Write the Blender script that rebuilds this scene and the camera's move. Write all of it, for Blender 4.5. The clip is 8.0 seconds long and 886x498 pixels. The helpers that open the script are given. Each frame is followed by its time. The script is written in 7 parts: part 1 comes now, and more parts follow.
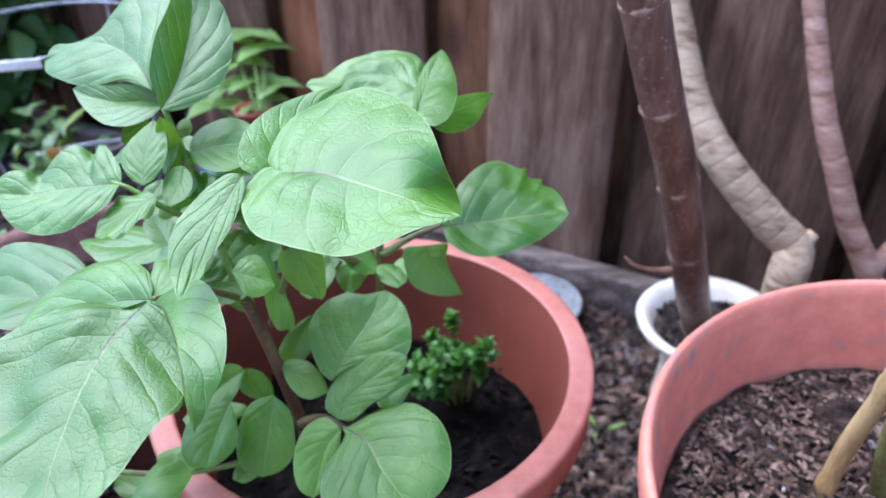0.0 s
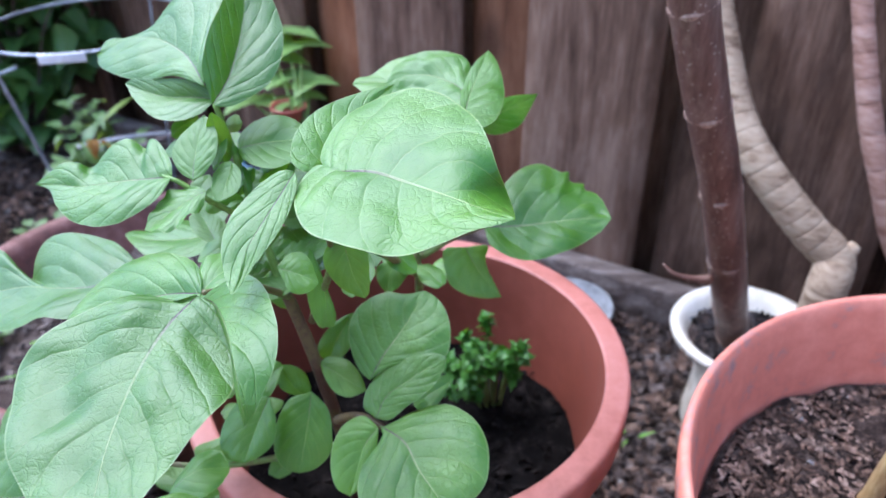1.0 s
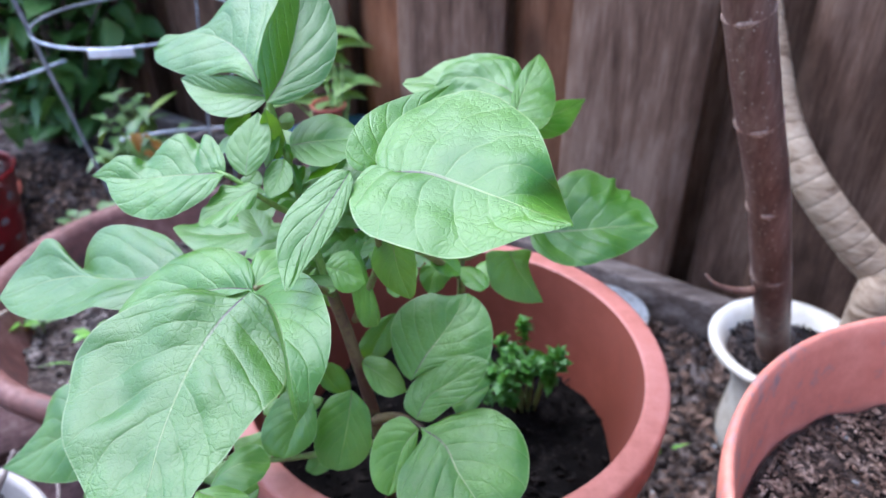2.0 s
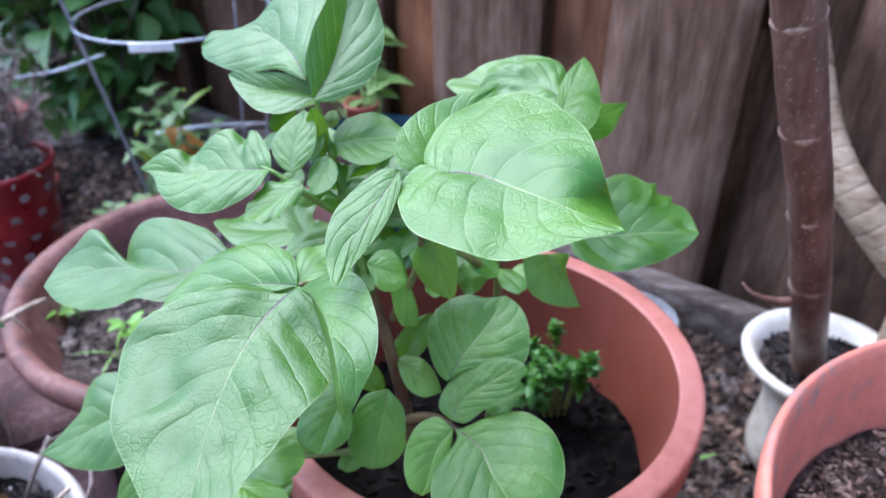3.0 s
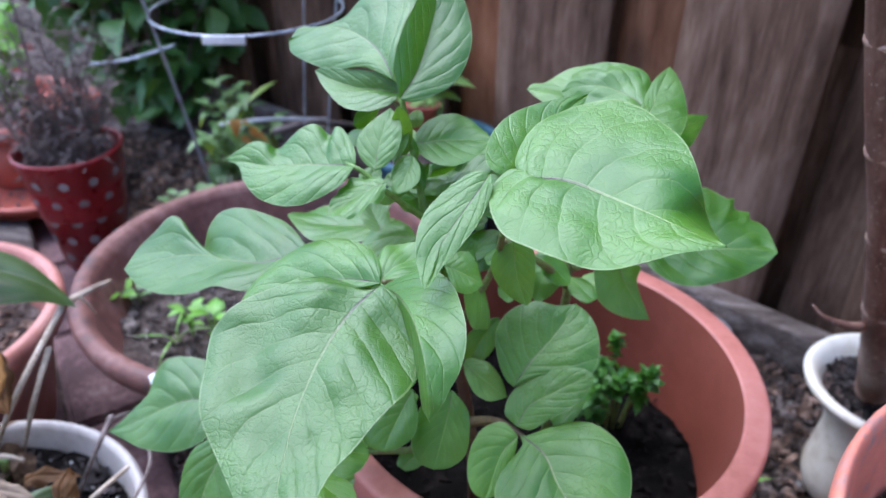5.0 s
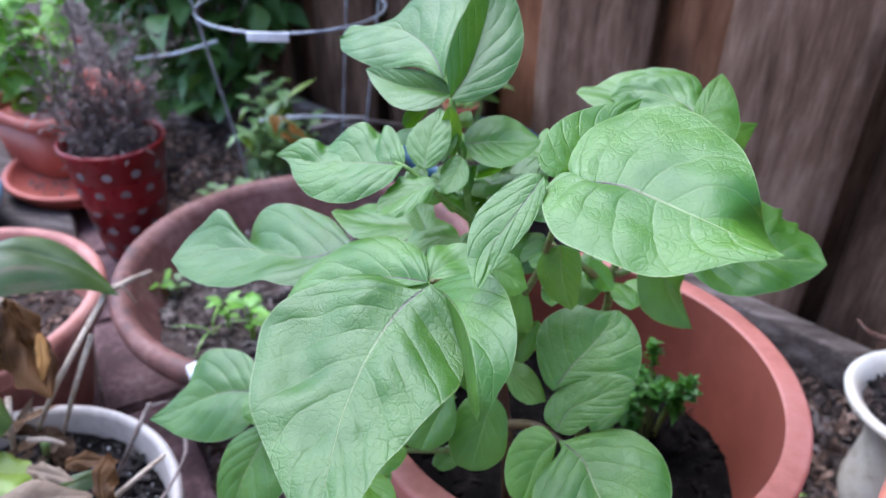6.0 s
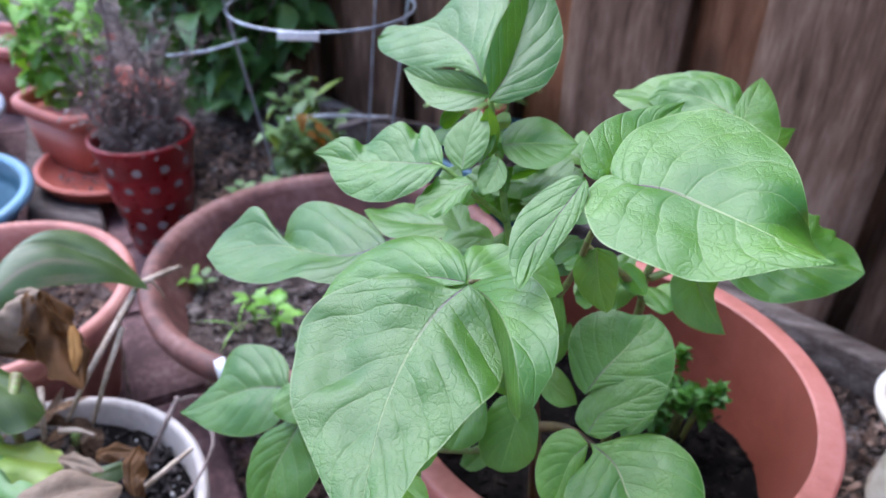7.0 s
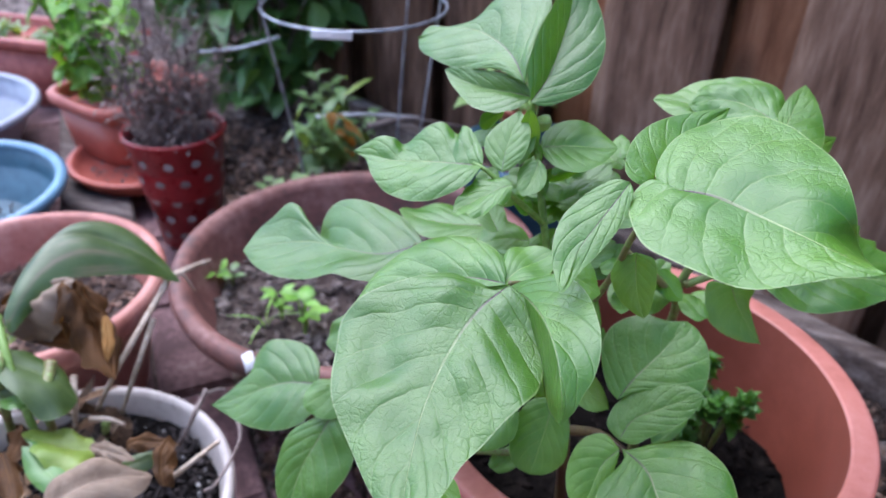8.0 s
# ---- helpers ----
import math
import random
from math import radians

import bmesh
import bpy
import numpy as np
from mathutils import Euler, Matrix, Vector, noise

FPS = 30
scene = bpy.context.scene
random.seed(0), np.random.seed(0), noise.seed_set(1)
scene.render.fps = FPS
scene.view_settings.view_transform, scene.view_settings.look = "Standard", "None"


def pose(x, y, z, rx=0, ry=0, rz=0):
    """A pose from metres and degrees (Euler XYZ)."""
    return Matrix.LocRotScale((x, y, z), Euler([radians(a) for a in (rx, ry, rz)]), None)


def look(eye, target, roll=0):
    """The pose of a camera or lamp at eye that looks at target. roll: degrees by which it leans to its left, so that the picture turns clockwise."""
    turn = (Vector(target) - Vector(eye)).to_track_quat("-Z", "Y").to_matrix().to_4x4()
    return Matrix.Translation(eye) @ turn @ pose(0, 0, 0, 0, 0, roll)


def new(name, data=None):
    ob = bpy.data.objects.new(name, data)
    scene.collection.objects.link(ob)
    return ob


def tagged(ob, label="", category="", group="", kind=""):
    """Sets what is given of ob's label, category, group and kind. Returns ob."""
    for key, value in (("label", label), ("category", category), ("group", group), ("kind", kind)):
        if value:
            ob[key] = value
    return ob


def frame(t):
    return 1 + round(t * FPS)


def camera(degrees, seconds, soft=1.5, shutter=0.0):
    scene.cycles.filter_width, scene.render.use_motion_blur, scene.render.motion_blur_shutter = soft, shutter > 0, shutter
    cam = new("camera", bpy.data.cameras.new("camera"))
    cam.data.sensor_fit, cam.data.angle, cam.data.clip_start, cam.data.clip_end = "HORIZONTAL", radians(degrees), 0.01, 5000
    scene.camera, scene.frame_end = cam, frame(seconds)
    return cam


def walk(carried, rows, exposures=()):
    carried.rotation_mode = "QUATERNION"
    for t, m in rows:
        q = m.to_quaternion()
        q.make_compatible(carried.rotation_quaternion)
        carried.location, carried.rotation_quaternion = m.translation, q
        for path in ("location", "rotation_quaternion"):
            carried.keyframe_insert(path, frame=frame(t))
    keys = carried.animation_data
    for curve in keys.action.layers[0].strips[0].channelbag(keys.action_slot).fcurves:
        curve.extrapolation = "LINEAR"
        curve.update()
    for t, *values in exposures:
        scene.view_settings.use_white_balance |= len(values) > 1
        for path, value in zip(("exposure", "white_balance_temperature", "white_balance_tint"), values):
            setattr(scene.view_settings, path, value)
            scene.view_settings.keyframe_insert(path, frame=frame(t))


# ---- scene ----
cam = camera(62.9, 8.0)
ROWS = [
    (0, 0.0000, 0.0000, 0.6800, 56.49, 1.23, -0.81),
    (0.5, -0.0052, 0.0008, 0.6799, 56.49, 1.06, 0.17),
    (1, -0.0103, 0.0014, 0.6799, 56.58, 0.95, 1.70),
    (1.5, -0.0153, 0.0018, 0.6798, 56.64, 0.77, 2.93),
    (2, -0.0203, 0.0020, 0.6798, 56.76, 0.66, 4.55),
    (3.5, -0.0347, 0.0017, 0.6796, 56.83, 0.13, 7.87),
    (4, -0.0394, 0.0012, 0.6796, 56.88, -0.03, 8.91),
    (4.5, -0.0440, 0.0006, 0.6796, 56.94, -0.21, 10.05),
    (6, -0.0573, -0.0025, 0.6795, 57.02, -0.79, 14.22),
    (6.5, -0.0616, -0.0038, 0.6795, 57.05, -0.73, 15.41),
    (7, -0.0658, -0.0054, 0.6795, 57.05, -0.89, 16.03),
    (7.5, -0.0699, -0.0071, 0.6795, 57.08, -1.07, 17.13),
    (8, -0.0740, -0.0090, 0.6795, 57.09, -1.29, 18.19),
]
walk(cam, [(t, pose(x, y, z, rx, ry, rz)) for t, x, y, z, rx, ry, rz in ROWS], [(0.0, 2.13, 5400, 13), (3.5, 2.08, 5400, 12), (4.0, 2.05, 5400, 12), (4.5, 1.82, 5420, 12), (6.5, 1.85, 5560, 13), (8.0, 1.84, 5700, 15.5)])
cam.data.dof.use_dof = True
cam.data.dof.focus_distance = 0.285
cam.data.dof.aperture_fstop = 11.5

# ---- light: an overcast sky with a weak, wide sun ----
world = bpy.data.worlds.new("sky")
scene.world = world
world.use_nodes = True
wn = world.node_tree.nodes
sky = wn.new("ShaderNodeTexSky")
sky.sky_type = "NISHITA"
sky.sun_disc = False
sky.sun_elevation, sky.sun_rotation = radians(61.6), radians(309.0)
sky.air_density, sky.dust_density = 1.0, 1.5
wn["Background"].inputs[1].default_value = 0.15
world.node_tree.links.new(sky.outputs[0], wn["Background"].inputs[0])
sun = new("sun", bpy.data.lights.new("sun", "SUN"))
sun.data.energy, sun.data.angle, sun.data.color = 1.35, radians(62), (1.0, 0.98, 0.96)
sun.matrix_world = look((0.0, 0.0, 3.0), (0.42, -0.34, 2.0))


# ---- materials ----
def material(name):
    m = bpy.data.materials.new(name)
    m.use_nodes = True
    return m, m.node_tree.nodes, m.node_tree.links, m.node_tree.nodes["Principled BSDF"]


def ramp(nodes, stops):
    r = nodes.new("ShaderNodeValToRGB")
    el = r.color_ramp.elements
    while len(el) < len(stops):
        el.new(0.5)
    for e, (p, c) in zip(el, stops):
        e.position, e.color = p, (*c, 1)
    return r


def speckled(name, stops, scale, rough=0.7, bump=0.3, fine=6.0, stretch=(1, 1, 1), vary=0.25, metal=0.0, spec=0.5, depth=0.002, share=0.5, island=False):
    """A surface with two scales of noise in its colour, a little relief and a shift from piece to piece."""
    m, nodes, links, bsdf = material(name)
    co = nodes.new("ShaderNodeTexCoord")
    info = nodes.new("ShaderNodeObjectInfo")
    off = nodes.new("ShaderNodeVectorMath")
    off.operation = "MULTIPLY_ADD"
    links.new(info.outputs["Random"], off.inputs[0])
    off.inputs[1].default_value = (7, 11, 5)
    links.new(co.outputs["Object"], off.inputs[2])
    mp = nodes.new("ShaderNodeMapping")
    mp.inputs["Scale"].default_value = stretch
    links.new(off.outputs[0], mp.inputs[0])
    big = nodes.new("ShaderNodeTexNoise")
    big.inputs["Scale"].default_value, big.inputs["Detail"].default_value = scale, 6
    small = nodes.new("ShaderNodeTexNoise")
    small.inputs["Scale"].default_value, small.inputs["Detail"].default_value = scale * fine, 8
    small.inputs["Roughness"].default_value = 0.7
    links.new(mp.outputs[0], big.inputs[0])
    links.new(mp.outputs[0], small.inputs[0])
    mix = nodes.new("ShaderNodeMix")
    mix.inputs[0].default_value = share
    links.new(big.outputs[0], mix.inputs[2])
    links.new(small.outputs[0], mix.inputs[3])
    spread = nodes.new("ShaderNodeMapRange")
    spread.inputs[1].default_value, spread.inputs[2].default_value = 0.34, 0.66
    links.new(mix.outputs[0], spread.inputs[0])
    r = ramp(nodes, stops)
    links.new(spread.outputs[0], r.inputs[0])
    hsv = nodes.new("ShaderNodeHueSaturation")
    val = nodes.new("ShaderNodeMapRange")
    val.inputs[3].default_value, val.inputs[4].default_value = 1 - vary, 1 + vary
    if island:
        links.new(nodes.new("ShaderNodeNewGeometry").outputs["Random Per Island"], val.inputs[0])
    else:
        links.new(info.outputs["Random"], val.inputs[0])
    links.new(val.outputs[0], hsv.inputs["Value"])
    links.new(r.outputs[0], hsv.inputs["Color"])
    links.new(hsv.outputs[0], bsdf.inputs["Base Color"])
    rr = nodes.new("ShaderNodeMapRange")
    rr.inputs[3].default_value, rr.inputs[4].default_value = max(0.05, rough - 0.12), min(1, rough + 0.12)
    links.new(small.outputs[0], rr.inputs[0])
    links.new(rr.outputs[0], bsdf.inputs["Roughness"])
    bsdf.inputs["Metallic"].default_value = metal
    bsdf.inputs["Specular IOR Level"].default_value = spec
    b = nodes.new("ShaderNodeBump")
    b.inputs["Strength"].default_value, b.inputs["Distance"].default_value = bump, depth
    links.new(mix.outputs[0], b.inputs["Height"])
    links.new(b.outputs[0], bsdf.inputs["Normal"])
    return m


def wood(name, stops, grey=0.25):
    """Weathered board: long upright streaks, arched grain, pale greyed patches and dark checks."""
    m, nodes, links, bsdf = material(name)
    co = nodes.new("ShaderNodeTexCoord")
    info = nodes.new("ShaderNodeObjectInfo")
    turn = nodes.new("ShaderNodeMapping")
    turn.inputs["Rotation"].default_value = (0, 0, radians(30))
    links.new(co.outputs["Object"], turn.inputs[0])
    off = nodes.new("ShaderNodeVectorMath")
    off.operation = "MULTIPLY_ADD"
    links.new(info.outputs["Random"], off.inputs[0])
    off.inputs[1].default_value = (3, 1, 7)
    links.new(turn.outputs[0], off.inputs[2])

    def field(stretch, scale, detail, rough=0.6, warp=0.0):
        mp = nodes.new("ShaderNodeMapping")
        mp.inputs["Scale"].default_value = stretch
        links.new(off.outputs[0], mp.inputs[0])
        n = nodes.new("ShaderNodeTexNoise")
        n.inputs["Scale"].default_value, n.inputs["Detail"].default_value, n.inputs["Roughness"].default_value, n.inputs["Distortion"].default_value = scale, detail, rough, warp
        links.new(mp.outputs[0], n.inputs[0])
        return n.outputs[0]

    def mth(op, a, b):
        n = nodes.new("ShaderNodeMath")
        n.operation = op
        for i, v in enumerate((a, b)):
            if isinstance(v, (int, float)):
                n.inputs[i].default_value = v
            else:
                links.new(v, n.inputs[i])
        return n.outputs[0]

    streak = field((1, 1, 0.13), 30, 8, 0.68, 0.4)
    fibre = field((1, 1, 0.10), 190, 4, 0.75)
    arch = mth("PINGPONG", mth("MULTIPLY", field((1, 1, 0.16), 7.5, 1, 0.4), 11.0), 0.5)
    blotch = field((1, 1, 0.55), 9, 5, 0.6)
    tone = mth("ADD", mth("ADD", mth("MULTIPLY", streak, 0.42), mth("MULTIPLY", fibre, 0.24)), mth("ADD", mth("MULTIPLY", arch, 0.14), mth("MULTIPLY", blotch, 0.30)))
    spread = nodes.new("ShaderNodeMapRange")
    spread.inputs[1].default_value, spread.inputs[2].default_value = 0.38, 0.72
    links.new(tone, spread.inputs[0])
    r = ramp(nodes, stops)
    links.new(spread.outputs[0], r.inputs[0])
    worn = nodes.new("ShaderNodeMapRange")
    worn.inputs[1].default_value, worn.inputs[2].default_value, worn.inputs[3].default_value, worn.inputs[4].default_value = 0.50, 0.72, 0.0, grey
    links.new(mth("ADD", mth("MULTIPLY", blotch, 0.6), mth("MULTIPLY", fibre, 0.4)), worn.inputs[0])
    mix = nodes.new("ShaderNodeMix")
    mix.data_type = "RGBA"
    links.new(worn.outputs[0], mix.inputs[0])
    links.new(r.outputs[0], mix.inputs[6])
    mix.inputs[7].default_value = (0.27, 0.195, 0.155, 1)
    mp = nodes.new("ShaderNodeMapping")
    mp.inputs["Scale"].default_value = (1, 1, 0.62)
    links.new(off.outputs[0], mp.inputs[0])
    knot = nodes.new("ShaderNodeTexVoronoi")
    knot.inputs["Scale"].default_value = 7.0
    links.new(mp.outputs[0], knot.inputs[0])
    ring = mth("MULTIPLY", mth("PINGPONG", mth("MULTIPLY", knot.outputs["Distance"], 34.0), 0.5), 0.5)
    core = nodes.new("ShaderNodeMapRange")
    core.inputs[1].default_value, core.inputs[2].default_value, core.inputs[3].default_value, core.inputs[4].default_value = 0.08, 0.20, 0.75, 0.0
    links.new(knot.outputs["Distance"], core.inputs[0])
    dark = nodes.new("ShaderNodeMix")
    dark.data_type = "RGBA"
    links.new(mth("MULTIPLY", core.outputs[0], mth("ADD", ring, 0.6)), dark.inputs[0])
    links.new(mix.outputs[2], dark.inputs[6])
    dark.inputs[7].default_value = (0.035, 0.020, 0.013, 1)
    links.new(dark.outputs[2], bsdf.inputs["Base Color"])
    bsdf.inputs["Roughness"].default_value = 0.85
    bsdf.inputs["Specular IOR Level"].default_value = 0.15
    b = nodes.new("ShaderNodeBump")
    b.inputs["Strength"].default_value, b.inputs["Distance"].default_value = 0.6, 0.003
    links.new(tone, b.inputs["Height"])
    links.new(b.outputs[0], bsdf.inputs["Normal"])
    return m


def spotted(m, colour, scale, size):
    """Adds small pale spots to a material."""
    nodes, links = m.node_tree.nodes, m.node_tree.links
    bsdf = nodes["Principled BSDF"]
    under = bsdf.inputs["Base Color"].links[0].from_socket
    co = nodes.new("ShaderNodeTexCoord")
    v = nodes.new("ShaderNodeTexVoronoi")
    v.inputs["Scale"].default_value = scale
    links.new(co.outputs["Object"], v.inputs[0])
    k = nodes.new("ShaderNodeMapRange")
    k.inputs[1].default_value, k.inputs[2].default_value, k.inputs[3].default_value, k.inputs[4].default_value = size * 0.6, size, 0.45, 0.0
    links.new(v.outputs["Distance"], k.inputs[0])
    mix = nodes.new("ShaderNodeMix")
    mix.data_type = "RGBA"
    links.new(k.outputs[0], mix.inputs[0])
    links.new(under, mix.inputs[6])
    mix.inputs[7].default_value = (*colour, 1)
    links.new(mix.outputs[2], bsdf.inputs["Base Color"])
    return m


def withered(m, colour, low, high):
    """Adds dry streaks that run along a leaf."""
    nodes, links = m.node_tree.nodes, m.node_tree.links
    bsdf = nodes["Principled BSDF"]
    under = bsdf.inputs["Base Color"].links[0].from_socket
    uv = nodes.new("ShaderNodeUVMap")
    mp = nodes.new("ShaderNodeMapping")
    mp.inputs["Scale"].default_value = (7, 1.3, 1)
    links.new(uv.outputs[0], mp.inputs[0])
    n = nodes.new("ShaderNodeTexNoise")
    n.inputs["Scale"].default_value, n.inputs["Detail"].default_value = 1.0, 6
    links.new(mp.outputs[0], n.inputs[0])
    k = nodes.new("ShaderNodeMapRange")
    k.inputs[1].default_value, k.inputs[2].default_value = low, high
    links.new(n.outputs[0], k.inputs[0])
    mix = nodes.new("ShaderNodeMix")
    mix.data_type = "RGBA"
    links.new(k.outputs[0], mix.inputs[0])
    links.new(under, mix.inputs[6])
    mix.inputs[7].default_value = (*colour, 1)
    links.new(mix.outputs[2], bsdf.inputs["Base Color"])
    return m


def leaf_material(name, dark, light, vein, gloss=0.40, thin=0.34, rib=None, relief=0.00028, cells=185, coat=0.0, spec=0.6, ribs=0.55):
    """A leaf: veins from its own coordinates (across, along), a fine net between them, light through the blade."""
    m, nodes, links, bsdf = material(name)
    uv = nodes.new("ShaderNodeUVMap")
    sep = nodes.new("ShaderNodeSeparateXYZ")
    links.new(uv.outputs[0], sep.inputs[0])

    def mth(op, a, b=None, c=None):
        n = nodes.new("ShaderNodeMath")
        n.operation = op
        for i, v in enumerate((a, b, c)):
            if v is None:
                continue
            if isinstance(v, (int, float)):
                n.inputs[i].default_value = v
            else:
                links.new(v, n.inputs[i])
        return n.outputs[0]

    co = nodes.new("ShaderNodeTexCoord")
    info = nodes.new("ShaderNodeObjectInfo")
    wob = nodes.new("ShaderNodeTexNoise")
    wob.inputs["Scale"].default_value = 70
    links.new(co.outputs["Object"], wob.inputs[0])
    across = mth("MULTIPLY", mth("ABSOLUTE", mth("SUBTRACT", sep.outputs[0], 0.5)), 2.0)
    mid = mth("MINIMUM", mth("MULTIPLY", mth("MAXIMUM", mth("SUBTRACT", 1.0, mth("MULTIPLY", across, mth("ADD", 26.0, mth("MULTIPLY", sep.outputs[1], 40.0)))), 0.0), 1.8), 1.0)
    ph = mth("SUBTRACT", mth("MULTIPLY", sep.outputs[1], 6.5), mth("MULTIPLY", mth("POWER", across, 1.25), 1.6))
    ph = mth("ADD", ph, mth("MULTIPLY", mth("GREATER_THAN", sep.outputs[0], 0.5), 0.35))
    bent = mth("ADD", ph, mth("MULTIPLY", mth("SUBTRACT", wob.outputs[0], 0.5), 0.36))
    near_side = mth("PINGPONG", bent, 0.5)
    side = mth("MAXIMUM", mth("SUBTRACT", 1.0, mth("MULTIPLY", near_side, mth("ADD", 15.0, mth("MULTIPLY", across, 22.0)))), 0.0)
    curl = nodes.new("ShaderNodeTexNoise")
    curl.inputs["Scale"].default_value, curl.inputs["Detail"].default_value = cells * 1.25, 3
    links.new(co.outputs["Object"], curl.inputs[0])

    def warped(start, big, small):
        v = start
        for tex, k in ((wob, big), (curl, small)):
            n = nodes.new("ShaderNodeVectorMath")
            n.operation = "MULTIPLY_ADD"
            links.new(tex.outputs["Color"], n.inputs[0])
            n.inputs[1].default_value = (k, k, k)
            links.new(v, n.inputs[2])
            v = n.outputs[0]
        return v

    def mesh_of(vector, scale):
        n = nodes.new("ShaderNodeTexVoronoi")
        n.feature = "DISTANCE_TO_EDGE"
        n.inputs["Scale"].default_value = scale
        links.new(vector, n.inputs[0])
        return n.outputs["Distance"]

    ladder = mesh_of(warped(co.outputs["Object"], 0.010, 0.0032), cells * 0.85)
    net = mesh_of(warped(co.outputs["Object"], 0.008, 0.0026), cells * 2.2)
    fine = mth("MAXIMUM", mth("SUBTRACT", 1.0, mth("MULTIPLY", net, 11.0)), 0.0)
    rung = mth("MAXIMUM", mth("SUBTRACT", 1.0, mth("MULTIPLY", ladder, 16.0)), 0.0)
    veins = mth("MAXIMUM", mid, mth("MULTIPLY", side, 0.30))
    rim = mth("MULTIPLY", mth("GREATER_THAN", across, 0.982), 0.5)
    allv = mth("MAXIMUM", mth("MAXIMUM", veins, mth("MULTIPLY", rung, 0.06)), rim)
    patch = nodes.new("ShaderNodeTexNoise")
    patch.inputs["Scale"].default_value, patch.inputs["Detail"].default_value = 28, 5
    links.new(co.outputs["Object"], patch.inputs[0])
    base = ramp(nodes, [(0.30, dark), (0.66, light)])
    links.new(patch.outputs[0], base.inputs[0])
    # grooves of the net multiplied darker: shade put into the leaf colour
    crease_shade = nodes.new("ShaderNodeMix")
    crease_shade.data_type, crease_shade.blend_type = "RGBA", "MULTIPLY"
    links.new(mth("MAXIMUM", mth("MULTIPLY", fine, 0.22), mth("MULTIPLY", rung, 0.16)), crease_shade.inputs[0])
    links.new(base.outputs[0], crease_shade.inputs[6])
    crease_shade.inputs[7].default_value = (0.55, 0.66, 0.5, 1)
    mixc = nodes.new("ShaderNodeMix")
    mixc.data_type = "RGBA"
    links.new(allv, mixc.inputs[0])
    links.new(crease_shade.outputs[2], mixc.inputs[6])
    mixc.inputs[7].default_value = (*vein, 1)
    if rib:
        ribbed = nodes.new("ShaderNodeMix")
        ribbed.data_type = "RGBA"
        near = mth("MINIMUM", mth("MAXIMUM", mth("SUBTRACT", 1.5, mth("MULTIPLY", sep.outputs[1], 2.2)), 0.0), 1.0)
        links.new(mth("MULTIPLY", mid, near), ribbed.inputs[0])
        links.new(mixc.outputs[2], ribbed.inputs[6])
        ribbed.inputs[7].default_value = (*rib, 1)
        mixc = ribbed
    hsv = nodes.new("ShaderNodeHueSaturation")
    val = nodes.new("ShaderNodeMapRange")
    val.inputs[3].default_value, val.inputs[4].default_value = 0.85, 1.15
    links.new(info.outputs["Random"], val.inputs[0])
    links.new(val.outputs[0], hsv.inputs["Value"])
    links.new(mixc.outputs[2], hsv.inputs["Color"])
    links.new(hsv.outputs[0], bsdf.inputs["Base Color"])
    bsdf.inputs["Specular IOR Level"].default_value = spec
    bsdf.inputs["Coat Roughness"].default_value = gloss
    sheen = nodes.new("ShaderNodeMapRange")
    sheen.inputs[1].default_value, sheen.inputs[2].default_value, sheen.inputs[3].default_value, sheen.inputs[4].default_value = 0.35, 0.65, coat * 0.5, coat * 1.5
    links.new(patch.outputs[0], sheen.inputs[0])
    links.new(sheen.outputs[0], bsdf.inputs["Coat Weight"])
    rr = nodes.new("ShaderNodeMapRange")
    rr.inputs[3].default_value, rr.inputs[4].default_value = gloss - 0.10, gloss + 0.12
    links.new(patch.outputs[0], rr.inputs[0])
    links.new(rr.outputs[0], bsdf.inputs["Roughness"])
    uneven = nodes.new("ShaderNodeMapRange")
    uneven.inputs[1].default_value, uneven.inputs[2].default_value, uneven.inputs[3].default_value, uneven.inputs[4].default_value = 0.38, 0.64, 0.42, 1.0
    links.new(patch.outputs[0], uneven.inputs[0])

    def puffed(dist, k):
        return mth("SUBTRACT", 1.0, mth("POWER", mth("SUBTRACT", 1.0, mth("MINIMUM", mth("MULTIPLY", dist, k), 1.0)), 2.0))

    rows = puffed(near_side, 8.0)
    relief_sum = mth("MULTIPLY", mth("ADD", mth("MULTIPLY", puffed(ladder, 4.5), 0.46), mth("MULTIPLY", puffed(net, 5.0), 0.20)), uneven.outputs[0])
    h = mth("SUBTRACT", mth("ADD", relief_sum, mth("MULTIPLY", rows, ribs)), mth("MULTIPLY", mid, 0.5))
    b = nodes.new("ShaderNodeBump")
    b.inputs["Strength"].default_value, b.inputs["Distance"].default_value = 0.8, relief
    links.new(h, b.inputs["Height"])
    links.new(b.outputs[0], bsdf.inputs["Normal"])
    links.new(b.outputs[0], bsdf.inputs["Coat Normal"])
    tr = nodes.new("ShaderNodeBsdfTranslucent")
    tc = nodes.new("ShaderNodeMix")
    tc.data_type, tc.blend_type = "RGBA", "MULTIPLY"
    tc.inputs[0].default_value = 1.0
    links.new(hsv.outputs[0], tc.inputs[6])
    tc.inputs[7].default_value = (1.7, 1.35, 0.35, 1)
    links.new(tc.outputs[2], tr.inputs[0])
    links.new(b.outputs[0], tr.inputs[1])
    ms = nodes.new("ShaderNodeMixShader")
    ms.inputs[0].default_value = thin
    links.new(bsdf.outputs[0], ms.inputs[1])
    links.new(tr.outputs[0], ms.inputs[2])
    links.new(ms.outputs[0], nodes["Material Output"].inputs[0])
    return m


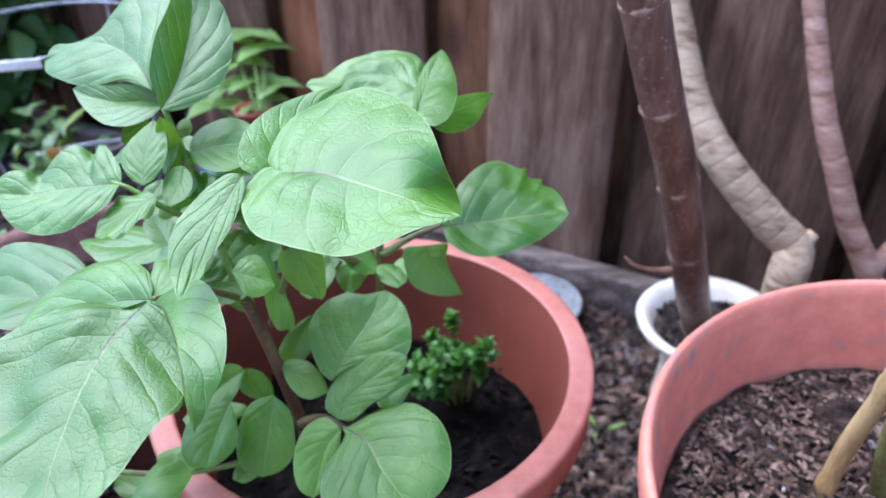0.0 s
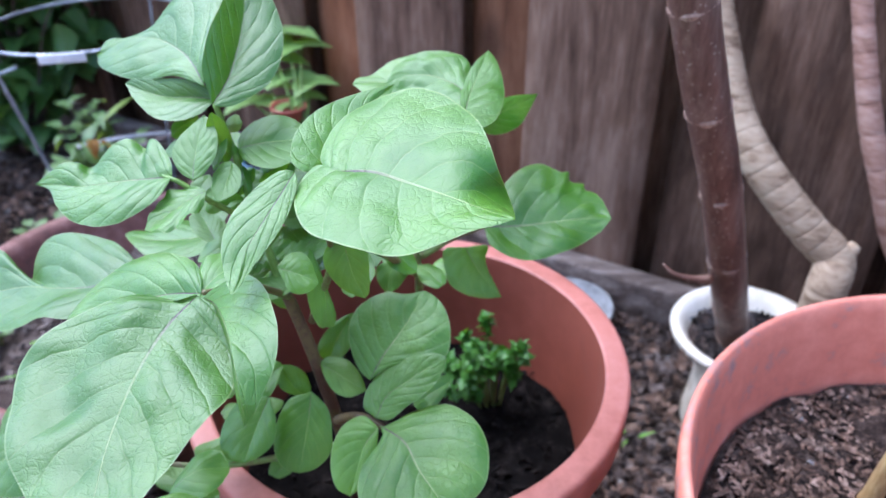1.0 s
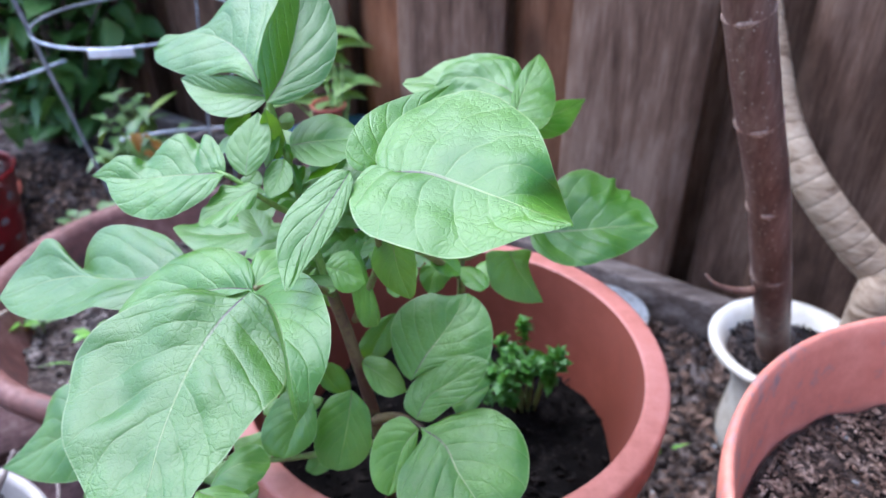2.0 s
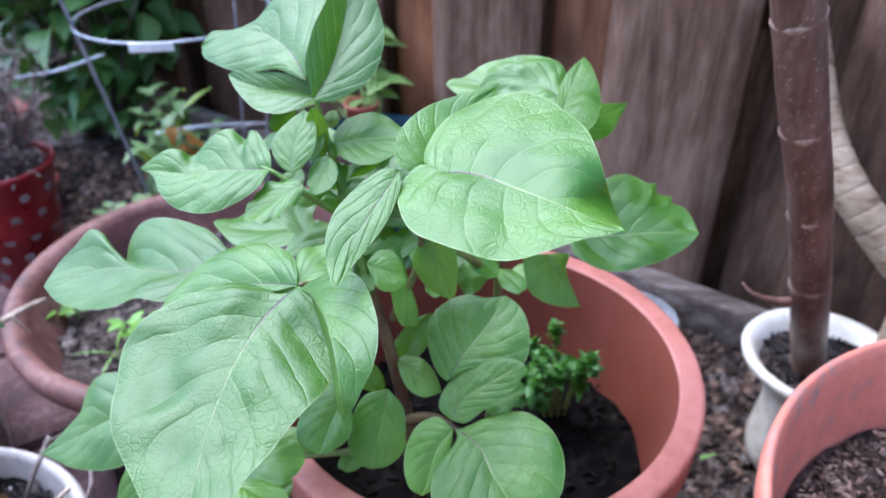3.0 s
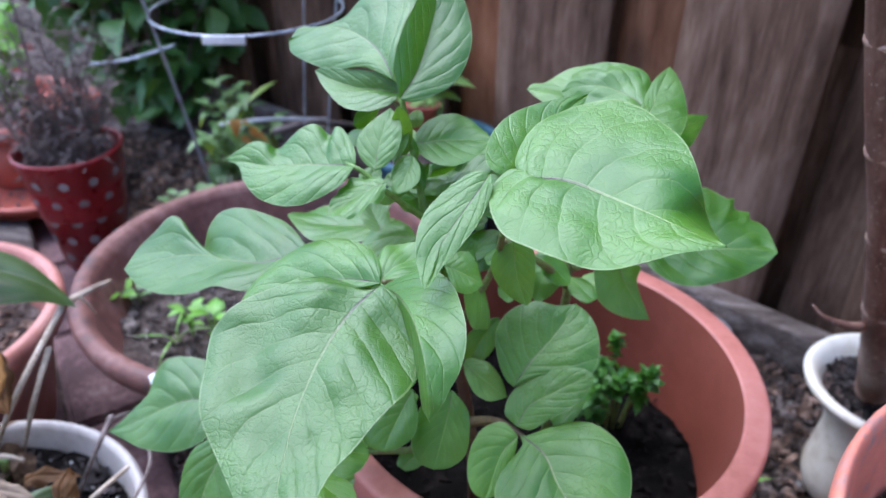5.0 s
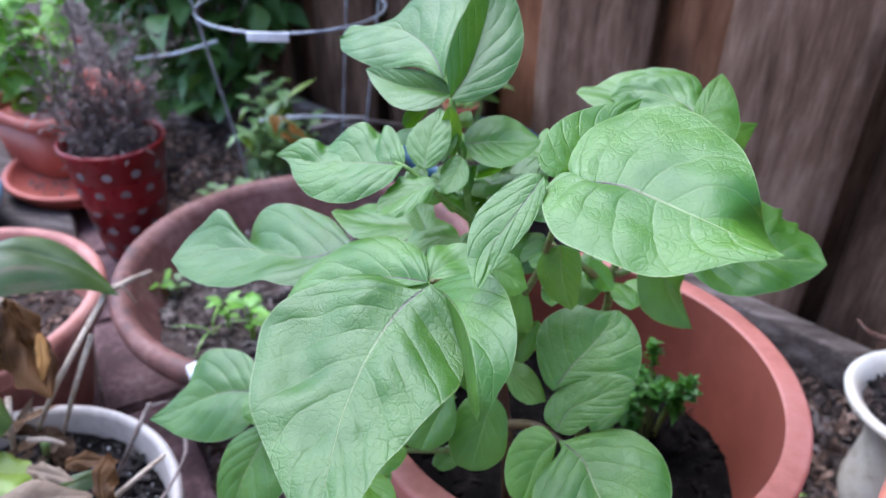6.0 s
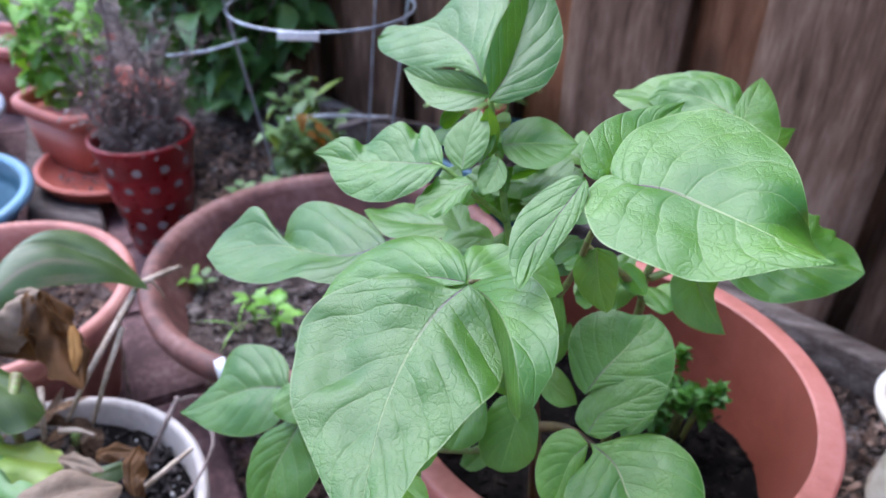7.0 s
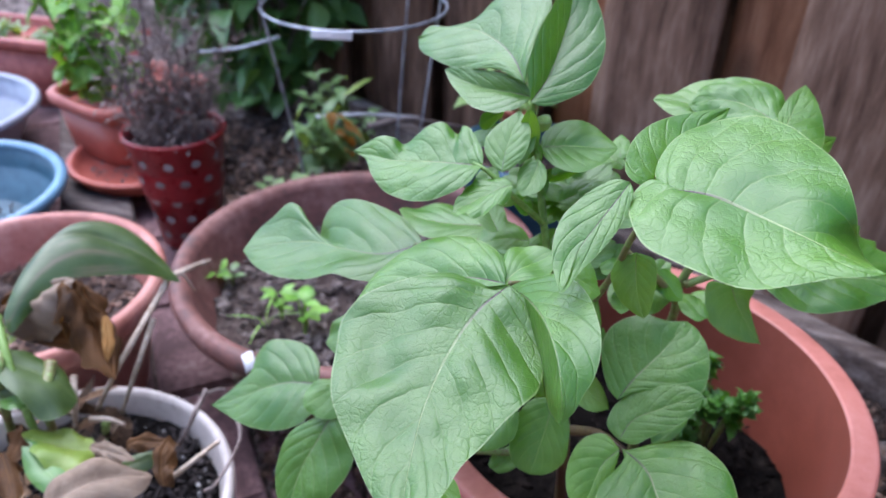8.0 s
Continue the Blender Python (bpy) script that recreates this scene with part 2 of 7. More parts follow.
M_LEAF = leaf_material("potato_leaf", (0.043, 0.152, 0.004), (0.090, 0.225, 0.011), (0.25, 0.35, 0.13), rib=(0.045, 0.020, 0.020), coat=0.42, gloss=0.43, thin=0.36, spec=0.65, relief=0.00037, cells=260, ribs=0.62)
M_LEAF_SMALL = leaf_material("young_potato_leaf", (0.062, 0.196, 0.007), (0.122, 0.280, 0.018), (0.24, 0.40, 0.10), rib=(0.08, 0.07, 0.04), coat=0.45, gloss=0.46, spec=0.65, relief=0.00015, cells=260, ribs=0.6, thin=0.38)
M_SHRUB = leaf_material("shrub_leaf", (0.0525, 0.1400, 0.0286), (0.1125, 0.2310, 0.0520), (0.1950, 0.2800, 0.1040), gloss=0.4, thin=0.15)
M_CELERY = leaf_material("celery_leaf", (0.13, 0.34, 0.03), (0.25, 0.48, 0.07), (0.30, 0.50, 0.13))
M_YOUNG = leaf_material("young_leaf", (0.20, 0.36, 0.09), (0.30, 0.46, 0.14), (0.40, 0.52, 0.24))
M_YELLOW = leaf_material("yellow_leaf", (0.1800, 0.3024, 0.0350), (0.2700, 0.3600, 0.0630), (0.3300, 0.3960, 0.1750))
M_LILY = leaf_material("lily_leaf", (0.040, 0.080, 0.012), (0.085, 0.145, 0.030), (0.16, 0.22, 0.07), gloss=0.48, coat=0.25, relief=0.00006)
M_LILY_DRY = withered(leaf_material("dying_lily_leaf", (0.040, 0.085, 0.012), (0.085, 0.155, 0.030), (0.16, 0.22, 0.07), gloss=0.40, coat=0.45, relief=0.00006), (0.24, 0.17, 0.11), 0.54, 0.70)
M_DRY = leaf_material("dry_leaf", (0.025, 0.011, 0.004), (0.14, 0.065, 0.022), (0.24, 0.13, 0.05), gloss=0.65, thin=0.25, relief=0.0006, spec=0.25)
M_LITTER = speckled("leaf_litter", [(0.1, (0.018, 0.009, 0.005)), (0.5, (0.07, 0.038, 0.02)), (0.95, (0.24, 0.15, 0.085))], 30, 0.8, 0.3, vary=0.6, spec=0.2, island=True)
M_ORANGE_LEAF = leaf_material("withered_leaf", (0.30, 0.12, 0.025), (0.46, 0.25, 0.075), (0.48, 0.3, 0.13), gloss=0.7, spec=0.3)
M_PARSLEY = leaf_material("parsley_leaf", (0.0448, 0.1560, 0.0187), (0.0952, 0.2496, 0.0364), (0.1344, 0.2912, 0.0624))
M_SAGE = leaf_material("sage_leaf", (0.10, 0.20, 0.06), (0.20, 0.31, 0.12), (0.28, 0.36, 0.2))
M_DRY_PALE = leaf_material("beige_leaf", (0.1404, 0.0889, 0.0588), (0.3557, 0.2668, 0.1958), (0.3744, 0.2964, 0.2252), gloss=0.75, thin=0.15, relief=0.0006, spec=0.25)
M_RED_PETAL = leaf_material("red_petal", (0.13, 0.014, 0.014), (0.22, 0.03, 0.028), (0.22, 0.06, 0.05), gloss=0.7, spec=0.3)
M_STEM_GREEN = speckled("green_stem", [(0.35, (0.10, 0.18, 0.025)), (0.65, (0.19, 0.31, 0.06))], 40, 0.5, 0.2)
M_STEM = speckled("stem", [(0.35, (0.13, 0.11, 0.04)), (0.65, (0.16, 0.24, 0.06))], 40, 0.5, 0.2)
M_STEM_DARK = speckled("purple_stem", [(0.35, (0.09, 0.045, 0.03)), (0.7, (0.16, 0.12, 0.05))], 40, 0.5, 0.2)
# held dark in colour for the shaded inside of the main pot
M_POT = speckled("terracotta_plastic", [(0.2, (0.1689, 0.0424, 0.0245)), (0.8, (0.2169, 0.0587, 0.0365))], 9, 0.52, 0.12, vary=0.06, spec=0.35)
M_POT_OLD = speckled("faded_plastic", [(0.14, (0.2362, 0.1732, 0.1840)), (0.27, (0.4487, 0.2194, 0.1840)), (0.42, (0.6141, 0.2020, 0.1380)), (0.9, (0.7440, 0.2886, 0.2069))], 5, 0.55, 0.2, fine=9, vary=0.05, spec=0.4)
# paler tone for the rim, against the darkened wall below it
M_POT_RIM = speckled("pale_rim_terracotta", [(0.05, (0.30, 0.10, 0.07)), (0.4, (0.385, 0.135, 0.102)), (0.9, (0.45, 0.185, 0.15))], 10, 0.5, 0.15, vary=0.04, spec=0.4)
M_POT_WORN = speckled("weathered_terracotta", [(0.05, (0.26, 0.10, 0.075)), (0.4, (0.40, 0.155, 0.12)), (0.9, (0.52, 0.27, 0.22))], 8, 0.55, 0.2, vary=0.05, spec=0.4)
M_SOIL_BITS = speckled("soil_bits", [(0.2, (0.010, 0.008, 0.008)), (0.6, (0.035, 0.028, 0.026)), (0.95, (0.11, 0.09, 0.085))], 60, 0.95, 0.8, vary=0.7, depth=0.003, spec=0.15, island=True)
M_CLAY = speckled("old_clay", [(0.1, (0.0738, 0.0394, 0.0344)), (0.5, (0.1722, 0.0722, 0.0574)), (0.95, (0.2952, 0.1640, 0.1394))], 9, 0.6, 0.4, vary=0.08, spec=0.35)
M_SOIL = speckled("potting_soil", [(0.2, (0.004, 0.0033, 0.003)), (0.6, (0.010, 0.008, 0.007)), (0.97, (0.04, 0.031, 0.027))], 60, 0.95, 1.0, depth=0.006, spec=0.06)
M_SOIL_DRY = speckled("dry_soil", [(0.15, (0.02, 0.014, 0.012)), (0.55, (0.075, 0.053, 0.045)), (0.95, (0.20, 0.155, 0.135))], 45, 0.95, 1.0, depth=0.006, spec=0.15)
M_BOWL_BITS = speckled("dry_clods", [(0.1, (0.04, 0.03, 0.026)), (0.5, (0.11, 0.088, 0.078)), (0.95, (0.25, 0.21, 0.19))], 60, 0.95, 0.6, vary=0.7, spec=0.1, island=True)
M_SOIL_BARK = speckled("fine_bark_soil", [(0.15, (0.010, 0.007, 0.006)), (0.55, (0.045, 0.030, 0.024)), (0.95, (0.16, 0.115, 0.095))], 70, 0.95, 1.0, depth=0.006, spec=0.1)
M_GROUND = speckled("bark_soil", [(0.3, (0.0396, 0.0290, 0.0251)), (0.55, (0.1320, 0.0990, 0.0858)), (0.8, (0.2640, 0.2112, 0.1914))], 32, 0.95, 1.0, depth=0.01, spec=0.15)
M_CHIP = speckled("bark_chip", [(0.1, (0.026, 0.015, 0.010)), (0.5, (0.095, 0.058, 0.042)), (0.95, (0.27, 0.19, 0.15))], 60, 0.9, 0.5, vary=0.9, spec=0.15, island=True)
M_STONE = speckled("pale_pebble", [(0.1, (0.12, 0.11, 0.105)), (0.9, (0.34, 0.325, 0.315))], 60, 0.8, 0.3, vary=0.4, island=True)
M_FENCE = wood("weathered_redwood", [(0.0, (0.0370, 0.0193, 0.0119)), (0.4, (0.1110, 0.0625, 0.0402)), (0.7, (0.1996, 0.1177, 0.0770)), (1.0, (0.3697, 0.2502, 0.1801))], 0.30)
M_FENCE_PALE = wood("greyed_redwood", [(0.0, (0.0546, 0.0289, 0.0179)), (0.35, (0.1608, 0.0927, 0.0611)), (0.7, (0.2812, 0.1791, 0.1255)), (1.0, (0.4983, 0.3549, 0.2686))], 0.45)
M_FENCE_WARM = wood("red_brown_redwood", [(0.0, (0.0643, 0.0256, 0.0119)), (0.4, (0.1849, 0.0799, 0.0402)), (0.7, (0.2653, 0.1280, 0.0687)), (1.0, (0.4019, 0.2239, 0.1345))], 0.10)
M_FENCE_RED = wood("orange_redwood", [(0.0, (0.1464, 0.0556, 0.0264)), (0.5, (0.3514, 0.1464, 0.0732)), (1.0, (0.4978, 0.2489, 0.1464))], 0.05)
M_BEAM = speckled("grey_timber", [(0.3, (0.06, 0.045, 0.042)), (0.6, (0.125, 0.10, 0.092)), (0.8, (0.20, 0.17, 0.155))], 8, 0.9, 0.6, fine=7, stretch=(0.6, 6, 6), vary=0.1, depth=0.004, spec=0.15)
M_KICK = speckled("brown_timber", [(0.1, (0.0515, 0.0354, 0.0290)), (0.5, (0.1417, 0.1063, 0.0869)), (0.95, (0.3381, 0.2737, 0.2334))], 8, 0.9, 0.6, fine=7, stretch=(0.6900, 6.9000, 6.9000), vary=0.1, depth=0.004, spec=0.15)
M_BRICK = speckled("red_paver", [(0.3, (0.12, 0.072, 0.074)), (0.6, (0.225, 0.132, 0.132)), (0.8, (0.30, 0.205, 0.205))], 14, 0.85, 0.5, vary=0.2, spec=0.15)
M_WHITE = speckled("white_glaze", [(0.05, (0.3600, 0.2760, 0.1680)), (0.35, (0.6240, 0.5520, 0.4320)), (0.8, (0.7560, 0.6900, 0.5880))], 8, 0.35, 0.08, vary=0.03)
M_WHITE_PLASTIC = speckled("white_plastic", [(0.05, (0.28, 0.235, 0.205)), (0.30, (0.40, 0.345, 0.31)), (0.8, (0.50, 0.445, 0.405))], 10, 0.5, 0.1, vary=0.03)
M_DISH = speckled("dusty_glaze", [(0.1, (0.13, 0.12, 0.11)), (0.5, (0.27, 0.265, 0.26)), (0.9, (0.40, 0.40, 0.40))], 25, 0.55, 0.2, vary=0.03)
M_BLUE_RIM = speckled("light_blue_plastic", [(0.2, (0.09, 0.19, 0.28)), (0.8, (0.14, 0.27, 0.38))], 8, 0.4, 0.1, vary=0.05)
M_BLUE = speckled("blue_plastic", [(0.2, (0.022, 0.070, 0.105)), (0.8, (0.05, 0.125, 0.175))], 8, 0.42, 0.1, vary=0.05)
M_PALE_BLUE = speckled("pale_blue_plastic", [(0.2, (0.24, 0.26, 0.32)), (0.8, (0.33, 0.355, 0.42))], 8, 0.4, 0.1, vary=0.05)
M_RED = speckled("red_enamel", [(0.2, (0.21, 0.007, 0.010)), (0.8, (0.32, 0.013, 0.018))], 10, 0.30, 0.1, vary=0.03)
M_DOT = speckled("white_dot", [(0.2, (0.2040, 0.1700, 0.1632)), (0.8, (0.3400, 0.2992, 0.2924))], 30, 0.5, 0.1)
M_BOX = speckled("red_box_plastic", [(0.3, (0.30, 0.065, 0.05)), (0.7, (0.44, 0.12, 0.09))], 8, 0.5, 0.1, vary=0.05)
M_ORANGE = speckled("orange_plastic", [(0.2, (0.38, 0.085, 0.055)), (0.8, (0.48, 0.13, 0.09))], 8, 0.5, 0.1, vary=0.05)
M_WIRE = speckled("galvanised_wire", [(0.3, (0.28, 0.30, 0.34)), (0.7, (0.50, 0.53, 0.58))], 60, 0.45, 0.1, metal=0.6)
M_PAPER = speckled("paper_tag", [(0.3, (0.6, 0.6, 0.6)), (0.7, (0.78, 0.78, 0.78))], 40, 0.7, 0.05)
M_TWIG = speckled("dry_twig", [(0.2, (0.085, 0.062, 0.055)), (0.8, (0.25, 0.20, 0.18))], 60, 0.9, 0.4, spec=0.15)
M_STRAW = speckled("dry_straw", [(0.3, (0.2900, 0.2102, 0.1450)), (0.7, (0.5510, 0.4495, 0.3480))], 50, 0.8, 0.3)
M_BAMBOO = speckled("bamboo", [(0.3, (0.34, 0.22, 0.09)), (0.7, (0.5, 0.36, 0.17))], 25, 0.5, 0.2, stretch=(4, 4, 0.6))
M_BARK_DARK = spotted(speckled("brown_bark", [(0.1, (0.1001, 0.0458, 0.0306)), (0.5, (0.1724, 0.0893, 0.0638)), (0.86, (0.2615, 0.1569, 0.1164)), (1.0, (0.4229, 0.3260, 0.2575))], 26, 0.36, 0.25, fine=5, stretch=(1.9354, 2.0991, 0.3732), depth=0.0015, spec=0.5), (0.5119, 0.4467, 0.3801), 190, 0.20)
M_SCAR = speckled("leaf_scar", [(0.1, (0.1825, 0.1018, 0.0731)), (0.9, (0.4563, 0.3155, 0.2434))], 90, 0.5, 0.4)
M_BARK_PALE = speckled("pale_bark", [(0.05, (0.1670, 0.1017, 0.0608)), (0.40, (0.3758, 0.2664, 0.1741)), (0.9, (0.5219, 0.3973, 0.2754))], 22, 0.7, 0.12, fine=4, stretch=(0.6263, 0.5813, 2.4298), depth=0.003, spec=0.2)
M_BARK_PINK = speckled("pinkish_bark", [(0.05, (0.2331, 0.1170, 0.0777)), (0.5, (0.4015, 0.2279, 0.1675)), (0.9, (0.5180, 0.3389, 0.2633))], 22, 0.75, 0.12, fine=4, stretch=(0.7770, 0.7394, 3.5899), depth=0.003, spec=0.2)


# ---- builders ----
def part(name, bm, mat, parent=None, label="", smooth=True):
    """Links a bmesh as one mesh object, under a thing where one is given."""
    me = bpy.data.meshes.new(name)
    bm.to_mesh(me)
    bm.free()
    me.materials.append(mat)
    if smooth:
        for p in me.polygons:
            p.use_smooth = True
    ob = new(name, me)
    ob.parent = parent
    if label:
        ob["label"] = label
    return ob


def thing(name, place, label, category, group="", kind=""):
    ob = new(name)
    ob.location = place
    ob.empty_display_size = 0.05
    return tagged(ob, label, category, group, kind)


def lathe(bm, profile, n=72, place=(0, 0, 0), wobble=0.0, cap=False):
    """Turns (radius, height) pairs round the upright axis."""
    rings = []
    for r, z in profile:
        rings.append([bm.verts.new((place[0] + r * (1 + wobble * noise.noise((math.cos(a) * 1.5, math.sin(a) * 1.5, z * 9))) * math.cos(a),
                                    place[1] + r * (1 + wobble * noise.noise((math.cos(a) * 1.5, math.sin(a) * 1.5, z * 9 + 4))) * math.sin(a),
                                    place[2] + z)) for a in (2 * math.pi * i / n for i in range(n))])
    for a, b in zip(rings, rings[1:]):
        for i in range(n):
            bm.faces.new((a[i], a[(i + 1) % n], b[(i + 1) % n], b[i]))
    if cap:
        bm.faces.new(rings[-1])
        bm.faces.new(rings[0][::-1])
    return rings


def spline(pts, steps):
    """A smooth line through the points (Catmull-Rom)."""
    p = [Vector(q) for q in pts]
    p = [2 * p[0] - p[1], *p, 2 * p[-1] - p[-2]]
    out = []
    for i in range(1, len(p) - 2):
        a, b, c, d = p[i - 1:i + 3]
        for k in range(steps):
            t = k / steps
            out.append(0.5 * (2 * b + (c - a) * t + (2 * a - 5 * b + 4 * c - d) * t * t + (3 * b - a - 3 * c + d) * t ** 3))
    out.append(p[-2])
    return out


def tube(bm, pts, radii, steps=8, n=10, rings=None):
    """A round stem along a smooth line; radii at its two ends; rings: (spacing, height) of raised scars."""
    line = spline(pts, steps)
    total = sum((b - a).length for a, b in zip(line, line[1:]))
    run, last, loops = 0.0, None, []
    ref = Vector((0.31, 0.17, 0.93))
    for i, q in enumerate(line):
        d = (line[min(i + 1, len(line) - 1)] - line[max(i - 1, 0)]).normalized()
        x = d.cross(ref if abs(d.dot(ref)) < 0.95 else Vector((1, 0, 0))).normalized()
        if last:
            x = (last - d * last.dot(d)).normalized()
        last = x
        y = d.cross(x)
        r = radii[0] + (radii[1] - radii[0]) * run / total
        if rings:
            ph = (run / rings[0] + 0.2 * math.sin(run * 40)) % 1.0
            r += rings[1] * math.exp(-((ph - 0.5) / 0.07) ** 2)
        loops.append([bm.verts.new(q + (x * math.cos(a) + y * math.sin(a)) * r) for a in (2 * math.pi * k / n for k in range(n))])
        if i + 1 < len(line):
            run += (line[i + 1] - q).length
    for a, b in zip(loops, loops[1:]):
        for k in range(n):
            bm.faces.new((a[k], a[(k + 1) % n], b[(k + 1) % n], b[k]))
    bm.faces.new(loops[0][::-1])
    bm.faces.new(loops[-1])


def blade(bm, base, mid, tip, left, right, lobe_l=0.1, lobe_r=0.1, nv=44, nu=13, quilt=0.05, bow=0.04, wave=0.05, lumps=0.12, seed=0, peak=(0.36, 0.36), ruffle=0.0):
    """One leaf blade: an axis from base through mid to tip and two half blades that reach out to the points left and right. Each rim
    runs through (along, out) stations, rounded behind the base, with raised cells between the side veins and a waved edge."""
    b, m, t, lp, rp = (Vector(v) for v in (base, mid, tip, left, right))
    c = 2 * m - (b + t) / 2
    uvl = bm.loops.layers.uv.verify()

    def axis(s):
        if s < 0:
            return b + (c - b) * 2 * s
        return b * (1 - s) ** 2 + c * 2 * s * (1 - s) + t * s * s

    size = (t - b).length
    vl, vr = lp - axis(peak[0]), rp - axis(peak[1])
    nrm = (t - b).cross(vl - vr).normalized()
    if nrm.z < 0:
        nrm = -nrm
    rims = []
    for vec, lobe, k in ((vl, lobe_l, peak[0]), (vr, lobe_r, peak[1])):
        lo = min(lobe, 0.9) * 0.22
        q = [(-0.55 * lo, 0.27), (-0.75 * lo + 0.03, 0.56), (k * 0.40, 0.87), (k, 1.0), (k + 0.26 * (1 - k), 0.93), (k + 0.52 * (1 - k), 0.74), (k + 0.74 * (1 - k), 0.46), (k + 0.89 * (1 - k), 0.22)]
        pts = spline([Vector((x, y * vec.length / size, 0)) for x, y in [(0, 0)] + q + [(1, 0)]], 14)
        run = [0.0]
        for p0, p1 in zip(pts, pts[1:]):
            run.append(run[-1] + (p1 - p0).length)
        rim, i = [], 0
        for n in range(nv + 1):
            d = run[-1] * n / nv
            while i < len(pts) - 2 and run[i + 1] < d:
                i += 1
            p = pts[i].lerp(pts[i + 1], min(1.0, (d - run[i]) / max(1e-9, run[i + 1] - run[i])))
            rim.append((p.x, max(0.0, p.y) * size / vec.length))
        rims.append(rim)
    grid = {}
    for i in range(nv + 1):
        f = i / nv
        s_in = f ** 1.5
        for j in range(-nu, nu + 1):
            u = abs(j) / nu
            vec = vl if j < 0 else vr
            se, w = rims[0 if j < 0 else 1][i]
            if ruffle:
                w *= 1 + ruffle * math.sin(f * 23 + seed) * math.sin(f * 9.5 + seed * 1.7) * math.sin(math.pi * f)
            s = s_in + (se - s_in) * u ** 1.15
            p = axis(s) + vec * (u * w)
            half = vec.length
            p += nrm * (half * bow * 4 * u * (1 - u) * w)
            ph = f * 6.5 - 1.6 * u ** 1.25 + (0.0 if j < 0 else 0.35)
            q = abs(math.sin(math.pi * ph)) ** 0.6 * min(1, 3 * u * w) * (1 - u ** 3)
            p += nrm * (half * quilt * (q - 0.5) * w)
            p += nrm * (half * wave * math.sin(f * 17 + seed * 2.1 + (1.4 if j < 0 else 0)) * u ** 3 * math.sin(math.pi * f) ** 0.5)
            p += nrm * (half * lumps * noise.noise(p * (1.3 / size) * 2 + Vector((seed * 3.7, 0, 0))))
            grid[i, j] = (bm.verts.new(p), (0.5 + 0.5 * j / nu, f))
    for i in range(nv):
        for j in range(-nu, nu):
            q = [grid[i, j], grid[i, j + 1], grid[i + 1, j + 1], grid[i + 1, j]]
            face = bm.faces.new([v for v, _ in q])
            for loop, (_, co) in zip(face.loops, q):
                loop[uvl].uv = co
    bmesh.ops.remove_doubles(bm, verts=[grid[i, j][0] for i in (0, nv) for j in range(-nu, nu + 1)], dist=1e-5)


def simple_leaf(bm, base, way, up, length, width, droop=0.3, nv=6, nu=2, teeth=0.0, fold=0.15):
    """A small leaf for shrubs and seedlings."""
    base, way, up = Vector(base), Vector(way).normalized(), Vector(up)
    side = way.cross(up).normalized()
    up = side.cross(way)
    uvl = bm.loops.layers.uv.verify()
    rows = []
    for i in range(nv + 1):
        f = i / nv
        w = width / 2 * max(0.02, math.sin(math.pi * min(1, f * 0.97 + 0.03) ** 0.75)) * (1 + teeth * (i % 2))
        c = base + way * (length * f) - up * (droop * length * f * f)
        rows.append([(bm.verts.new(c + side * (w * j / nu) + up * (abs(j) / nu * w * fold)), (0.5 + 0.5 * j / nu, f)) for j in range(-nu, nu + 1)])
    for a, b in zip(rows, rows[1:]):
        for j in range(2 * nu):
            q = [a[j], a[j + 1], b[j + 1], b[j]]
            face = bm.faces.new([v for v, _ in q])
            for loop, (_, co) in zip(face.loops, q):
                loop[uvl].uv = co


def leaf_meshes(name, mat, seed, aspect, droop=0.4, teeth=0.0, nv=7, nu=2):
    """A few leaves of length one, along x, that many parts share."""
    out = []
    for k in range(5):
        bm = bmesh.new()
        simple_leaf(bm, (0, 0, 0), (1, 0.1 * k - 0.2, 0), (0, 0, 1), 1.0, aspect * (0.85 + 0.08 * k), droop * (0.5 + 0.3 * k), nv, nu, teeth, 0.1 + 0.12 * k)
        me = bpy.data.meshes.new(name)
        bm.to_mesh(me)
        bm.free()
        me.materials.append(mat)
        for p in me.polygons:
            p.use_smooth = True
        out.append(me)
    return out


def hang_leaf(name, me, parent, place, way, size, roll=0.0):
    """Puts a shared leaf at a place of its plant, along way."""
    ob = new(name, me)
    ob.parent = parent
    turn = Vector(way).to_track_quat("X", "Z").to_matrix().to_4x4()
    ob.matrix_local = Matrix.Translation(place) @ turn @ Matrix.Rotation(roll, 4, "X") @ Matrix.Diagonal((size, size, size, 1))
    return ob


def soil_disc(radius, amp, n_ring=34, n_seg=84, scale=26.0, seed=0.0, dome=0.0):
    """A round bed of crumbly soil about its own middle."""
    bm = bmesh.new()
    rings = []
    for k in range(1, n_ring + 1):
        r = radius * k / n_ring
        ring = []
        for i in range(n_seg):
            a = 2 * math.pi * i / n_seg
            x, y = r * math.cos(a), r * math.sin(a)
            z = amp * (noise.fractal((x * scale, y * scale, seed), 1.0, 2.1, 5) + 0.6 * noise.noise((x * 9, y * 9, seed))) + dome * (1 - (k / n_ring) ** 2)
            ring.append(bm.verts.new((x, y, z)))
        rings.append(ring)
    c = bm.verts.new((0, 0, rings[0][0].co.z))
    for i in range(n_seg):
        bm.faces.new((c, rings[0][i], rings[0][(i + 1) % n_seg]))
    for a, b in zip(rings, rings[1:]):
        for i in range(n_seg):
            bm.faces.new((a[i], b[i], b[(i + 1) % n_seg], a[(i + 1) % n_seg]))
    return bm


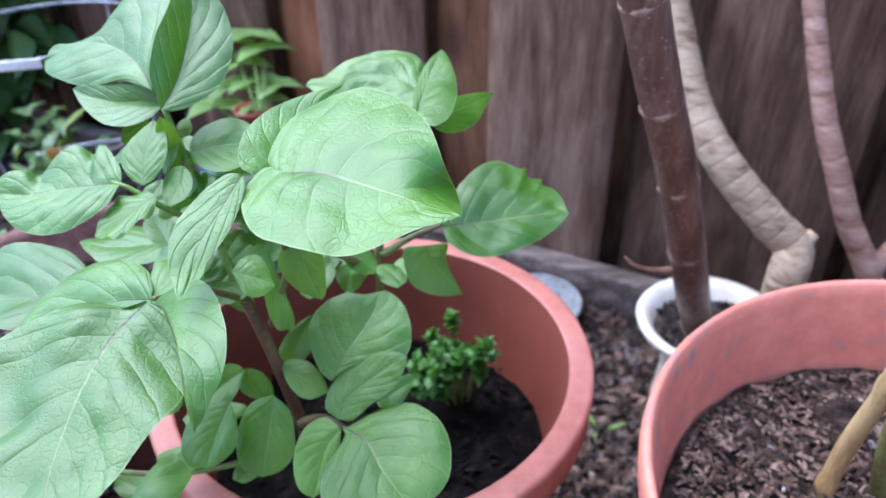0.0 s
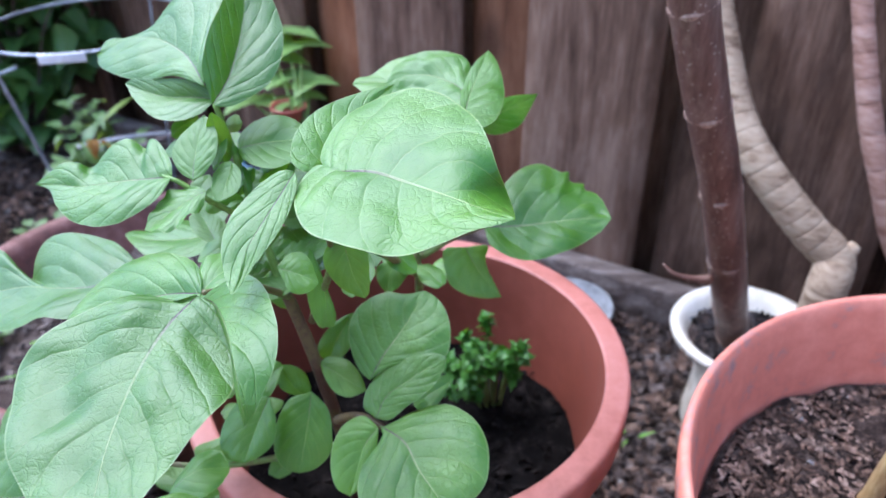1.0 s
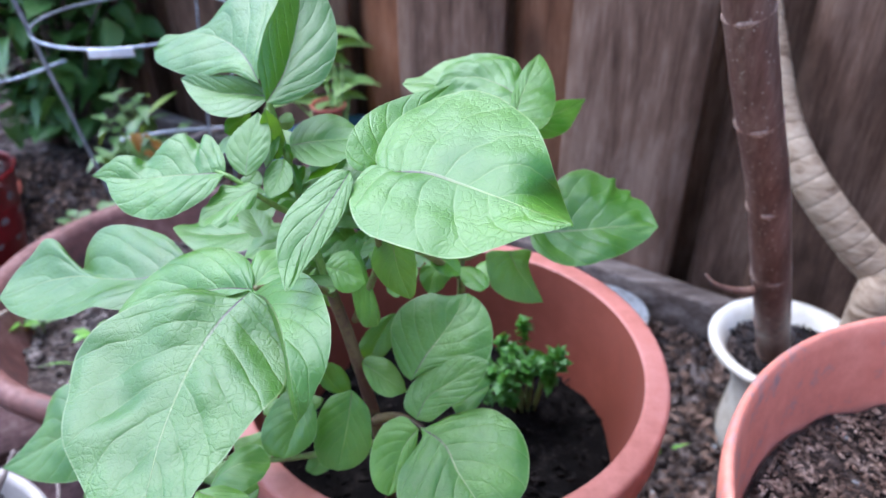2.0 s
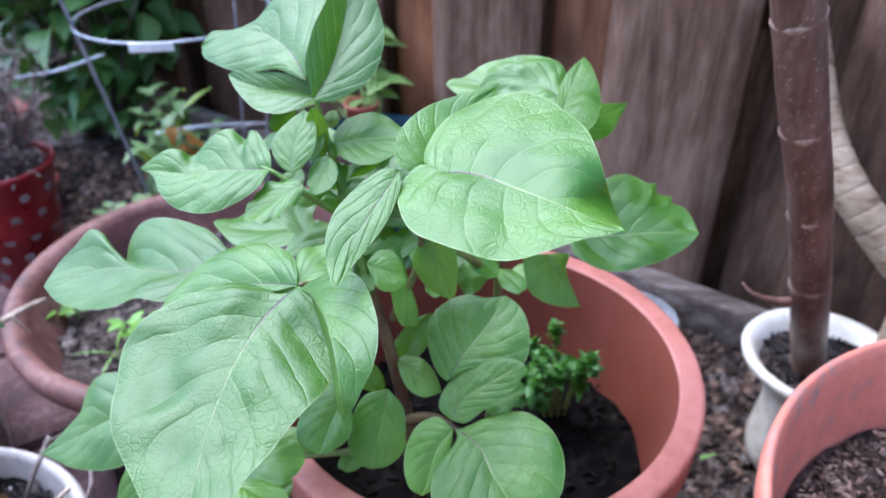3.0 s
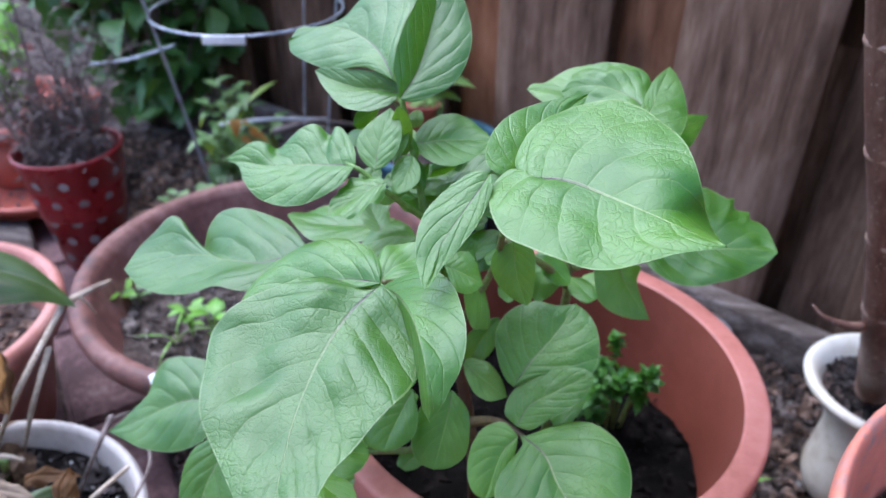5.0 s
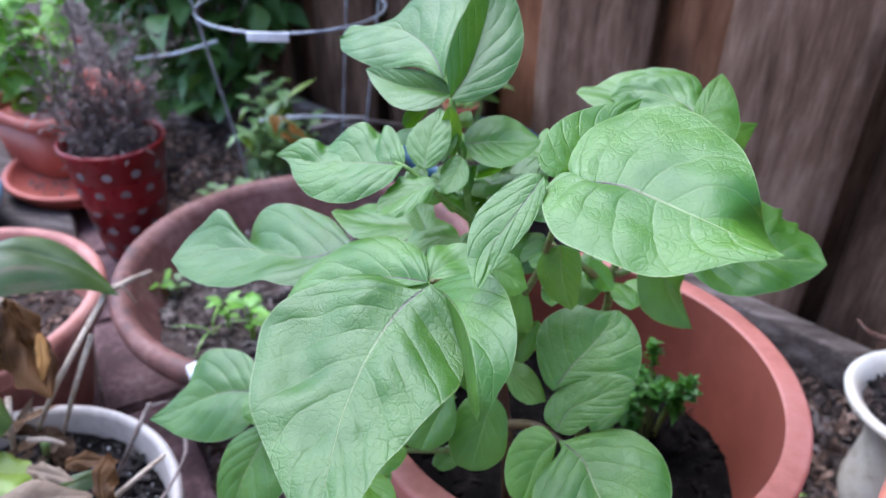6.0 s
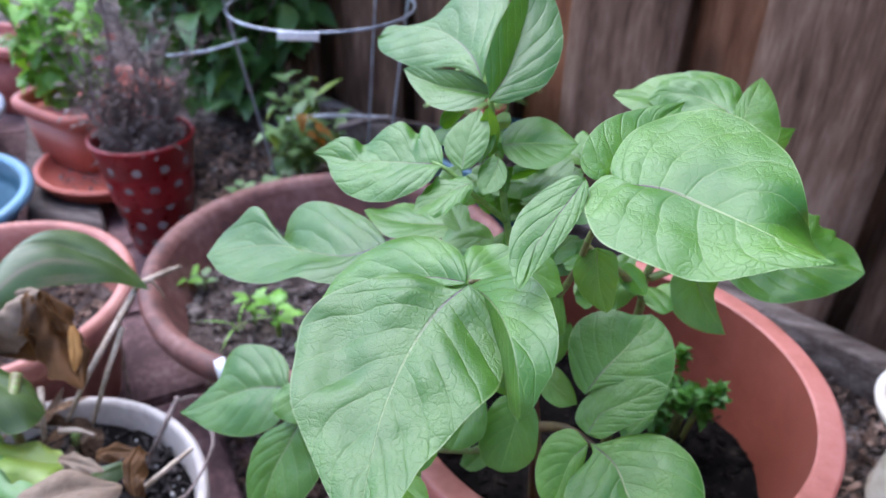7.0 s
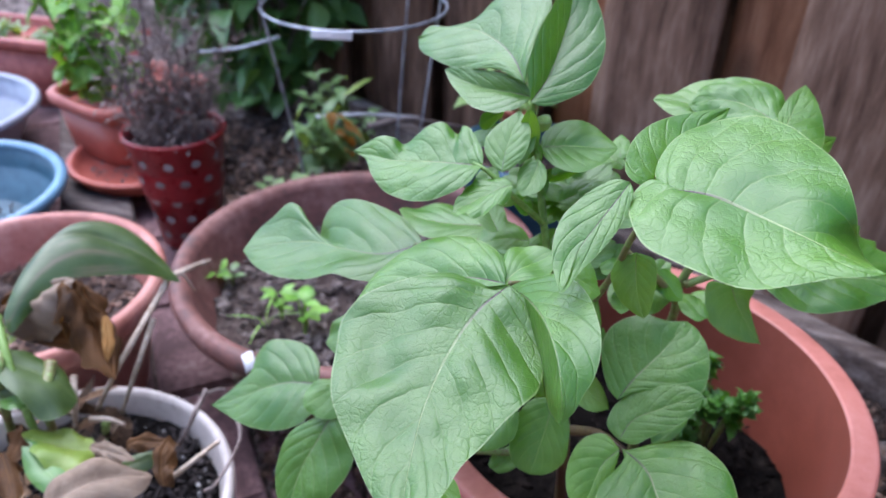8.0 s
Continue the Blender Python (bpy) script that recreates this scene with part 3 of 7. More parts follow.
def crumb(bm, place, size, rnd, flat=0.6, long=1.0):
    """One irregular lump of six to eight corners."""
    tip = 3.0 if long == 1.0 else 0.5
    m = Matrix.Translation(place) @ Euler((rnd.uniform(-tip, tip), rnd.uniform(-tip, tip), rnd.uniform(0, 6))).to_matrix().to_4x4()
    m = m @ Matrix.Diagonal((size * long * rnd.uniform(0.6, 1.3), size * rnd.uniform(0.5, 1.0), size * flat * rnd.uniform(0.5, 1.1), 1))
    vs = [bm.verts.new(m @ Vector((x * rnd.uniform(0.5, 1.1), y * rnd.uniform(0.5, 1.1), z * rnd.uniform(0.5, 1.1)))) for x in (-1, 1) for y in (-1, 1) for z in (-1, 1)]
    for q in ((0, 1, 3, 2), (4, 6, 7, 5), (0, 4, 5, 1), (2, 3, 7, 6), (0, 2, 6, 4), (1, 5, 7, 3)):
        bm.faces.new([vs[i] for i in q])


def crumbs(name, count, area, size, mat, seed, label, category, parent=None, flat=0.6, long=1.0):
    """Many loose lumps strewn inside area(rnd) -> (x, y, z)."""
    rnd = random.Random(seed)
    bm = bmesh.new()
    for _ in range(count):
        crumb(bm, area(rnd), size * rnd.uniform(0.4, 1.0) ** 1.5, rnd, flat, long)
    ob = part(name, bm, mat, parent, label, smooth=False)
    ob["kind"] = "stuff"
    if category:
        ob["category"] = category
    return ob


def ring_area(radius, cx=0.0, cy=0.0, z=0.0):
    def pick(rnd):
        r, a = radius * math.sqrt(rnd.random()), rnd.uniform(0, 2 * math.pi)
        return (cx + r * math.cos(a), cy + r * math.sin(a), z)
    return pick


def box(bm, size, m=Matrix(), bevel=0.004):
    """A bevelled block of the given size."""
    r = bmesh.ops.create_cube(bm, size=1.0, matrix=m @ Matrix.Diagonal((*size, 1)))
    if bevel:
        edges = list({e for v in r["verts"] for e in v.link_edges})
        bmesh.ops.bevel(bm, geom=edges, offset=bevel, segments=2, affect="EDGES", profile=0.6)


# ---- the ground ----
def paved(x, y):
    """True where bricks lie."""
    return not (x + 0.88 * y > 0.0 and not (x < -0.15 and y < 0.58) or x > -0.12 or x + 0.9 * y > -0.06 and y > 0.7 or y < -0.5 or x < -2.2)


bm = bmesh.new()
xs = [-60, -20, -8, -4, -2.6] + [-2.0 + 0.04 * i for i in range(76)] + [1.6, 3, 8, 20, 60]
ys = [-60, -20, -8, -3, -1] + [-0.2 + 0.04 * i for i in range(56)] + [2.5, 4, 8, 20, 60]
gv = [[bm.verts.new((x, y, -0.004 + (0.012 * noise.fractal((x * 5, y * 5, 2), 1, 2, 4) if -2 < x < 1.1 and -0.3 < y < 2 else 0) - (0.016 if paved(x, y) else 0))) for y in ys] for x in xs]
for i in range(len(xs) - 1):
    for j in range(len(ys) - 1):
        bm.faces.new((gv[i][j], gv[i + 1][j], gv[i + 1][j + 1], gv[i][j + 1]))
tagged(part("ground", bm, M_GROUND), "bare brown garden soil with bark and pebbles", "ground", kind="structure")

# ---- the fence: boards over boards, along a line that runs away to one side ----
FA = radians(-30)
FT, FN = Vector((math.cos(FA), math.sin(FA), 0)), Vector((math.sin(-FA), math.cos(FA), 0))
F0 = 0.886
fence = thing("fence", FN * F0, "weathered dark brown wooden board fence behind the pots", "fence", kind="structure")


def fence_board(s0, s1, depth, mat, rnd, label=""):
    bm = bmesh.new()
    w = s1 - s0
    n = 7
    cols = []
    lean = rnd.uniform(-0.004, 0.004)
    for side in (0, 1):
        for i in range(n + 1):
            col = []
            for k in range(31):
                z = -0.02 + 1.32 * k / 30
                e = 0.0025 * noise.noise((s0 * 9, z * 5, side)) if i in (0, n) else 0
                dd = 0.0016 * noise.noise((s0 * 7 + i * 0.9, z * 1.4, 3)) + (0.003 if i in (0, n) and side == 0 else 0)
                col.append(bm.verts.new(FT * (s0 + w * i / n + e + lean * z) + FN * (depth + side * 0.018 + dd) + Vector((0, 0, z))))
            cols.append(col)
    loop = cols[:n + 1] + cols[n + 1:][::-1]
    for a, b in zip(loop, loop[1:] + loop[:1]):
        for k in range(30):
            bm.faces.new((a[k], b[k], b[k + 1], a[k + 1]))
    bmesh.ops.recalc_face_normals(bm, faces=bm.faces)
    return part("board", bm, mat, fence, label)


rnd = random.Random(4)
for k in range(-9, 6):
    s = -0.437 + 0.2935 * k
    fence_board(s + rnd.uniform(-0.004, 0.004), s + 0.190 + rnd.uniform(-0.004, 0.004), 0.0, M_FENCE_PALE if k in (-1, 0) else M_FENCE, rnd)
    fence_board(s + (0.212 if k in (0, 1, -4) else 0.194), s + 0.32, 0.034, M_FENCE_RED if k == -2 else M_FENCE_WARM if k == -1 else M_FENCE, rnd, "orange brown fence board" if k in (-2, -1) else "")
# layer added behind the boards so the slits between them go dark
for z in (0.2, 0.62, 1.04):
    bm = bmesh.new()
    box(bm, (4.6, 0.03, 0.43), pose(*(FT * -0.6 + FN * 0.085 + Vector((0, 0, z))), 0, 0, -30), 0.003)
    part("backing_board", bm, M_FENCE, fence)
bm = bmesh.new()
box(bm, (4.6, 0.035, 0.064), pose(*(FT * -0.6 + FN * (-0.0185) + Vector((0, 0, 0.031))), 0, 0, -30), 0.005)
part("kick_board", bm, M_KICK, fence, "grey brown board along the fence foot")

# ---- plain unseen wall closing the yard behind the camera, added to cut front light ----
M_STUCCO = speckled("beige_stucco", [(0.2, (0.33, 0.30, 0.27)), (0.8, (0.42, 0.39, 0.36))], 6, 0.9, 0.4, vary=0.02, spec=0.15)
bm = bmesh.new()
box(bm, (9.0, 0.2, 3.0), pose(-0.3, -2.25, 1.48), 0.01)
tagged(part("wall_south", bm, M_STUCCO), "plain beige wall added out of view to block low front light", "wall", kind="structure")

# ---- timber edging and brick paving ----
bm = bmesh.new()
box(bm, (1.5, 0.12, 0.10), pose(-1.33, 1.24, -0.016, 0, 0, -48), 0.008)
tagged(part("timber_edging", bm, M_BEAM), "grey weathered timber beam edging the soil bed", "edging", kind="structure")
paving = thing("pavement", (-0.8, 0.5, 0), "reddish brick paving under the plant pots", "paving", kind="structure")

# ---- main pot ----
def plant_pot(name, place, profile, mat, label, soil_r, soil_z, soil_mat, lumps, seed, amp=0.006, rim_from=None, category="plant pot", group="plant pots", bits=None, grain=0.0042, wall_from=None, rim_mat=None):
    """A round pot of a lathe profile with its bed of soil."""
    pot = thing(name, place, label, category, group)
    bm = bmesh.new()
    cut = rim_from if rim_from else len(profile)
    lathe(bm, profile[:cut + 1], 96)
    part("body", bm, mat, pot)
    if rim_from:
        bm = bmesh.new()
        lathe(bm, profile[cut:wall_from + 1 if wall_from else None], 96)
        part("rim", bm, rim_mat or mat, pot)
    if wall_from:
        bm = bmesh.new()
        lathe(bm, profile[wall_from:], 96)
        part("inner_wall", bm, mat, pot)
    ob = part("soil", soil_disc(soil_r, amp, seed=seed), soil_mat, pot, "crumbly soil")
    ob.location = (0, 0, soil_z)
    if lumps:
        o = crumbs("loose_soil", lumps, ring_area(soil_r * 0.97, z=soil_z + 0.004), grain, bits or M_CHIP, seed, "loose bits of bark and soil", "", pot, 0.45, 2.2)
    return pot


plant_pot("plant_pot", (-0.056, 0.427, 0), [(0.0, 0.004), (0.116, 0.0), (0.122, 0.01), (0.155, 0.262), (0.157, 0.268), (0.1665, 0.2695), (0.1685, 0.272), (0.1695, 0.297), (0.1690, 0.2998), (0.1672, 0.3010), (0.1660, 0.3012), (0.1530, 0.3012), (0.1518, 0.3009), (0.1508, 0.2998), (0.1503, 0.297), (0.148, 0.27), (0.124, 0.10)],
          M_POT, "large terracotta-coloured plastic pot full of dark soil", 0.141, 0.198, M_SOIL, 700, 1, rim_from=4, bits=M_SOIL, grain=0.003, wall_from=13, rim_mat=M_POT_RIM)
plant_pot("plant_pot", (0.322, 0.246, 0), [(0.0, 0.004), (0.150, 0.0), (0.157, 0.01), (0.2035, 0.30), (0.204, 0.304), (0.211, 0.312), (0.2125, 0.328), (0.2115, 0.336), (0.2085, 0.3405), (0.2055, 0.337), (0.203, 0.328), (0.197, 0.29), (0.17, 0.12)],
          M_POT_OLD, "large faded pink terracotta plastic pot of bark soil", 0.191, 0.262, M_SOIL_BARK, 8200, 2, amp=0.009, rim_from=3, grain=0.0026)
plant_pot("clay_bowl", (-0.399, 0.684, 0), [(0.0, 0.004), (0.13, 0.0), (0.138, 0.008), (0.205, 0.14), (0.218, 0.150), (0.228, 0.158), (0.2305, 0.170), (0.227, 0.179), (0.218, 0.182), (0.209, 0.178), (0.204, 0.168), (0.200, 0.15), (0.17, 0.09)],
          M_CLAY, "wide old clay pot with weeds in dry soil", 0.188, 0.118, M_SOIL_DRY, 1500, 3, amp=0.008, rim_from=3, bits=M_BOWL_BITS)
plant_pot("plant_pot", (-0.748, 0.493, 0), [(0.0, 0.004), (0.105, 0.0), (0.112, 0.008), (0.142, 0.145), (0.157, 0.150), (0.162, 0.158), (0.163, 0.172), (0.160, 0.180), (0.153, 0.182), (0.147, 0.178), (0.143, 0.165), (0.14, 0.15), (0.12, 0.08)],
          M_POT_WORN, "weathered terracotta plastic pot of dark soil on brick paving", 0.136, 0.118, M_SOIL_DRY, 700, 4, rim_from=3)
plant_pot("white_pot", (-0.51, 0.28, 0), [(0.0, 0.004), (0.100, 0.0), (0.108, 0.008), (0.136, 0.118), (0.142, 0.122), (0.1485, 0.128), (0.149, 0.136), (0.1465, 0.1405), (0.141, 0.1405), (0.138, 0.135), (0.133, 0.115), (0.112, 0.05)],
          M_WHITE_PLASTIC, "white plastic pot with a dying lily in gravelly soil", 0.133, 0.112, M_SOIL, 1100, 5, rim_from=3, bits=M_SOIL_BITS, grain=0.0045)

# ---- white ceramic jar with a plumeria cutting ----
plant_pot("ceramic_jar", (0.298, 0.625, 0), [(0.0, 0.003), (0.040, 0.0), (0.045, 0.006), (0.0505, 0.022), (0.0525, 0.036), (0.0495, 0.062), (0.0470, 0.09), (0.0485, 0.112), (0.058, 0.135), (0.072, 0.150), (0.081, 0.155), (0.083, 0.161), (0.080, 0.166), (0.074, 0.165), (0.067, 0.158), (0.058, 0.14), (0.05, 0.12)],
          M_WHITE, "white glazed ceramic jar with a flared rim", 0.063, 0.146, M_SOIL_DRY, 160, 6, amp=0.003, rim_from=9, bits=M_SOIL_BITS, category="jar")

# ---- potato plant ----
plant = thing("potato_plant", (-0.09, 0.345, 0.2), "bushy green potato plant growing in a terracotta pot", "plant")
ROOT = Vector((-0.09, 0.345, 0.2))
count = 0


def leaf(base, mid, tip, left, right, lobe_l=0.1, lobe_r=0.1, mat=None, **kw):
    global count
    count += 1
    bm = bmesh.new()
    o = ROOT
    blade(bm, *[Vector(p) - o for p in (base, mid, tip, left, right)], lobe_l, lobe_r, seed=count, **kw)
    small = (Vector(tip) - Vector(base)).length < 0.062
    return part("leaf", bm, mat or (M_LEAF_SMALL if small else M_LEAF), plant)


def shaped(base, tip, up, rib, left, right, dome=0.05, quilt=0.006, lumps=0.03, lobes=7.0, mat=None, nv=72, nu=20):
    """A leaf with a rim of its own: rib, left and right hold stations (along, out, lift) in leaf lengths, from the base to the tip. The blade is
    domed between rib and rim and puffed between its side veins."""
    global count
    count += 1
    b, n = Vector(base) - ROOT, Vector(up).normalized()
    run = Vector(tip) - Vector(base)
    size = run.length
    ax = run / size
    n = (n - ax * n.dot(ax)).normalized()
    side = n.cross(ax)

    def line(stations, samples):
        pts = spline([b + (ax * q[0] + side * q[1] + n * (q[2] if len(q) > 2 else 0.0)) * size for q in [(0, 0), *stations, (1, 0)]], 12)
        far = [0.0]
        for p0, p1 in zip(pts, pts[1:]):
            far.append(far[-1] + (p1 - p0).length)
        got, i = [], 0
        for d in samples:
            d *= far[-1]
            while i < len(pts) - 2 and far[i + 1] < d:
                i += 1
            got.append(pts[i].lerp(pts[i + 1], min(1.0, (d - far[i]) / max(1e-9, far[i + 1] - far[i]))))
        return got

    mid = line(rib, [(i / nv) ** 1.5 for i in range(nv + 1)])
    rims = [line(q, [i / nv for i in range(nv + 1)]) for q in (left, right)]
    bm = bmesh.new()
    uvl = bm.loops.layers.uv.verify()
    grid = {}
    for i in range(nv + 1):
        f = i / nv
        for j in range(-nu, nu + 1):
            u = abs(j) / nu
            rim = rims[0 if j < 0 else 1][i]
            wide = (rim - mid[i]).length
            p = mid[i].lerp(rim, u)
            ph = f * lobes - 1.6 * u ** 1.25 + (0.0 if j < 0 else 0.35)
            p += n * (dome * 4 * u * (1 - u) * wide)
            p += n * (quilt * size * (abs(math.sin(math.pi * ph)) ** 0.7 - 0.5) * min(1.0, 3.5 * u) * (1 - u ** 4) * min(1.0, 3 * wide / size))
            p += n * (lumps * size * noise.noise(p * (2.6 / size) + Vector((count * 3.7, 0, 0))) * min(1.0, 2 * u + 0.2))
            p += n * (lumps * 0.3 * size * noise.noise(p * (7.0 / size) + Vector((0, count * 2.3, 0))) * min(1.0, 3 * u) * min(1.0, 4 * wide / size))
            grid[i, j] = (bm.verts.new(p), (0.5 + 0.5 * j / nu, f * lobes / 6.5))
    for i in range(nv):
        for j in range(-nu, nu):
            q = [grid[i, j], grid[i, j + 1], grid[i + 1, j + 1], grid[i + 1, j]]
            face = bm.faces.new([v for v, _ in q])
            for loop, (_, co) in zip(face.loops, q):
                loop[uvl].uv = co
    bmesh.ops.remove_doubles(bm, verts=[grid[i, j][0] for i in (0, nv) for j in range(-nu, nu + 1)], dist=1e-5)
    return part("leaf", bm, mat or (M_LEAF_SMALL if size < 0.05 else M_LEAF), plant)


def stem(pts, r0, r1, mat=None, name="stem"):
    bm = bmesh.new()
    tube(bm, [Vector(p) - ROOT for p in pts], (r0, r1))
    return part(name, bm, mat or M_STEM, plant)


shaped((-0.0638, 0.2626, 0.5448), (0.0069, 0.2237, 0.5451), (-0.14, -0.25, 0.96), [(0.185, 0.059), (0.381, 0.058), (0.627, 0.04), (0.818, 0.017)],
       [(-0.065, 0.007), (-0.134, 0.048), (-0.176, 0.139), (-0.204, 0.262), (-0.202, 0.406), (-0.152, 0.545), (-0.049, 0.656), (0.076, 0.726), (0.24, 0.716), (0.395, 0.649), (0.541, 0.551), (0.659, 0.426), (0.741, 0.335, -0.05), (0.767, 0.344, -0.19), (0.837, 0.259, -0.2), (0.936, 0.109, -0.1)],
       [(-0.05, 0.025), (-0.136, 0.012), (-0.157, -0.066), (-0.128, -0.172), (-0.06, -0.274), (0.047, -0.367), (0.154, -0.41), (0.279, -0.415), (0.419, -0.406), (0.539, -0.376), (0.653, -0.322), (0.748, -0.238), (0.838, -0.149), (0.934, -0.076)], dome=0.035, quilt=0.010, lumps=0.035)
shaped((-0.0723, 0.2713, 0.5425), (-0.0450, 0.3268, 0.5568), (0.32, -0.38, 0.87), [(0.226, 0.014), (0.496, 0.026), (0.788, 0.028)],
       [(-0.093, 0.043), (-0.095, 0.147), (0.004, 0.23), (0.157, 0.285), (0.34, 0.298), (0.542, 0.259), (0.72, 0.178), (0.881, 0.079)],
       [(0.04, -0.068), (0.251, -0.09), (0.472, -0.089), (0.726, -0.063)], dome=0.05)
shaped((-0.0805, 0.2620, 0.5449), (-0.0967, 0.2107, 0.5210), (-0.06, -0.40, 0.91), [(0.162, -0.012), (0.408, -0.038), (0.665, -0.053), (0.885, -0.012)],
       [(0.077, 0.061), (0.222, 0.091), (0.397, 0.1), (0.609, 0.07), (0.802, 0.025), (0.941, 0.017)],
       [(0.021, -0.101), (0.126, -0.178), (0.273, -0.243), (0.47, -0.27), (0.65, -0.238), (0.811, -0.159), (0.933, -0.064)], dome=0.03, lobes=4.0)
shaped((-0.1214, 0.2360, 0.5013), (-0.1293, 0.1294, 0.4745), (-0.10, -0.24, 0.97), [(0.144, -0.067), (0.359, -0.101), (0.579, -0.1), (0.744, -0.072), (0.892, -0.035)],
       [(0.012, 0.038), (0.046, 0.097), (0.109, 0.149, -0.01), (0.183, 0.188, -0.03), (0.263, 0.217, -0.05), (0.35, 0.233, -0.05), (0.416, 0.234, -0.03), (0.497, 0.21), (0.571, 0.173), (0.67, 0.134), (0.758, 0.103), (0.867, 0.089), (0.948, 0.058)],
       [(0.01, -0.031), (0.03, -0.07), (-0.002, -0.146, -0.03), (-0.006, -0.229, -0.01), (0.04, -0.313, 0.02), (0.094, -0.384, 0.03), (0.157, -0.465, 0.03), (0.223, -0.514, 0.02), (0.304, -0.555), (0.346, -0.555), (0.438, -0.522), (0.554, -0.476), (0.66, -0.42), (0.736, -0.349), (0.816, -0.263), (0.915, -0.154), (0.974, -0.065)], dome=0.03, quilt=0.009, lumps=0.065, lobes=9)
shaped((-0.1255, 0.2493, 0.4928), (-0.1997, 0.2402, 0.4635), (-0.31, -0.33, 0.89), [(0.218, -0.091), (0.491, -0.131), (0.785, -0.089)],
       [(0.054, 0.073), (0.254, 0.112), (0.533, 0.123), (0.812, 0.085)],
       [(-0.007, -0.087), (0.032, -0.217), (0.127, -0.337), (0.299, -0.44), (0.491, -0.462), (0.709, -0.391), (0.847, -0.271), (0.927, -0.125)], dome=0.10)
shaped((-0.1225, 0.2435, 0.4950), (-0.0865, 0.1740, 0.4919), (-0.59, -0.34, 0.73), [(0.198, 0.086, 0.04), (0.474, 0.154, 0.1), (0.741, 0.158, 0.13), (0.92, 0.098, 0.09)],
       [(0.005, 0.045), (0.083, 0.17), (0.162, 0.284), (0.3, 0.36), (0.47, 0.387), (0.64, 0.364), (0.764, 0.317), (0.873, 0.235), (0.925, 0.161), (0.982, 0.086)],
       [(0.091, 0.011), (0.237, 0.012, -0.05), (0.399, -0.019, -0.1), (0.533, -0.05, -0.13), (0.663, -0.076, -0.13), (0.813, -0.058, -0.08)], dome=0.03, lumps=0.03)
shaped((-0.1440, 0.3502, 0.5479), (-0.2212, 0.3990, 0.5501), (-0.31, -0.52, 0.79), [(0.171, -0.104), (0.362, -0.174), (0.596, -0.201), (0.843, -0.139)],
       [(0.076, -0.001), (0.233, -0.003), (0.391, 0.047), (0.574, 0.096), (0.754, 0.097), (0.897, 0.071)],
       [(0.048, -0.11), (0.112, -0.26), (0.177, -0.414), (0.255, -0.547), (0.399, -0.666), (0.558, -0.684), (0.643, -0.575), (0.671, -0.399), (0.702, -0.257), (0.839, -0.165), (0.995, -0.114)], dome=0.06)
shaped((-0.1388, 0.3509, 0.5411), (-0.1944, 0.3699, 0.5428), (-0.10, -0.37, 0.92), [(0.276, 0.005, -0.03), (0.508, 0.039, -0.04), (0.767, 0.035, -0.02)],
       [(0.018, 0.039), (0.073, 0.2), (0.235, 0.325), (0.482, 0.327), (0.787, 0.167)],
       [(0.156, -0.076, 0.06), (0.436, -0.087, 0.08), (0.722, -0.076, 0.06), (0.925, -0.041, 0.03)], dome=0.05)
shaped((-0.1386, 0.3409, 0.5418), (-0.1348, 0.4079, 0.5886), (0.22, -0.57, 0.79), [(0.218, -0.057, -0.02), (0.44, -0.072, -0.04), (0.672, -0.072, -0.04), (0.842, -0.058, -0.02)],
       [(0.087, 0.041, 0.03), (0.175, 0.084, 0.07), (0.281, 0.093, 0.1), (0.453, 0.088, 0.11), (0.638, 0.062, 0.09), (0.835, 0.041, 0.05)],
       [(-0.006, -0.046), (0.022, -0.119), (0.103, -0.21), (0.222, -0.31), (0.368, -0.351), (0.55, -0.355), (0.721, -0.312), (0.882, -0.225), (0.997, -0.107)], dome=0.05)
shaped((-0.1546, 0.3126, 0.5163), (-0.2308, 0.3214, 0.5083), (-0.14, -0.41, 0.90), [(0.189, 0.011), (0.396, 0.019), (0.647, 0.046), (0.838, 0.02)],
       [(0.006, 0.064), (0.032, 0.162), (0.132, 0.273), (0.263, 0.355), (0.423, 0.367), (0.61, 0.31), (0.752, 0.199), (0.863, 0.064)],
       [(0.025, -0.088, 0.02), (0.094, -0.188, 0.03), (0.184, -0.288, 0.03), (0.255, -0.313, 0.02), (0.29, -0.272, -0.03), (0.389, -0.312, 0.02), (0.488, -0.261, 0.03), (0.568, -0.198, 0.01), (0.658, -0.142, -0.03), (0.707, -0.131, 0.04), (0.815, -0.118, 0.06), (0.921, -0.05, 0.03)], dome=0.05, quilt=0.007, lumps=0.05, lobes=8)
shaped((-0.1445, 0.3111, 0.5153), (-0.1436, 0.3402, 0.5372), (-0.08, -0.60, 0.80), [(0.282, 0.022), (0.6, 0.018)],
       [(0.102, 0.175), (0.29, 0.326), (0.487, 0.361), (0.671, 0.29), (0.864, 0.135)],
       [(0.108, -0.153), (0.352, -0.265), (0.657, -0.25), (0.875, -0.139)], dome=0.06, quilt=0.007)
leaf((-0.1370, 0.3070, 0.5110), (-0.1480, 0.2990, 0.5080), (-0.1630, 0.2880, 0.5010), (-0.1440, 0.2860, 0.5060), (-0.1550, 0.3080, 0.5110), 0.1, 0.1, wave=0.12, quilt=0.02, ruffle=0.14, mat=M_LEAF)
shaped((-0.1288, 0.3258, 0.5182), (-0.1312, 0.3056, 0.5065), (-0.05, -0.50, 0.87), [(0.327, 0.03), (0.66, 0.013)],
       [(0.166, 0.209), (0.481, 0.337), (0.787, 0.285)],
       [(0.077, -0.209), (0.376, -0.317), (0.721, -0.25), (0.928, -0.127)], dome=0.07)
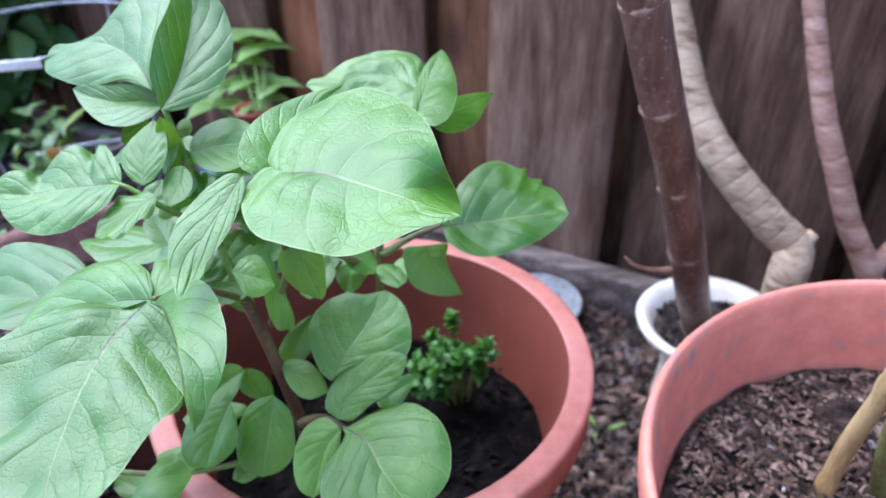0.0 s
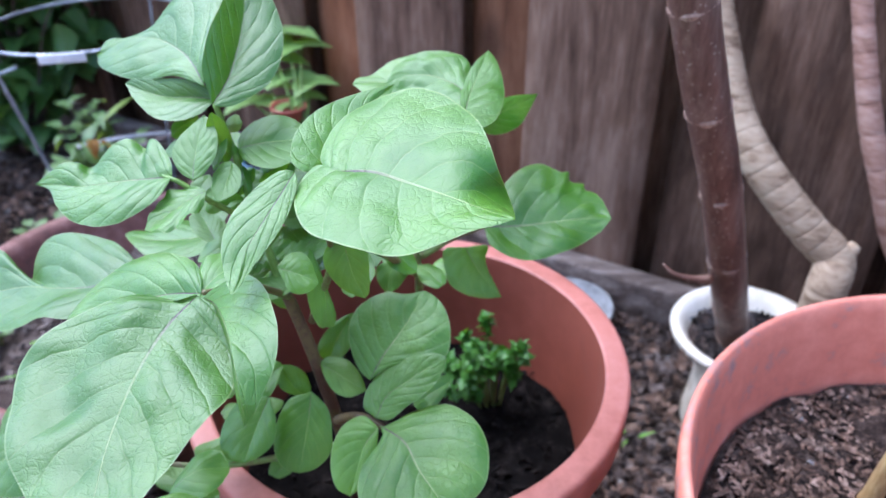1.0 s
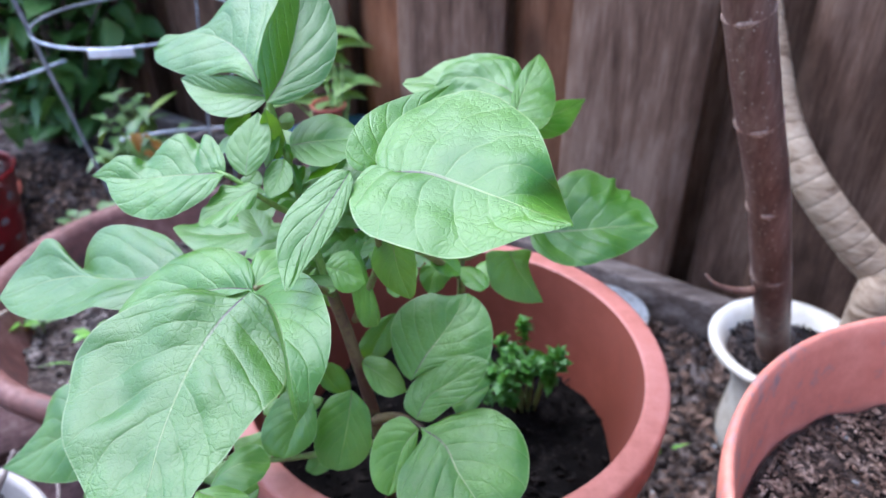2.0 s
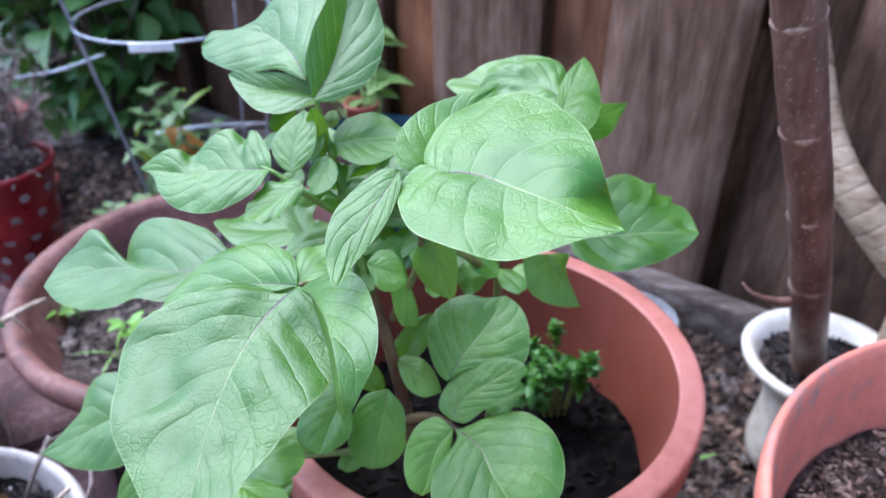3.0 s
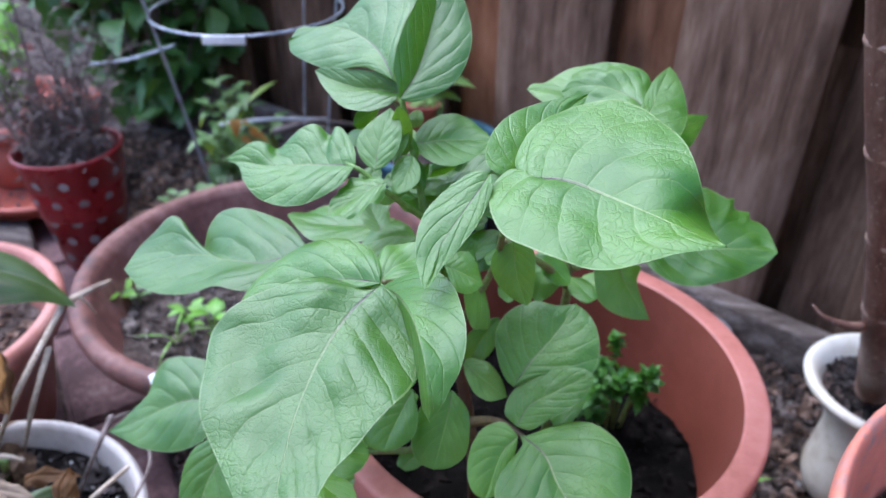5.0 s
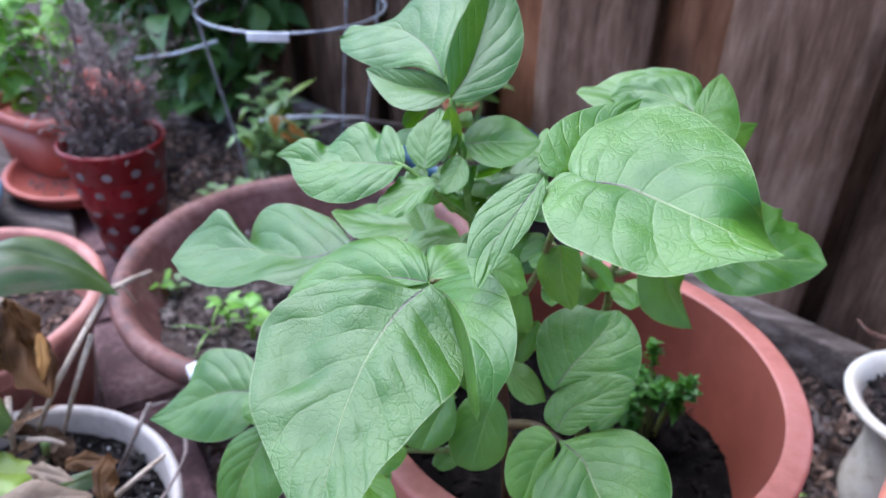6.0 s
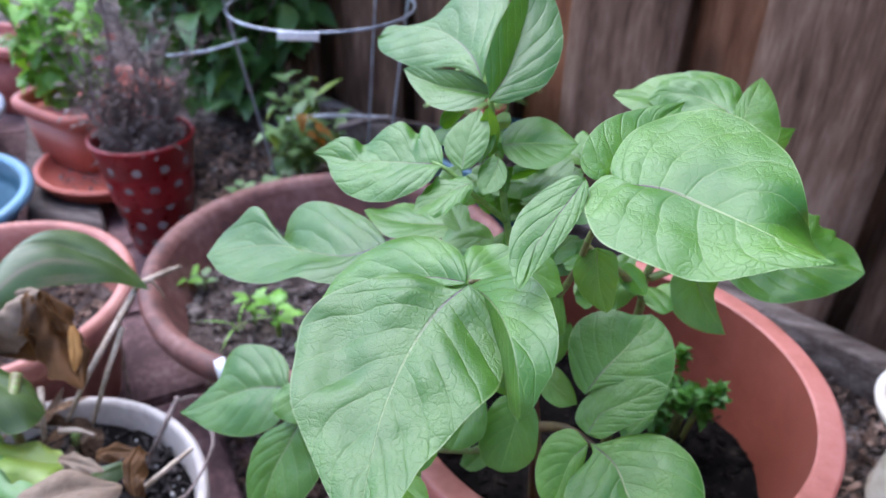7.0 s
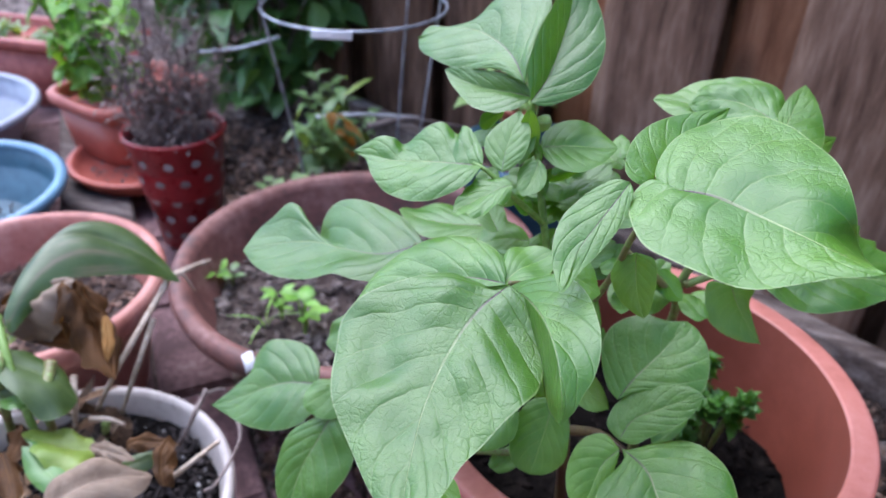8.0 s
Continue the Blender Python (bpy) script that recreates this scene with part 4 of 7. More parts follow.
shaped((-0.1315, 0.3467, 0.5156), (-0.0920, 0.3598, 0.5151), (0.09, -0.23, 0.97), [(0.319, 0.035), (0.649, 0.023)],
       [(0.035, 0.234), (0.214, 0.476), (0.493, 0.588), (0.729, 0.514), (0.915, 0.223)],
       [(0.038, -0.226), (0.199, -0.413), (0.442, -0.467), (0.709, -0.337), (0.907, -0.126)], dome=0.06)
leaf((-0.1390, 0.3470, 0.5290), (-0.1370, 0.3360, 0.5230), (-0.1380, 0.3230, 0.5140), (-0.1330, 0.3370, 0.5240), (-0.1430, 0.3390, 0.5220), 0.05, 0.05, quilt=0.02)
leaf((-0.1510, 0.3560, 0.5220), (-0.1650, 0.3550, 0.5150), (-0.1780, 0.3540, 0.5080), (-0.1660, 0.3610, 0.5160), (-0.1610, 0.3480, 0.5120), 0.05, 0.05, quilt=0.02)
leaf((-0.1590, 0.3810, 0.4420), (-0.1940, 0.3820, 0.4350), (-0.2300, 0.3880, 0.4350), (-0.1870, 0.3600, 0.4360), (-0.1980, 0.4060, 0.4360), 0.1, 0.1, quilt=0.02)
shaped((-0.1871, 0.3167, 0.4605), (-0.3080, 0.3174, 0.4277), (-0.25, -0.27, 0.93), [(0.187, 0.062), (0.413, 0.014), (0.592, -0.042), (0.791, -0.046)],
       [(0.002, 0.154), (0.107, 0.218), (0.252, 0.244, 0.02), (0.37, 0.224, 0.04), (0.5, 0.225, 0.02), (0.614, 0.201), (0.756, 0.167), (0.884, 0.101), (0.955, 0.041)],
       [(0.076, -0.093), (0.179, -0.189), (0.33, -0.273), (0.473, -0.316), (0.58, -0.317, -0.02), (0.638, -0.243, -0.04), (0.644, -0.131, -0.05), (0.701, -0.199), (0.762, -0.266, 0.04), (0.839, -0.291, 0.05), (0.908, -0.225, 0.03), (0.986, -0.138)], dome=0.05, quilt=0.007, lumps=0.035)
shaped((-0.2629, 0.3182, 0.3273), (-0.3435, 0.3013, 0.2960), (-0.25, -0.42, 0.87), [(0.268, -0.062), (0.474, -0.06), (0.731, -0.02)],
       [(0.004, 0.188), (0.106, 0.304), (0.273, 0.337), (0.477, 0.299), (0.694, 0.209), (0.842, 0.107)],
       [(0.027, -0.203), (0.173, -0.394), (0.368, -0.481), (0.531, -0.485), (0.631, -0.403, -0.02), (0.659, -0.244), (0.802, -0.13), (0.897, -0.056)], dome=0.06, quilt=0.007)
shaped((-0.2402, 0.2946, 0.3328), (-0.2558, 0.2475, 0.2760), (-0.26, -0.71, 0.66), [(0.297, -0.03), (0.62, -0.059)],
       [(0.06, 0.21), (0.286, 0.374), (0.598, 0.345), (0.854, 0.206)],
       [(0.164, -0.171), (0.344, -0.311), (0.549, -0.346), (0.745, -0.293), (0.911, -0.177)], dome=0.05)
shaped((-0.0668, 0.3092, 0.3855), (-0.0362, 0.3561, 0.4156), (-0.01, -0.54, 0.84), [(0.265, 0.011), (0.549, -0.013), (0.788, -0.015)],
       [(0.025, 0.126), (0.154, 0.304), (0.303, 0.427), (0.474, 0.478), (0.636, 0.436), (0.796, 0.319), (0.871, 0.143)],
       [(0.144, -0.074), (0.305, -0.243), (0.43, -0.434), (0.565, -0.496), (0.759, -0.419), (0.911, -0.284), (0.99, -0.133)], dome=0.06, quilt=0.007, lumps=0.035)
shaped((-0.0621, 0.2902, 0.3738), (-0.0220, 0.3142, 0.3980), (-0.22, -0.49, 0.84), [(0.233, 0.116), (0.514, 0.096), (0.784, 0.06)],
       [(-0.032, 0.2), (0.144, 0.355), (0.405, 0.39), (0.743, 0.277), (0.944, 0.133)],
       [(0.122, -0.119), (0.335, -0.125), (0.576, -0.143), (0.82, -0.103)], dome=0.06, quilt=0.007, lumps=0.035)
shaped((-0.0594, 0.2867, 0.3717), (-0.0178, 0.2352, 0.3608), (-0.05, -0.24, 0.97), [(0.249, 0.073), (0.506, 0.028), (0.764, 0.011)],
       [(0.07, 0.095), (0.06, 0.241), (0.118, 0.458), (0.234, 0.588), (0.448, 0.648), (0.66, 0.611), (0.84, 0.494), (0.972, 0.318)],
       [(0.134, -0.067), (0.176, -0.259), (0.26, -0.383), (0.426, -0.486), (0.627, -0.48), (0.843, -0.324)], dome=0.07, quilt=0.007, lumps=0.035)
shaped((-0.0607, 0.2882, 0.3689), (-0.0743, 0.2560, 0.3495), (0.00, -0.52, 0.86), [(0.327, -0.084), (0.732, -0.034)],
       [(0.204, 0.067), (0.53, 0.107), (0.849, 0.096)],
       [(-0.075, -0.271), (0.134, -0.481), (0.461, -0.508), (0.756, -0.404), (0.969, -0.21)], dome=0.06, quilt=0.007)
shaped((-0.1237, 0.2988, 0.3820), (-0.1348, 0.2699, 0.3590), (-0.14, -0.58, 0.80), [(0.326, -0.013), (0.687, -0.015)],
       [(0.274, 0.217), (0.585, 0.325), (0.841, 0.202)],
       [(0.173, -0.415), (0.498, -0.529), (0.845, -0.485), (1.028, -0.285)], dome=0.08)
shaped((-0.1024, 0.3099, 0.3751), (-0.1068, 0.2759, 0.3436), (-0.03, -0.68, 0.73), [(0.321, 0.016), (0.676, 0.011)],
       [(0.178, 0.235), (0.441, 0.331), (0.716, 0.35), (0.918, 0.2)],
       [(0.132, -0.269), (0.446, -0.381), (0.761, -0.355), (0.961, -0.216)], dome=0.08)
shaped((-0.1001, 0.3296, 0.3798), (-0.0704, 0.3131, 0.3725), (0.08, -0.29, 0.95), [(0.323, -0.0), (0.683, -0.006)],
       [(0.045, 0.178), (0.298, 0.31), (0.59, 0.266), (0.823, 0.146)],
       [(0.249, -0.185), (0.555, -0.308), (0.831, -0.249)], dome=0.06)
shaped((-0.0727, 0.3055, 0.4868), (-0.0628, 0.2968, 0.4543), (0.20, -0.93, 0.31), [(0.259, -0.032), (0.604, -0.049)],
       [(0.154, 0.24), (0.44, 0.237), (0.745, 0.156), (0.931, 0.082)],
       [(0.059, -0.245), (0.258, -0.382), (0.479, -0.373), (0.714, -0.284), (0.895, -0.13)], dome=0.06)
shaped((-0.1068, 0.2997, 0.4714), (-0.0856, 0.2973, 0.4635), (0.28, -0.42, 0.87), [(0.328, 0.024), (0.678, 0.028)],
       [(0.073, 0.373), (0.335, 0.591), (0.628, 0.441), (0.832, 0.196)],
       [(0.229, -0.226), (0.51, -0.449), (0.834, -0.331)], dome=0.06)
leaf((-0.0970, 0.3320, 0.4620), (-0.0900, 0.3230, 0.4460), (-0.0880, 0.3090, 0.4250), (-0.0840, 0.3160, 0.4340), (-0.0970, 0.3140, 0.4340), 0.1, 0.1, quilt=0.02)
shaped((-0.0120, 0.4040, 0.4159), (0.0127, 0.3871, 0.3871), (0.33, -0.66, 0.67), [(0.312, -0.05), (0.652, -0.051)],
       [(0.205, 0.323), (0.371, 0.141), (0.597, 0.067), (0.822, 0.029)],
       [(-0.169, -0.296), (0.016, -0.475), (0.311, -0.582), (0.59, -0.488), (0.838, -0.258)], dome=0.05)
shaped((-0.0153, 0.4036, 0.4035), (-0.0352, 0.3952, 0.3973), (-0.21, -0.20, 0.96), [(0.292, -0.029), (0.636, -0.061)],
       [(0.211, 0.323), (0.667, 0.356), (0.919, 0.196)],
       [(0.108, -0.376), (0.504, -0.514), (0.811, -0.338)], dome=0.06)
leaf((-0.0470, 0.3770, 0.4260), (-0.0570, 0.3720, 0.4200), (-0.0610, 0.3630, 0.4080), (-0.0510, 0.3640, 0.4150), (-0.0660, 0.3760, 0.4200), 0.1, 0.1, quilt=0.02)
shaped((0.0001, 0.3949, 0.4370), (0.0840, 0.4118, 0.4330), (0.11, -0.34, 0.93), [(0.29, -0.01), (0.588, 0.011), (0.844, 0.02)],
       [(0.101, 0.241), (0.286, 0.442), (0.476, 0.559), (0.616, 0.547), (0.72, 0.488), (0.795, 0.509), (0.78, 0.423), (0.895, 0.405), (0.879, 0.321), (0.958, 0.269), (0.993, 0.152)],
       [(0.01, -0.2), (0.156, -0.302), (0.355, -0.315), (0.568, -0.269), (0.754, -0.175), (0.901, -0.09)], dome=0.05, quilt=0.007, lumps=0.07)
shaped((-0.0336, 0.4085, 0.5220), (-0.0798, 0.4177, 0.5233), (-0.05, -0.37, 0.93), [(0.342, -0.073), (0.714, -0.09)],
       [(0.005, 0.255), (0.362, 0.243), (0.748, 0.162)],
       [(0.228, -0.611), (0.479, -0.575), (0.667, -0.441), (0.823, -0.205), (0.972, -0.126)], dome=0.05)
shaped((-0.0078, 0.3950, 0.5224), (-0.0593, 0.4122, 0.5250), (-0.09, -0.40, 0.91), [(0.257, -0.173), (0.569, -0.249), (0.833, -0.182)],
       [(0.024, 0.134), (0.247, 0.185), (0.623, 0.176), (0.873, 0.084)],
       [(0.013, -0.253, -0.04), (0.161, -0.485, -0.06), (0.309, -0.631, -0.02), (0.545, -0.641, 0.02), (0.786, -0.556, 0.02), (0.96, -0.411), (1.007, -0.172)], dome=0.06, lumps=0.08)
shaped((-0.0129, 0.3681, 0.5227), (0.0020, 0.4391, 0.5372), (-0.04, -0.19, 0.98), [(0.317, 0.014), (0.649, 0.01)],
       [(0.298, 0.086), (0.584, 0.093), (0.746, 0.073), (0.889, 0.038)],
       [(-0.103, -0.147), (0.037, -0.24), (0.309, -0.251), (0.575, -0.195), (0.81, -0.109), (0.938, -0.047)], dome=0.07)
shaped((-0.0059, 0.4016, 0.5060), (0.0388, 0.4928, 0.4871), (0.72, -0.22, 0.66), [(0.342, -0.008), (0.687, -0.01)],
       [(0.273, 0.083), (0.647, 0.061), (0.837, 0.029)],
       [(0.039, -0.072), (0.194, -0.124), (0.463, -0.137), (0.719, -0.08)], dome=0.06)
leaf((-0.1710, 0.2500, 0.3570), (-0.1580, 0.2610, 0.3620), (-0.1420, 0.2670, 0.3580), (-0.1600, 0.2740, 0.3630), (-0.1500, 0.2480, 0.3580), 0.1, 0.1, quilt=0.02)
leaf((-0.1620, 0.2230, 0.3880), (-0.1500, 0.2190, 0.3870), (-0.1300, 0.2100, 0.3870), (-0.1420, 0.2260, 0.3870), (-0.1540, 0.2060, 0.3880), 0.1, 0.1, quilt=0.02)
leaf((-0.1320, 0.3460, 0.4560), (-0.1480, 0.3430, 0.4560), (-0.1640, 0.3370, 0.4500), (-0.1450, 0.3300, 0.4530), (-0.1520, 0.3570, 0.4590), 0.1, 0.1, quilt=0.02)
leaf((-0.1160, 0.3650, 0.4810), (-0.1070, 0.3710, 0.4860), (-0.0960, 0.3890, 0.4930), (-0.1170, 0.3830, 0.4890), (-0.0980, 0.3660, 0.4860), 0.1, 0.1, quilt=0.02)
leaf((-0.1340, 0.3550, 0.4700), (-0.1380, 0.3590, 0.4770), (-0.1490, 0.3560, 0.4750), (-0.1430, 0.3500, 0.4740), (-0.1420, 0.3610, 0.4810), 0.1, 0.1, quilt=0.02)
leaf((-0.1390, 0.3580, 0.4400), (-0.1260, 0.3630, 0.4430), (-0.1110, 0.3760, 0.4400), (-0.1290, 0.3760, 0.4460), (-0.1200, 0.3480, 0.4370), 0.1, 0.1, quilt=0.02)
leaf((-0.1460, 0.3230, 0.4610), (-0.1410, 0.3150, 0.4560), (-0.1260, 0.3060, 0.4490), (-0.1280, 0.3140, 0.4620), (-0.1420, 0.3070, 0.4540), 0.1, 0.1, quilt=0.02)
leaf((-0.1240, 0.3660, 0.3930), (-0.1330, 0.3730, 0.4050), (-0.1470, 0.3850, 0.4080), (-0.1440, 0.3710, 0.4050), (-0.1260, 0.3760, 0.4080), 0.1, 0.1, quilt=0.02)
leaf((-0.0210, 0.3520, 0.3440), (-0.0310, 0.3440, 0.3430), (-0.0450, 0.3340, 0.3420), (-0.0340, 0.3290, 0.3400), (-0.0300, 0.3520, 0.3470), 0.1, 0.1, quilt=0.02)
leaf((-0.1510, 0.2650, 0.3380), (-0.1620, 0.2560, 0.3370), (-0.1720, 0.2470, 0.3350), (-0.1580, 0.2450, 0.3370), (-0.1640, 0.2640, 0.3410), 0.1, 0.1, quilt=0.02)
leaf((-0.1260, 0.3380, 0.3690), (-0.1380, 0.3280, 0.3660), (-0.1500, 0.3160, 0.3610), (-0.1350, 0.3130, 0.3610), (-0.1440, 0.3370, 0.3720), 0.1, 0.1, quilt=0.02)
leaf((-0.0800, 0.3490, 0.4640), (-0.0890, 0.3420, 0.4560), (-0.0950, 0.3340, 0.4450), (-0.0810, 0.3350, 0.4540), (-0.0960, 0.3460, 0.4550), 0.1, 0.1, quilt=0.02)
leaf((-0.1330, 0.3530, 0.4860), (-0.1220, 0.3550, 0.4860), (-0.1120, 0.3540, 0.4820), (-0.1230, 0.3620, 0.4870), (-0.1200, 0.3480, 0.4830), 0.1, 0.1, quilt=0.02)
leaf((-0.1550, 0.3550, 0.4560), (-0.1620, 0.3570, 0.4620), (-0.1740, 0.3620, 0.4640), (-0.1640, 0.3500, 0.4600), (-0.1610, 0.3650, 0.4650), 0.1, 0.1, quilt=0.02)
leaf((-0.0580, 0.3710, 0.4370), (-0.0500, 0.3680, 0.4300), (-0.0410, 0.3640, 0.4230), (-0.0460, 0.3750, 0.4320), (-0.0560, 0.3590, 0.4290), 0.1, 0.1, quilt=0.02)
leaf((-0.1100, 0.3290, 0.3510), (-0.1190, 0.3310, 0.3570), (-0.1280, 0.3380, 0.3690), (-0.1250, 0.3260, 0.3600), (-0.1150, 0.3380, 0.3660), 0.1, 0.1, quilt=0.02)
leaf((-0.1570, 0.3210, 0.3880), (-0.1630, 0.3140, 0.3790), (-0.1750, 0.3050, 0.3680), (-0.1550, 0.3010, 0.3750), (-0.1760, 0.3210, 0.3750), 0.1, 0.1, quilt=0.02)
leaf((-0.2240, 0.3370, 0.3920), (-0.2330, 0.3270, 0.3800), (-0.2530, 0.3150, 0.3680), (-0.2280, 0.3100, 0.3720), (-0.2520, 0.3330, 0.3770), 0.1, 0.1, quilt=0.02)
leaf((-0.2340, 0.3140, 0.3430), (-0.2450, 0.3050, 0.3410), (-0.2600, 0.2900, 0.3320), (-0.2360, 0.2890, 0.3330), (-0.2590, 0.3080, 0.3400), 0.1, 0.1, quilt=0.02)
leaf((-0.0830, 0.3620, 0.3930), (-0.0920, 0.3520, 0.3810), (-0.0980, 0.3430, 0.3690), (-0.0840, 0.3460, 0.3780), (-0.1030, 0.3500, 0.3810), 0.1, 0.1, quilt=0.02)
leaf((-0.1270, 0.2470, 0.4920), (-0.1220, 0.2580, 0.4940), (-0.1080, 0.2750, 0.4970), (-0.1290, 0.2710, 0.4970), (-0.1100, 0.2540, 0.4940), 0.3, 0.2, quilt=0.02)
leaf((-0.1600, 0.3840, 0.4730), (-0.1470, 0.3810, 0.4710), (-0.1340, 0.3770, 0.4690), (-0.1460, 0.3880, 0.4740), (-0.1500, 0.3730, 0.4690), 0.3, 0.3, quilt=0.02)
leaf((-0.1550, 0.3790, 0.4800), (-0.1420, 0.3780, 0.4790), (-0.1300, 0.3780, 0.4780), (-0.1430, 0.3860, 0.4820), (-0.1430, 0.3710, 0.4770), 0.3, 0.3, quilt=0.02)
leaf((-0.1680, 0.3610, 0.4770), (-0.1660, 0.3700, 0.4800), (-0.1630, 0.3790, 0.4830), (-0.1720, 0.3710, 0.4810), (-0.1590, 0.3680, 0.4790), 0.3, 0.3, quilt=0.02)
leaf((-0.1450, 0.3740, 0.4380), (-0.1580, 0.3770, 0.4400), (-0.1700, 0.3800, 0.4420), (-0.1590, 0.3700, 0.4380), (-0.1550, 0.3840, 0.4420), 0.3, 0.3, quilt=0.02)
leaf((-0.0950, 0.4130, 0.4760), (-0.0970, 0.4020, 0.4720), (-0.0980, 0.3920, 0.4680), (-0.0900, 0.4020, 0.4710), (-0.1030, 0.4030, 0.4730), 0.3, 0.3, quilt=0.02)
leaf((-0.1740, 0.3900, 0.4640), (-0.1650, 0.3790, 0.4590), (-0.1570, 0.3690, 0.4550), (-0.1590, 0.3850, 0.4610), (-0.1730, 0.3750, 0.4580), 0.3, 0.3, quilt=0.02)
leaf((-0.1290, 0.3760, 0.4640), (-0.1190, 0.3740, 0.4630), (-0.1100, 0.3720, 0.4620), (-0.1190, 0.3800, 0.4650), (-0.1210, 0.3680, 0.4610), 0.3, 0.3, quilt=0.02)
leaf((-0.1490, 0.3650, 0.4550), (-0.1520, 0.3520, 0.4510), (-0.1540, 0.3410, 0.4480), (-0.1430, 0.3520, 0.4500), (-0.1600, 0.3550, 0.4520), 0.3, 0.3, quilt=0.02)
leaf((-0.1330, 0.3750, 0.4570), (-0.1380, 0.3850, 0.4610), (-0.1440, 0.3940, 0.4650), (-0.1440, 0.3810, 0.4600), (-0.1320, 0.3870, 0.4610), 0.3, 0.3, quilt=0.02)
leaf((-0.1140, 0.3970, 0.4750), (-0.1180, 0.4070, 0.4790), (-0.1210, 0.4160, 0.4820), (-0.1230, 0.4040, 0.4780), (-0.1110, 0.4080, 0.4790), 0.3, 0.3, quilt=0.02)
leaf((-0.0920, 0.3930, 0.4950), (-0.0930, 0.4020, 0.4990), (-0.0940, 0.4110, 0.5020), (-0.0980, 0.4010, 0.4980), (-0.0870, 0.4020, 0.4980), 0.3, 0.3, quilt=0.02)
leaf((-0.1220, 0.3960, 0.4920), (-0.1230, 0.4080, 0.4970), (-0.1240, 0.4190, 0.5010), (-0.1300, 0.4060, 0.4970), (-0.1150, 0.4070, 0.4960), 0.3, 0.3, quilt=0.02)
leaf((-0.0890, 0.4020, 0.4860), (-0.1000, 0.4070, 0.4880), (-0.1110, 0.4110, 0.4900), (-0.1020, 0.4000, 0.4860), (-0.0960, 0.4130, 0.4900), 0.3, 0.3, quilt=0.02)
leaf((-0.1120, 0.4050, 0.4690), (-0.1250, 0.4010, 0.4680), (-0.1360, 0.3970, 0.4670), (-0.1210, 0.3940, 0.4650), (-0.1260, 0.4080, 0.4710), 0.3, 0.3, quilt=0.02)
leaf((-0.1810, 0.3050, 0.3240), (-0.1630, 0.3090, 0.3240), (-0.1460, 0.3130, 0.3240), (-0.1670, 0.3180, 0.3260), (-0.1610, 0.3000, 0.3220), 0.3, 0.3, quilt=0.02)
leaf((-0.1640, 0.3230, 0.3420), (-0.1480, 0.3240, 0.3420), (-0.1340, 0.3250, 0.3410), (-0.1500, 0.3320, 0.3440), (-0.1490, 0.3160, 0.3400), 0.3, 0.3, quilt=0.02)
leaf((-0.1530, 0.3060, 0.3720), (-0.1540, 0.3160, 0.3740), (-0.1560, 0.3260, 0.3770), (-0.1620, 0.3150, 0.3740), (-0.1470, 0.3160, 0.3740), 0.3, 0.3, quilt=0.02)
leaf((-0.1680, 0.3320, 0.3370), (-0.1530, 0.3290, 0.3350), (-0.1390, 0.3250, 0.3340), (-0.1510, 0.3370, 0.3370), (-0.1570, 0.3220, 0.3340), 0.3, 0.3, quilt=0.02)
leaf((-0.1340, 0.3040, 0.3060), (-0.1270, 0.3140, 0.3080), (-0.1200, 0.3230, 0.3100), (-0.1350, 0.3170, 0.3090), (-0.1200, 0.3100, 0.3070), 0.3, 0.3, quilt=0.02)
leaf((-0.1530, 0.3280, 0.3360), (-0.1410, 0.3330, 0.3370), (-0.1300, 0.3380, 0.3380), (-0.1450, 0.3390, 0.3390), (-0.1380, 0.3270, 0.3350), 0.3, 0.3, quilt=0.02)
leaf((-0.2250, 0.3150, 0.3270), (-0.2430, 0.3100, 0.3260), (-0.2580, 0.3060, 0.3260), (-0.2370, 0.3020, 0.3240), (-0.2450, 0.3190, 0.3290), 0.3, 0.3, quilt=0.02)
leaf((-0.2320, 0.3340, 0.3370), (-0.2410, 0.3210, 0.3340), (-0.2480, 0.3100, 0.3310), (-0.2300, 0.3180, 0.3320), (-0.2500, 0.3270, 0.3360), 0.3, 0.3, quilt=0.02)
leaf((-0.1850, 0.3020, 0.2950), (-0.2030, 0.3090, 0.2970), (-0.2190, 0.3160, 0.3000), (-0.2070, 0.3010, 0.2950), (-0.1960, 0.3160, 0.2990), 0.3, 0.3, quilt=0.02)
leaf((-0.2590, 0.2860, 0.2770), (-0.2490, 0.2990, 0.2800), (-0.2400, 0.3120, 0.2830), (-0.2620, 0.3030, 0.2820), (-0.2390, 0.2930, 0.2780), 0.3, 0.3, quilt=0.02)
leaf((-0.2170, 0.2990, 0.3190), (-0.2280, 0.3050, 0.3210), (-0.2390, 0.3110, 0.3230), (-0.2320, 0.3000, 0.3200), (-0.2230, 0.3100, 0.3220), 0.3, 0.3, quilt=0.02)
leaf((-0.1240, 0.3360, 0.4550), (-0.1280, 0.3280, 0.4530), (-0.1300, 0.3210, 0.4520), (-0.1220, 0.3270, 0.4530), (-0.1320, 0.3310, 0.4540), 0.3, 0.3, quilt=0.03)
leaf((-0.1270, 0.3340, 0.4580), (-0.1320, 0.3270, 0.4570), (-0.1350, 0.3200, 0.4550), (-0.1270, 0.3250, 0.4560), (-0.1360, 0.3300, 0.4580), 0.3, 0.3, quilt=0.03)
leaf((-0.0760, 0.3380, 0.4420), (-0.0750, 0.3280, 0.4400), (-0.0740, 0.3190, 0.4380), (-0.0690, 0.3300, 0.4400), (-0.0810, 0.3270, 0.4400), 0.3, 0.3, quilt=0.03)
